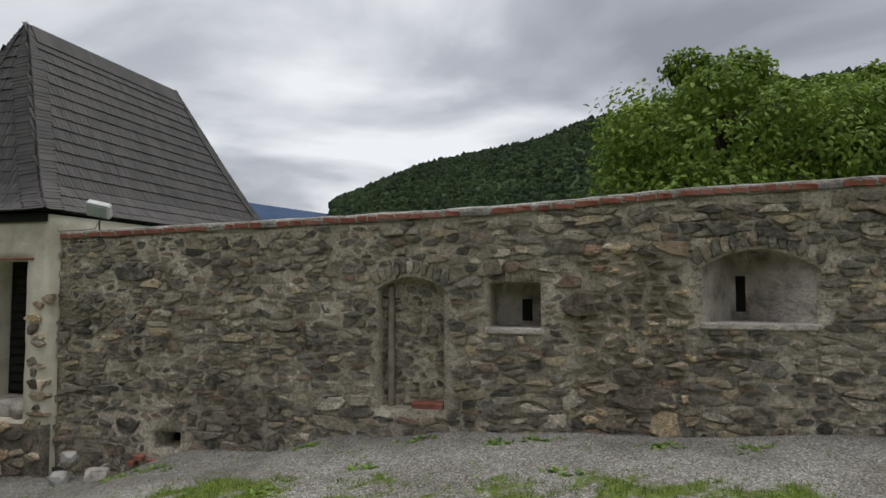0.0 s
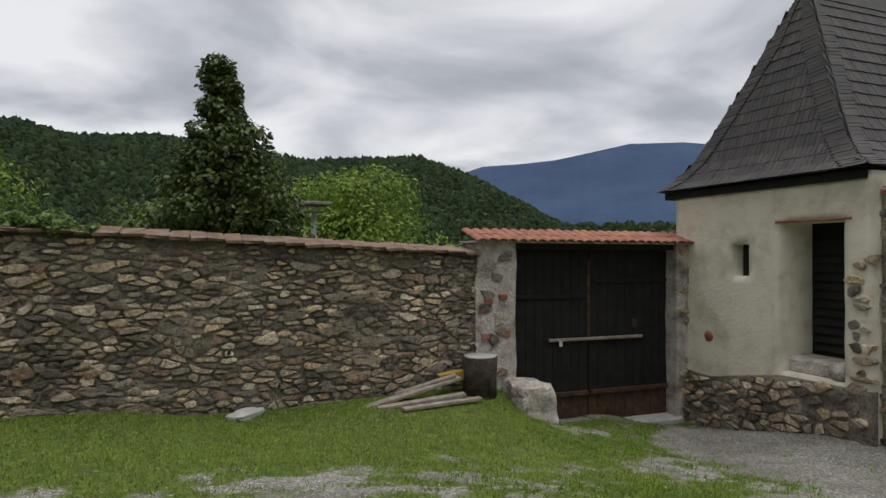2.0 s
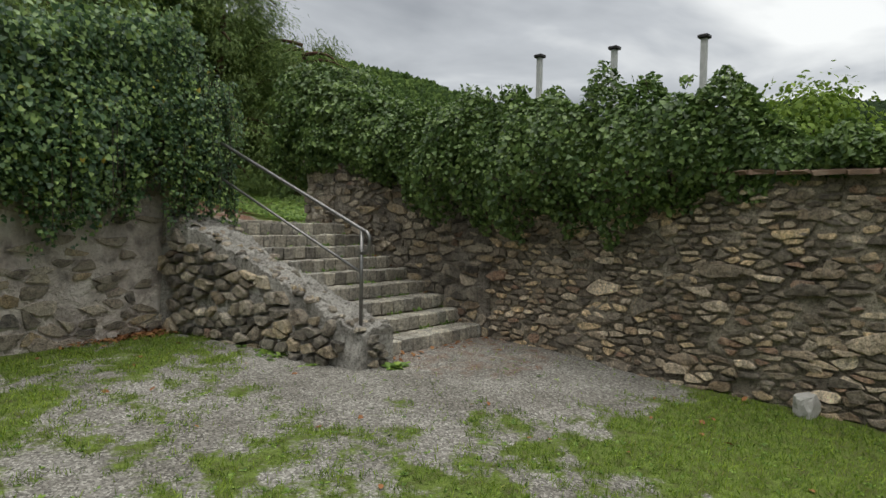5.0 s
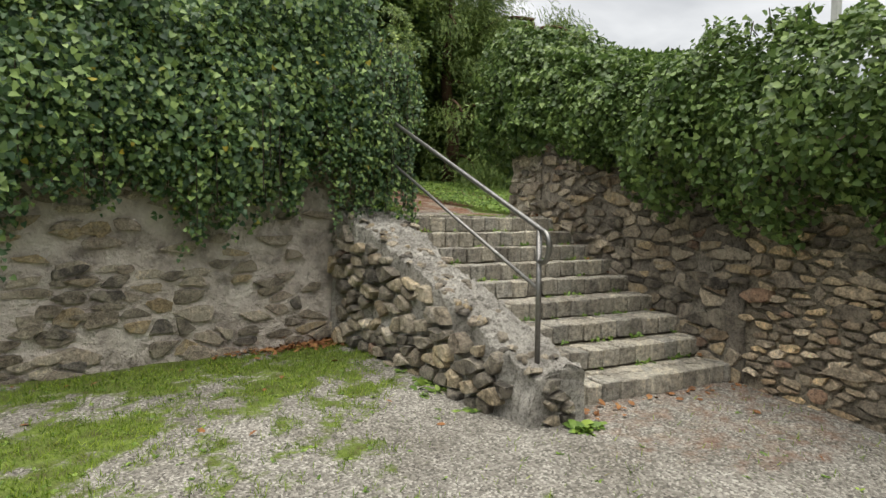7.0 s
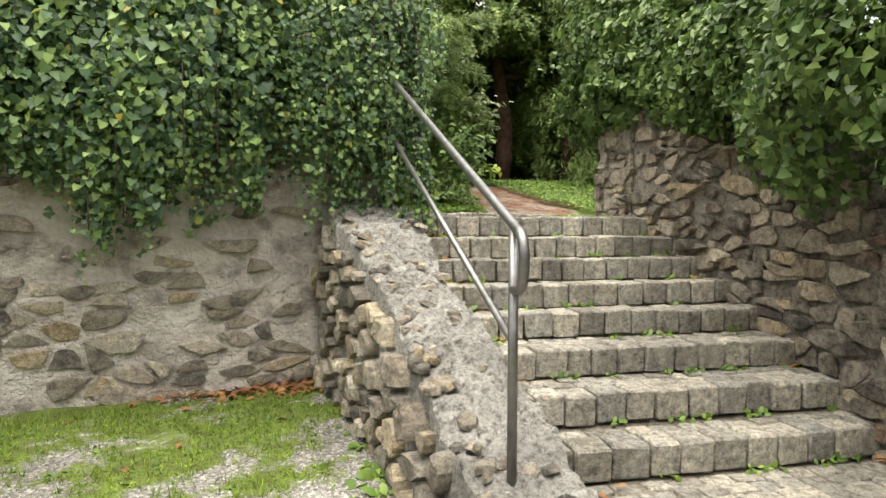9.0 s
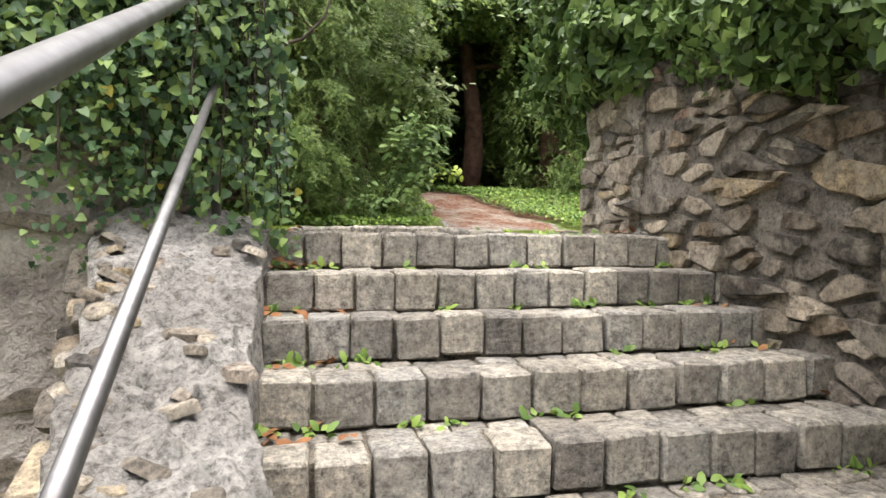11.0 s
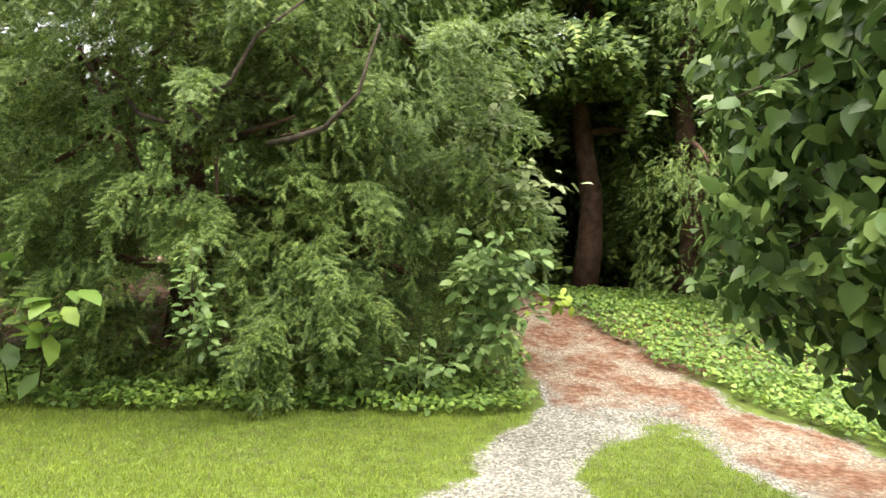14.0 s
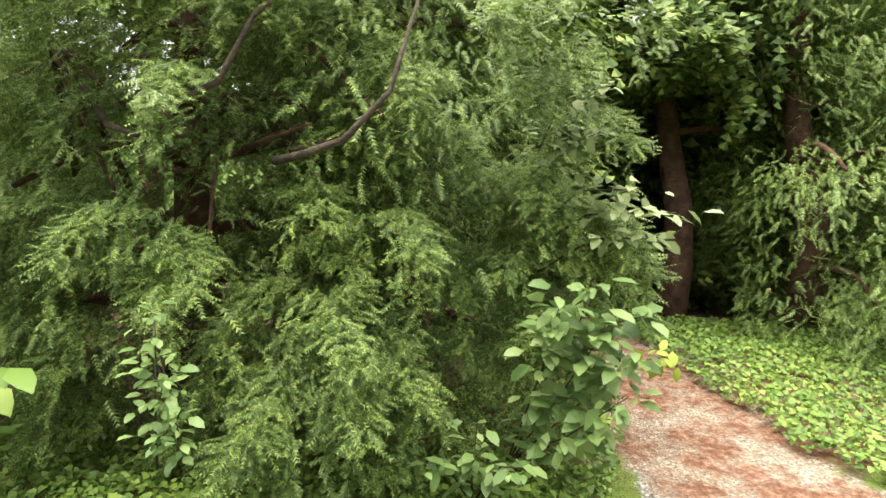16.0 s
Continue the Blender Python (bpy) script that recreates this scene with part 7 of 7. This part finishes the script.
for k, pts in enumerate(([(-0.72, 6.98, 3.7), (-0.85, 6.96, 3.85), (-0.55, 7.0, 4.02), (-0.35, 6.98, 4.4), (0.1, 6.95, 4.75)], [(-0.3, 7.3, 3.62), (-0.05, 6.95, 3.6), (0.2, 6.9, 3.68), (0.45, 6.88, 3.95), (0.6, 6.9, 4.5)], [(-2.2, 8.4, 3.9), (-1.6, 7.4, 4.1), (-1.3, 7.2, 3.8), (-1.0, 7.0, 3.7)])):
    thing("bare_branch", "bare crooked yew branch with grey-brown bark", "branch", None, tube_mesh("bare_branch", pts, [0.028, 0.024, 0.02, 0.015, 0.008][: len(pts)], M_BARK, 8), group="bare yew branches")


def litter():
    r = np.random.default_rng(12)
    ps = []
    for k in range(260):
        x, y = r.uniform(-4, 2), r.uniform(-6, 2.3)
        if court_turf(np.array([x]), np.array([y]))[0] > 0 and r.random() < 0.3:
            ps.append((x, y, ground_z(x, y) + 0.012))
    for k in range(420):
        s = abs(r.normal(0, 0.55))
        q = NA + ND * s - NN * abs(r.normal(0.06, 0.12))
        ps.append((q[0], q[1], ground_z(q[0], q[1]) + r.uniform(0.008, 0.03)))
    for k in range(9):
        y, z = STEP_Y[k], RISE * (k + 1)
        nx = STEP_Y[k + 1] if k < 8 else 2.9
        for j in range(16):
            x = step_left(y) + abs(r.normal(0, 0.14)) if r.random() < 0.65 else step_right(y) - abs(r.normal(0, 0.2))
            ps.append((x, r.uniform(nx - 0.13, nx - 0.01), z + r.uniform(0.005, 0.02)))
    for k in range(60):
        ps.append((r.uniform(0.1, 2.2), -0.36 - abs(r.normal(0, 0.12)), ground_z(1, -0.5) + 0.015))
    ps = np.array(ps)
    foliage("fallen_leaves", "dry brown leaves fallen in corners and on the steps", "leaves", OVAL_LEAF, ps, np.tile((0, 0, 1.0), (len(ps), 1)), r.normal(0, 1, (len(ps), 3)) * (1, 1, 0.15), r.uniform(0.04, 0.085, len(ps)), M_LEAFLITTER, 0.3)
    q = []
    for k in range(9):
        y, z = STEP_Y[k], RISE * (k + 1)
        nx = STEP_Y[k + 1] if k < 8 else 2.9
        for j in range(9):
            x = r.uniform(step_left(y), step_right(y))
            for i in range(7):
                q.append((x + r.normal(0, 0.03), nx - r.uniform(0.0, 0.05), z))
    q = np.array(q)
    up = r.normal(0, 0.6, (len(q), 3)) + (0, -0.4, 0.8)
    foliage("step_weeds", "small green weeds growing in the joints of the steps", "weeds", OVAL_LEAF, q, np.tile((0, -0.5, 0.7), (len(q), 1)), up, r.uniform(0.025, 0.06, len(q)), M_GROUNDIVY, 0.4)


litter()
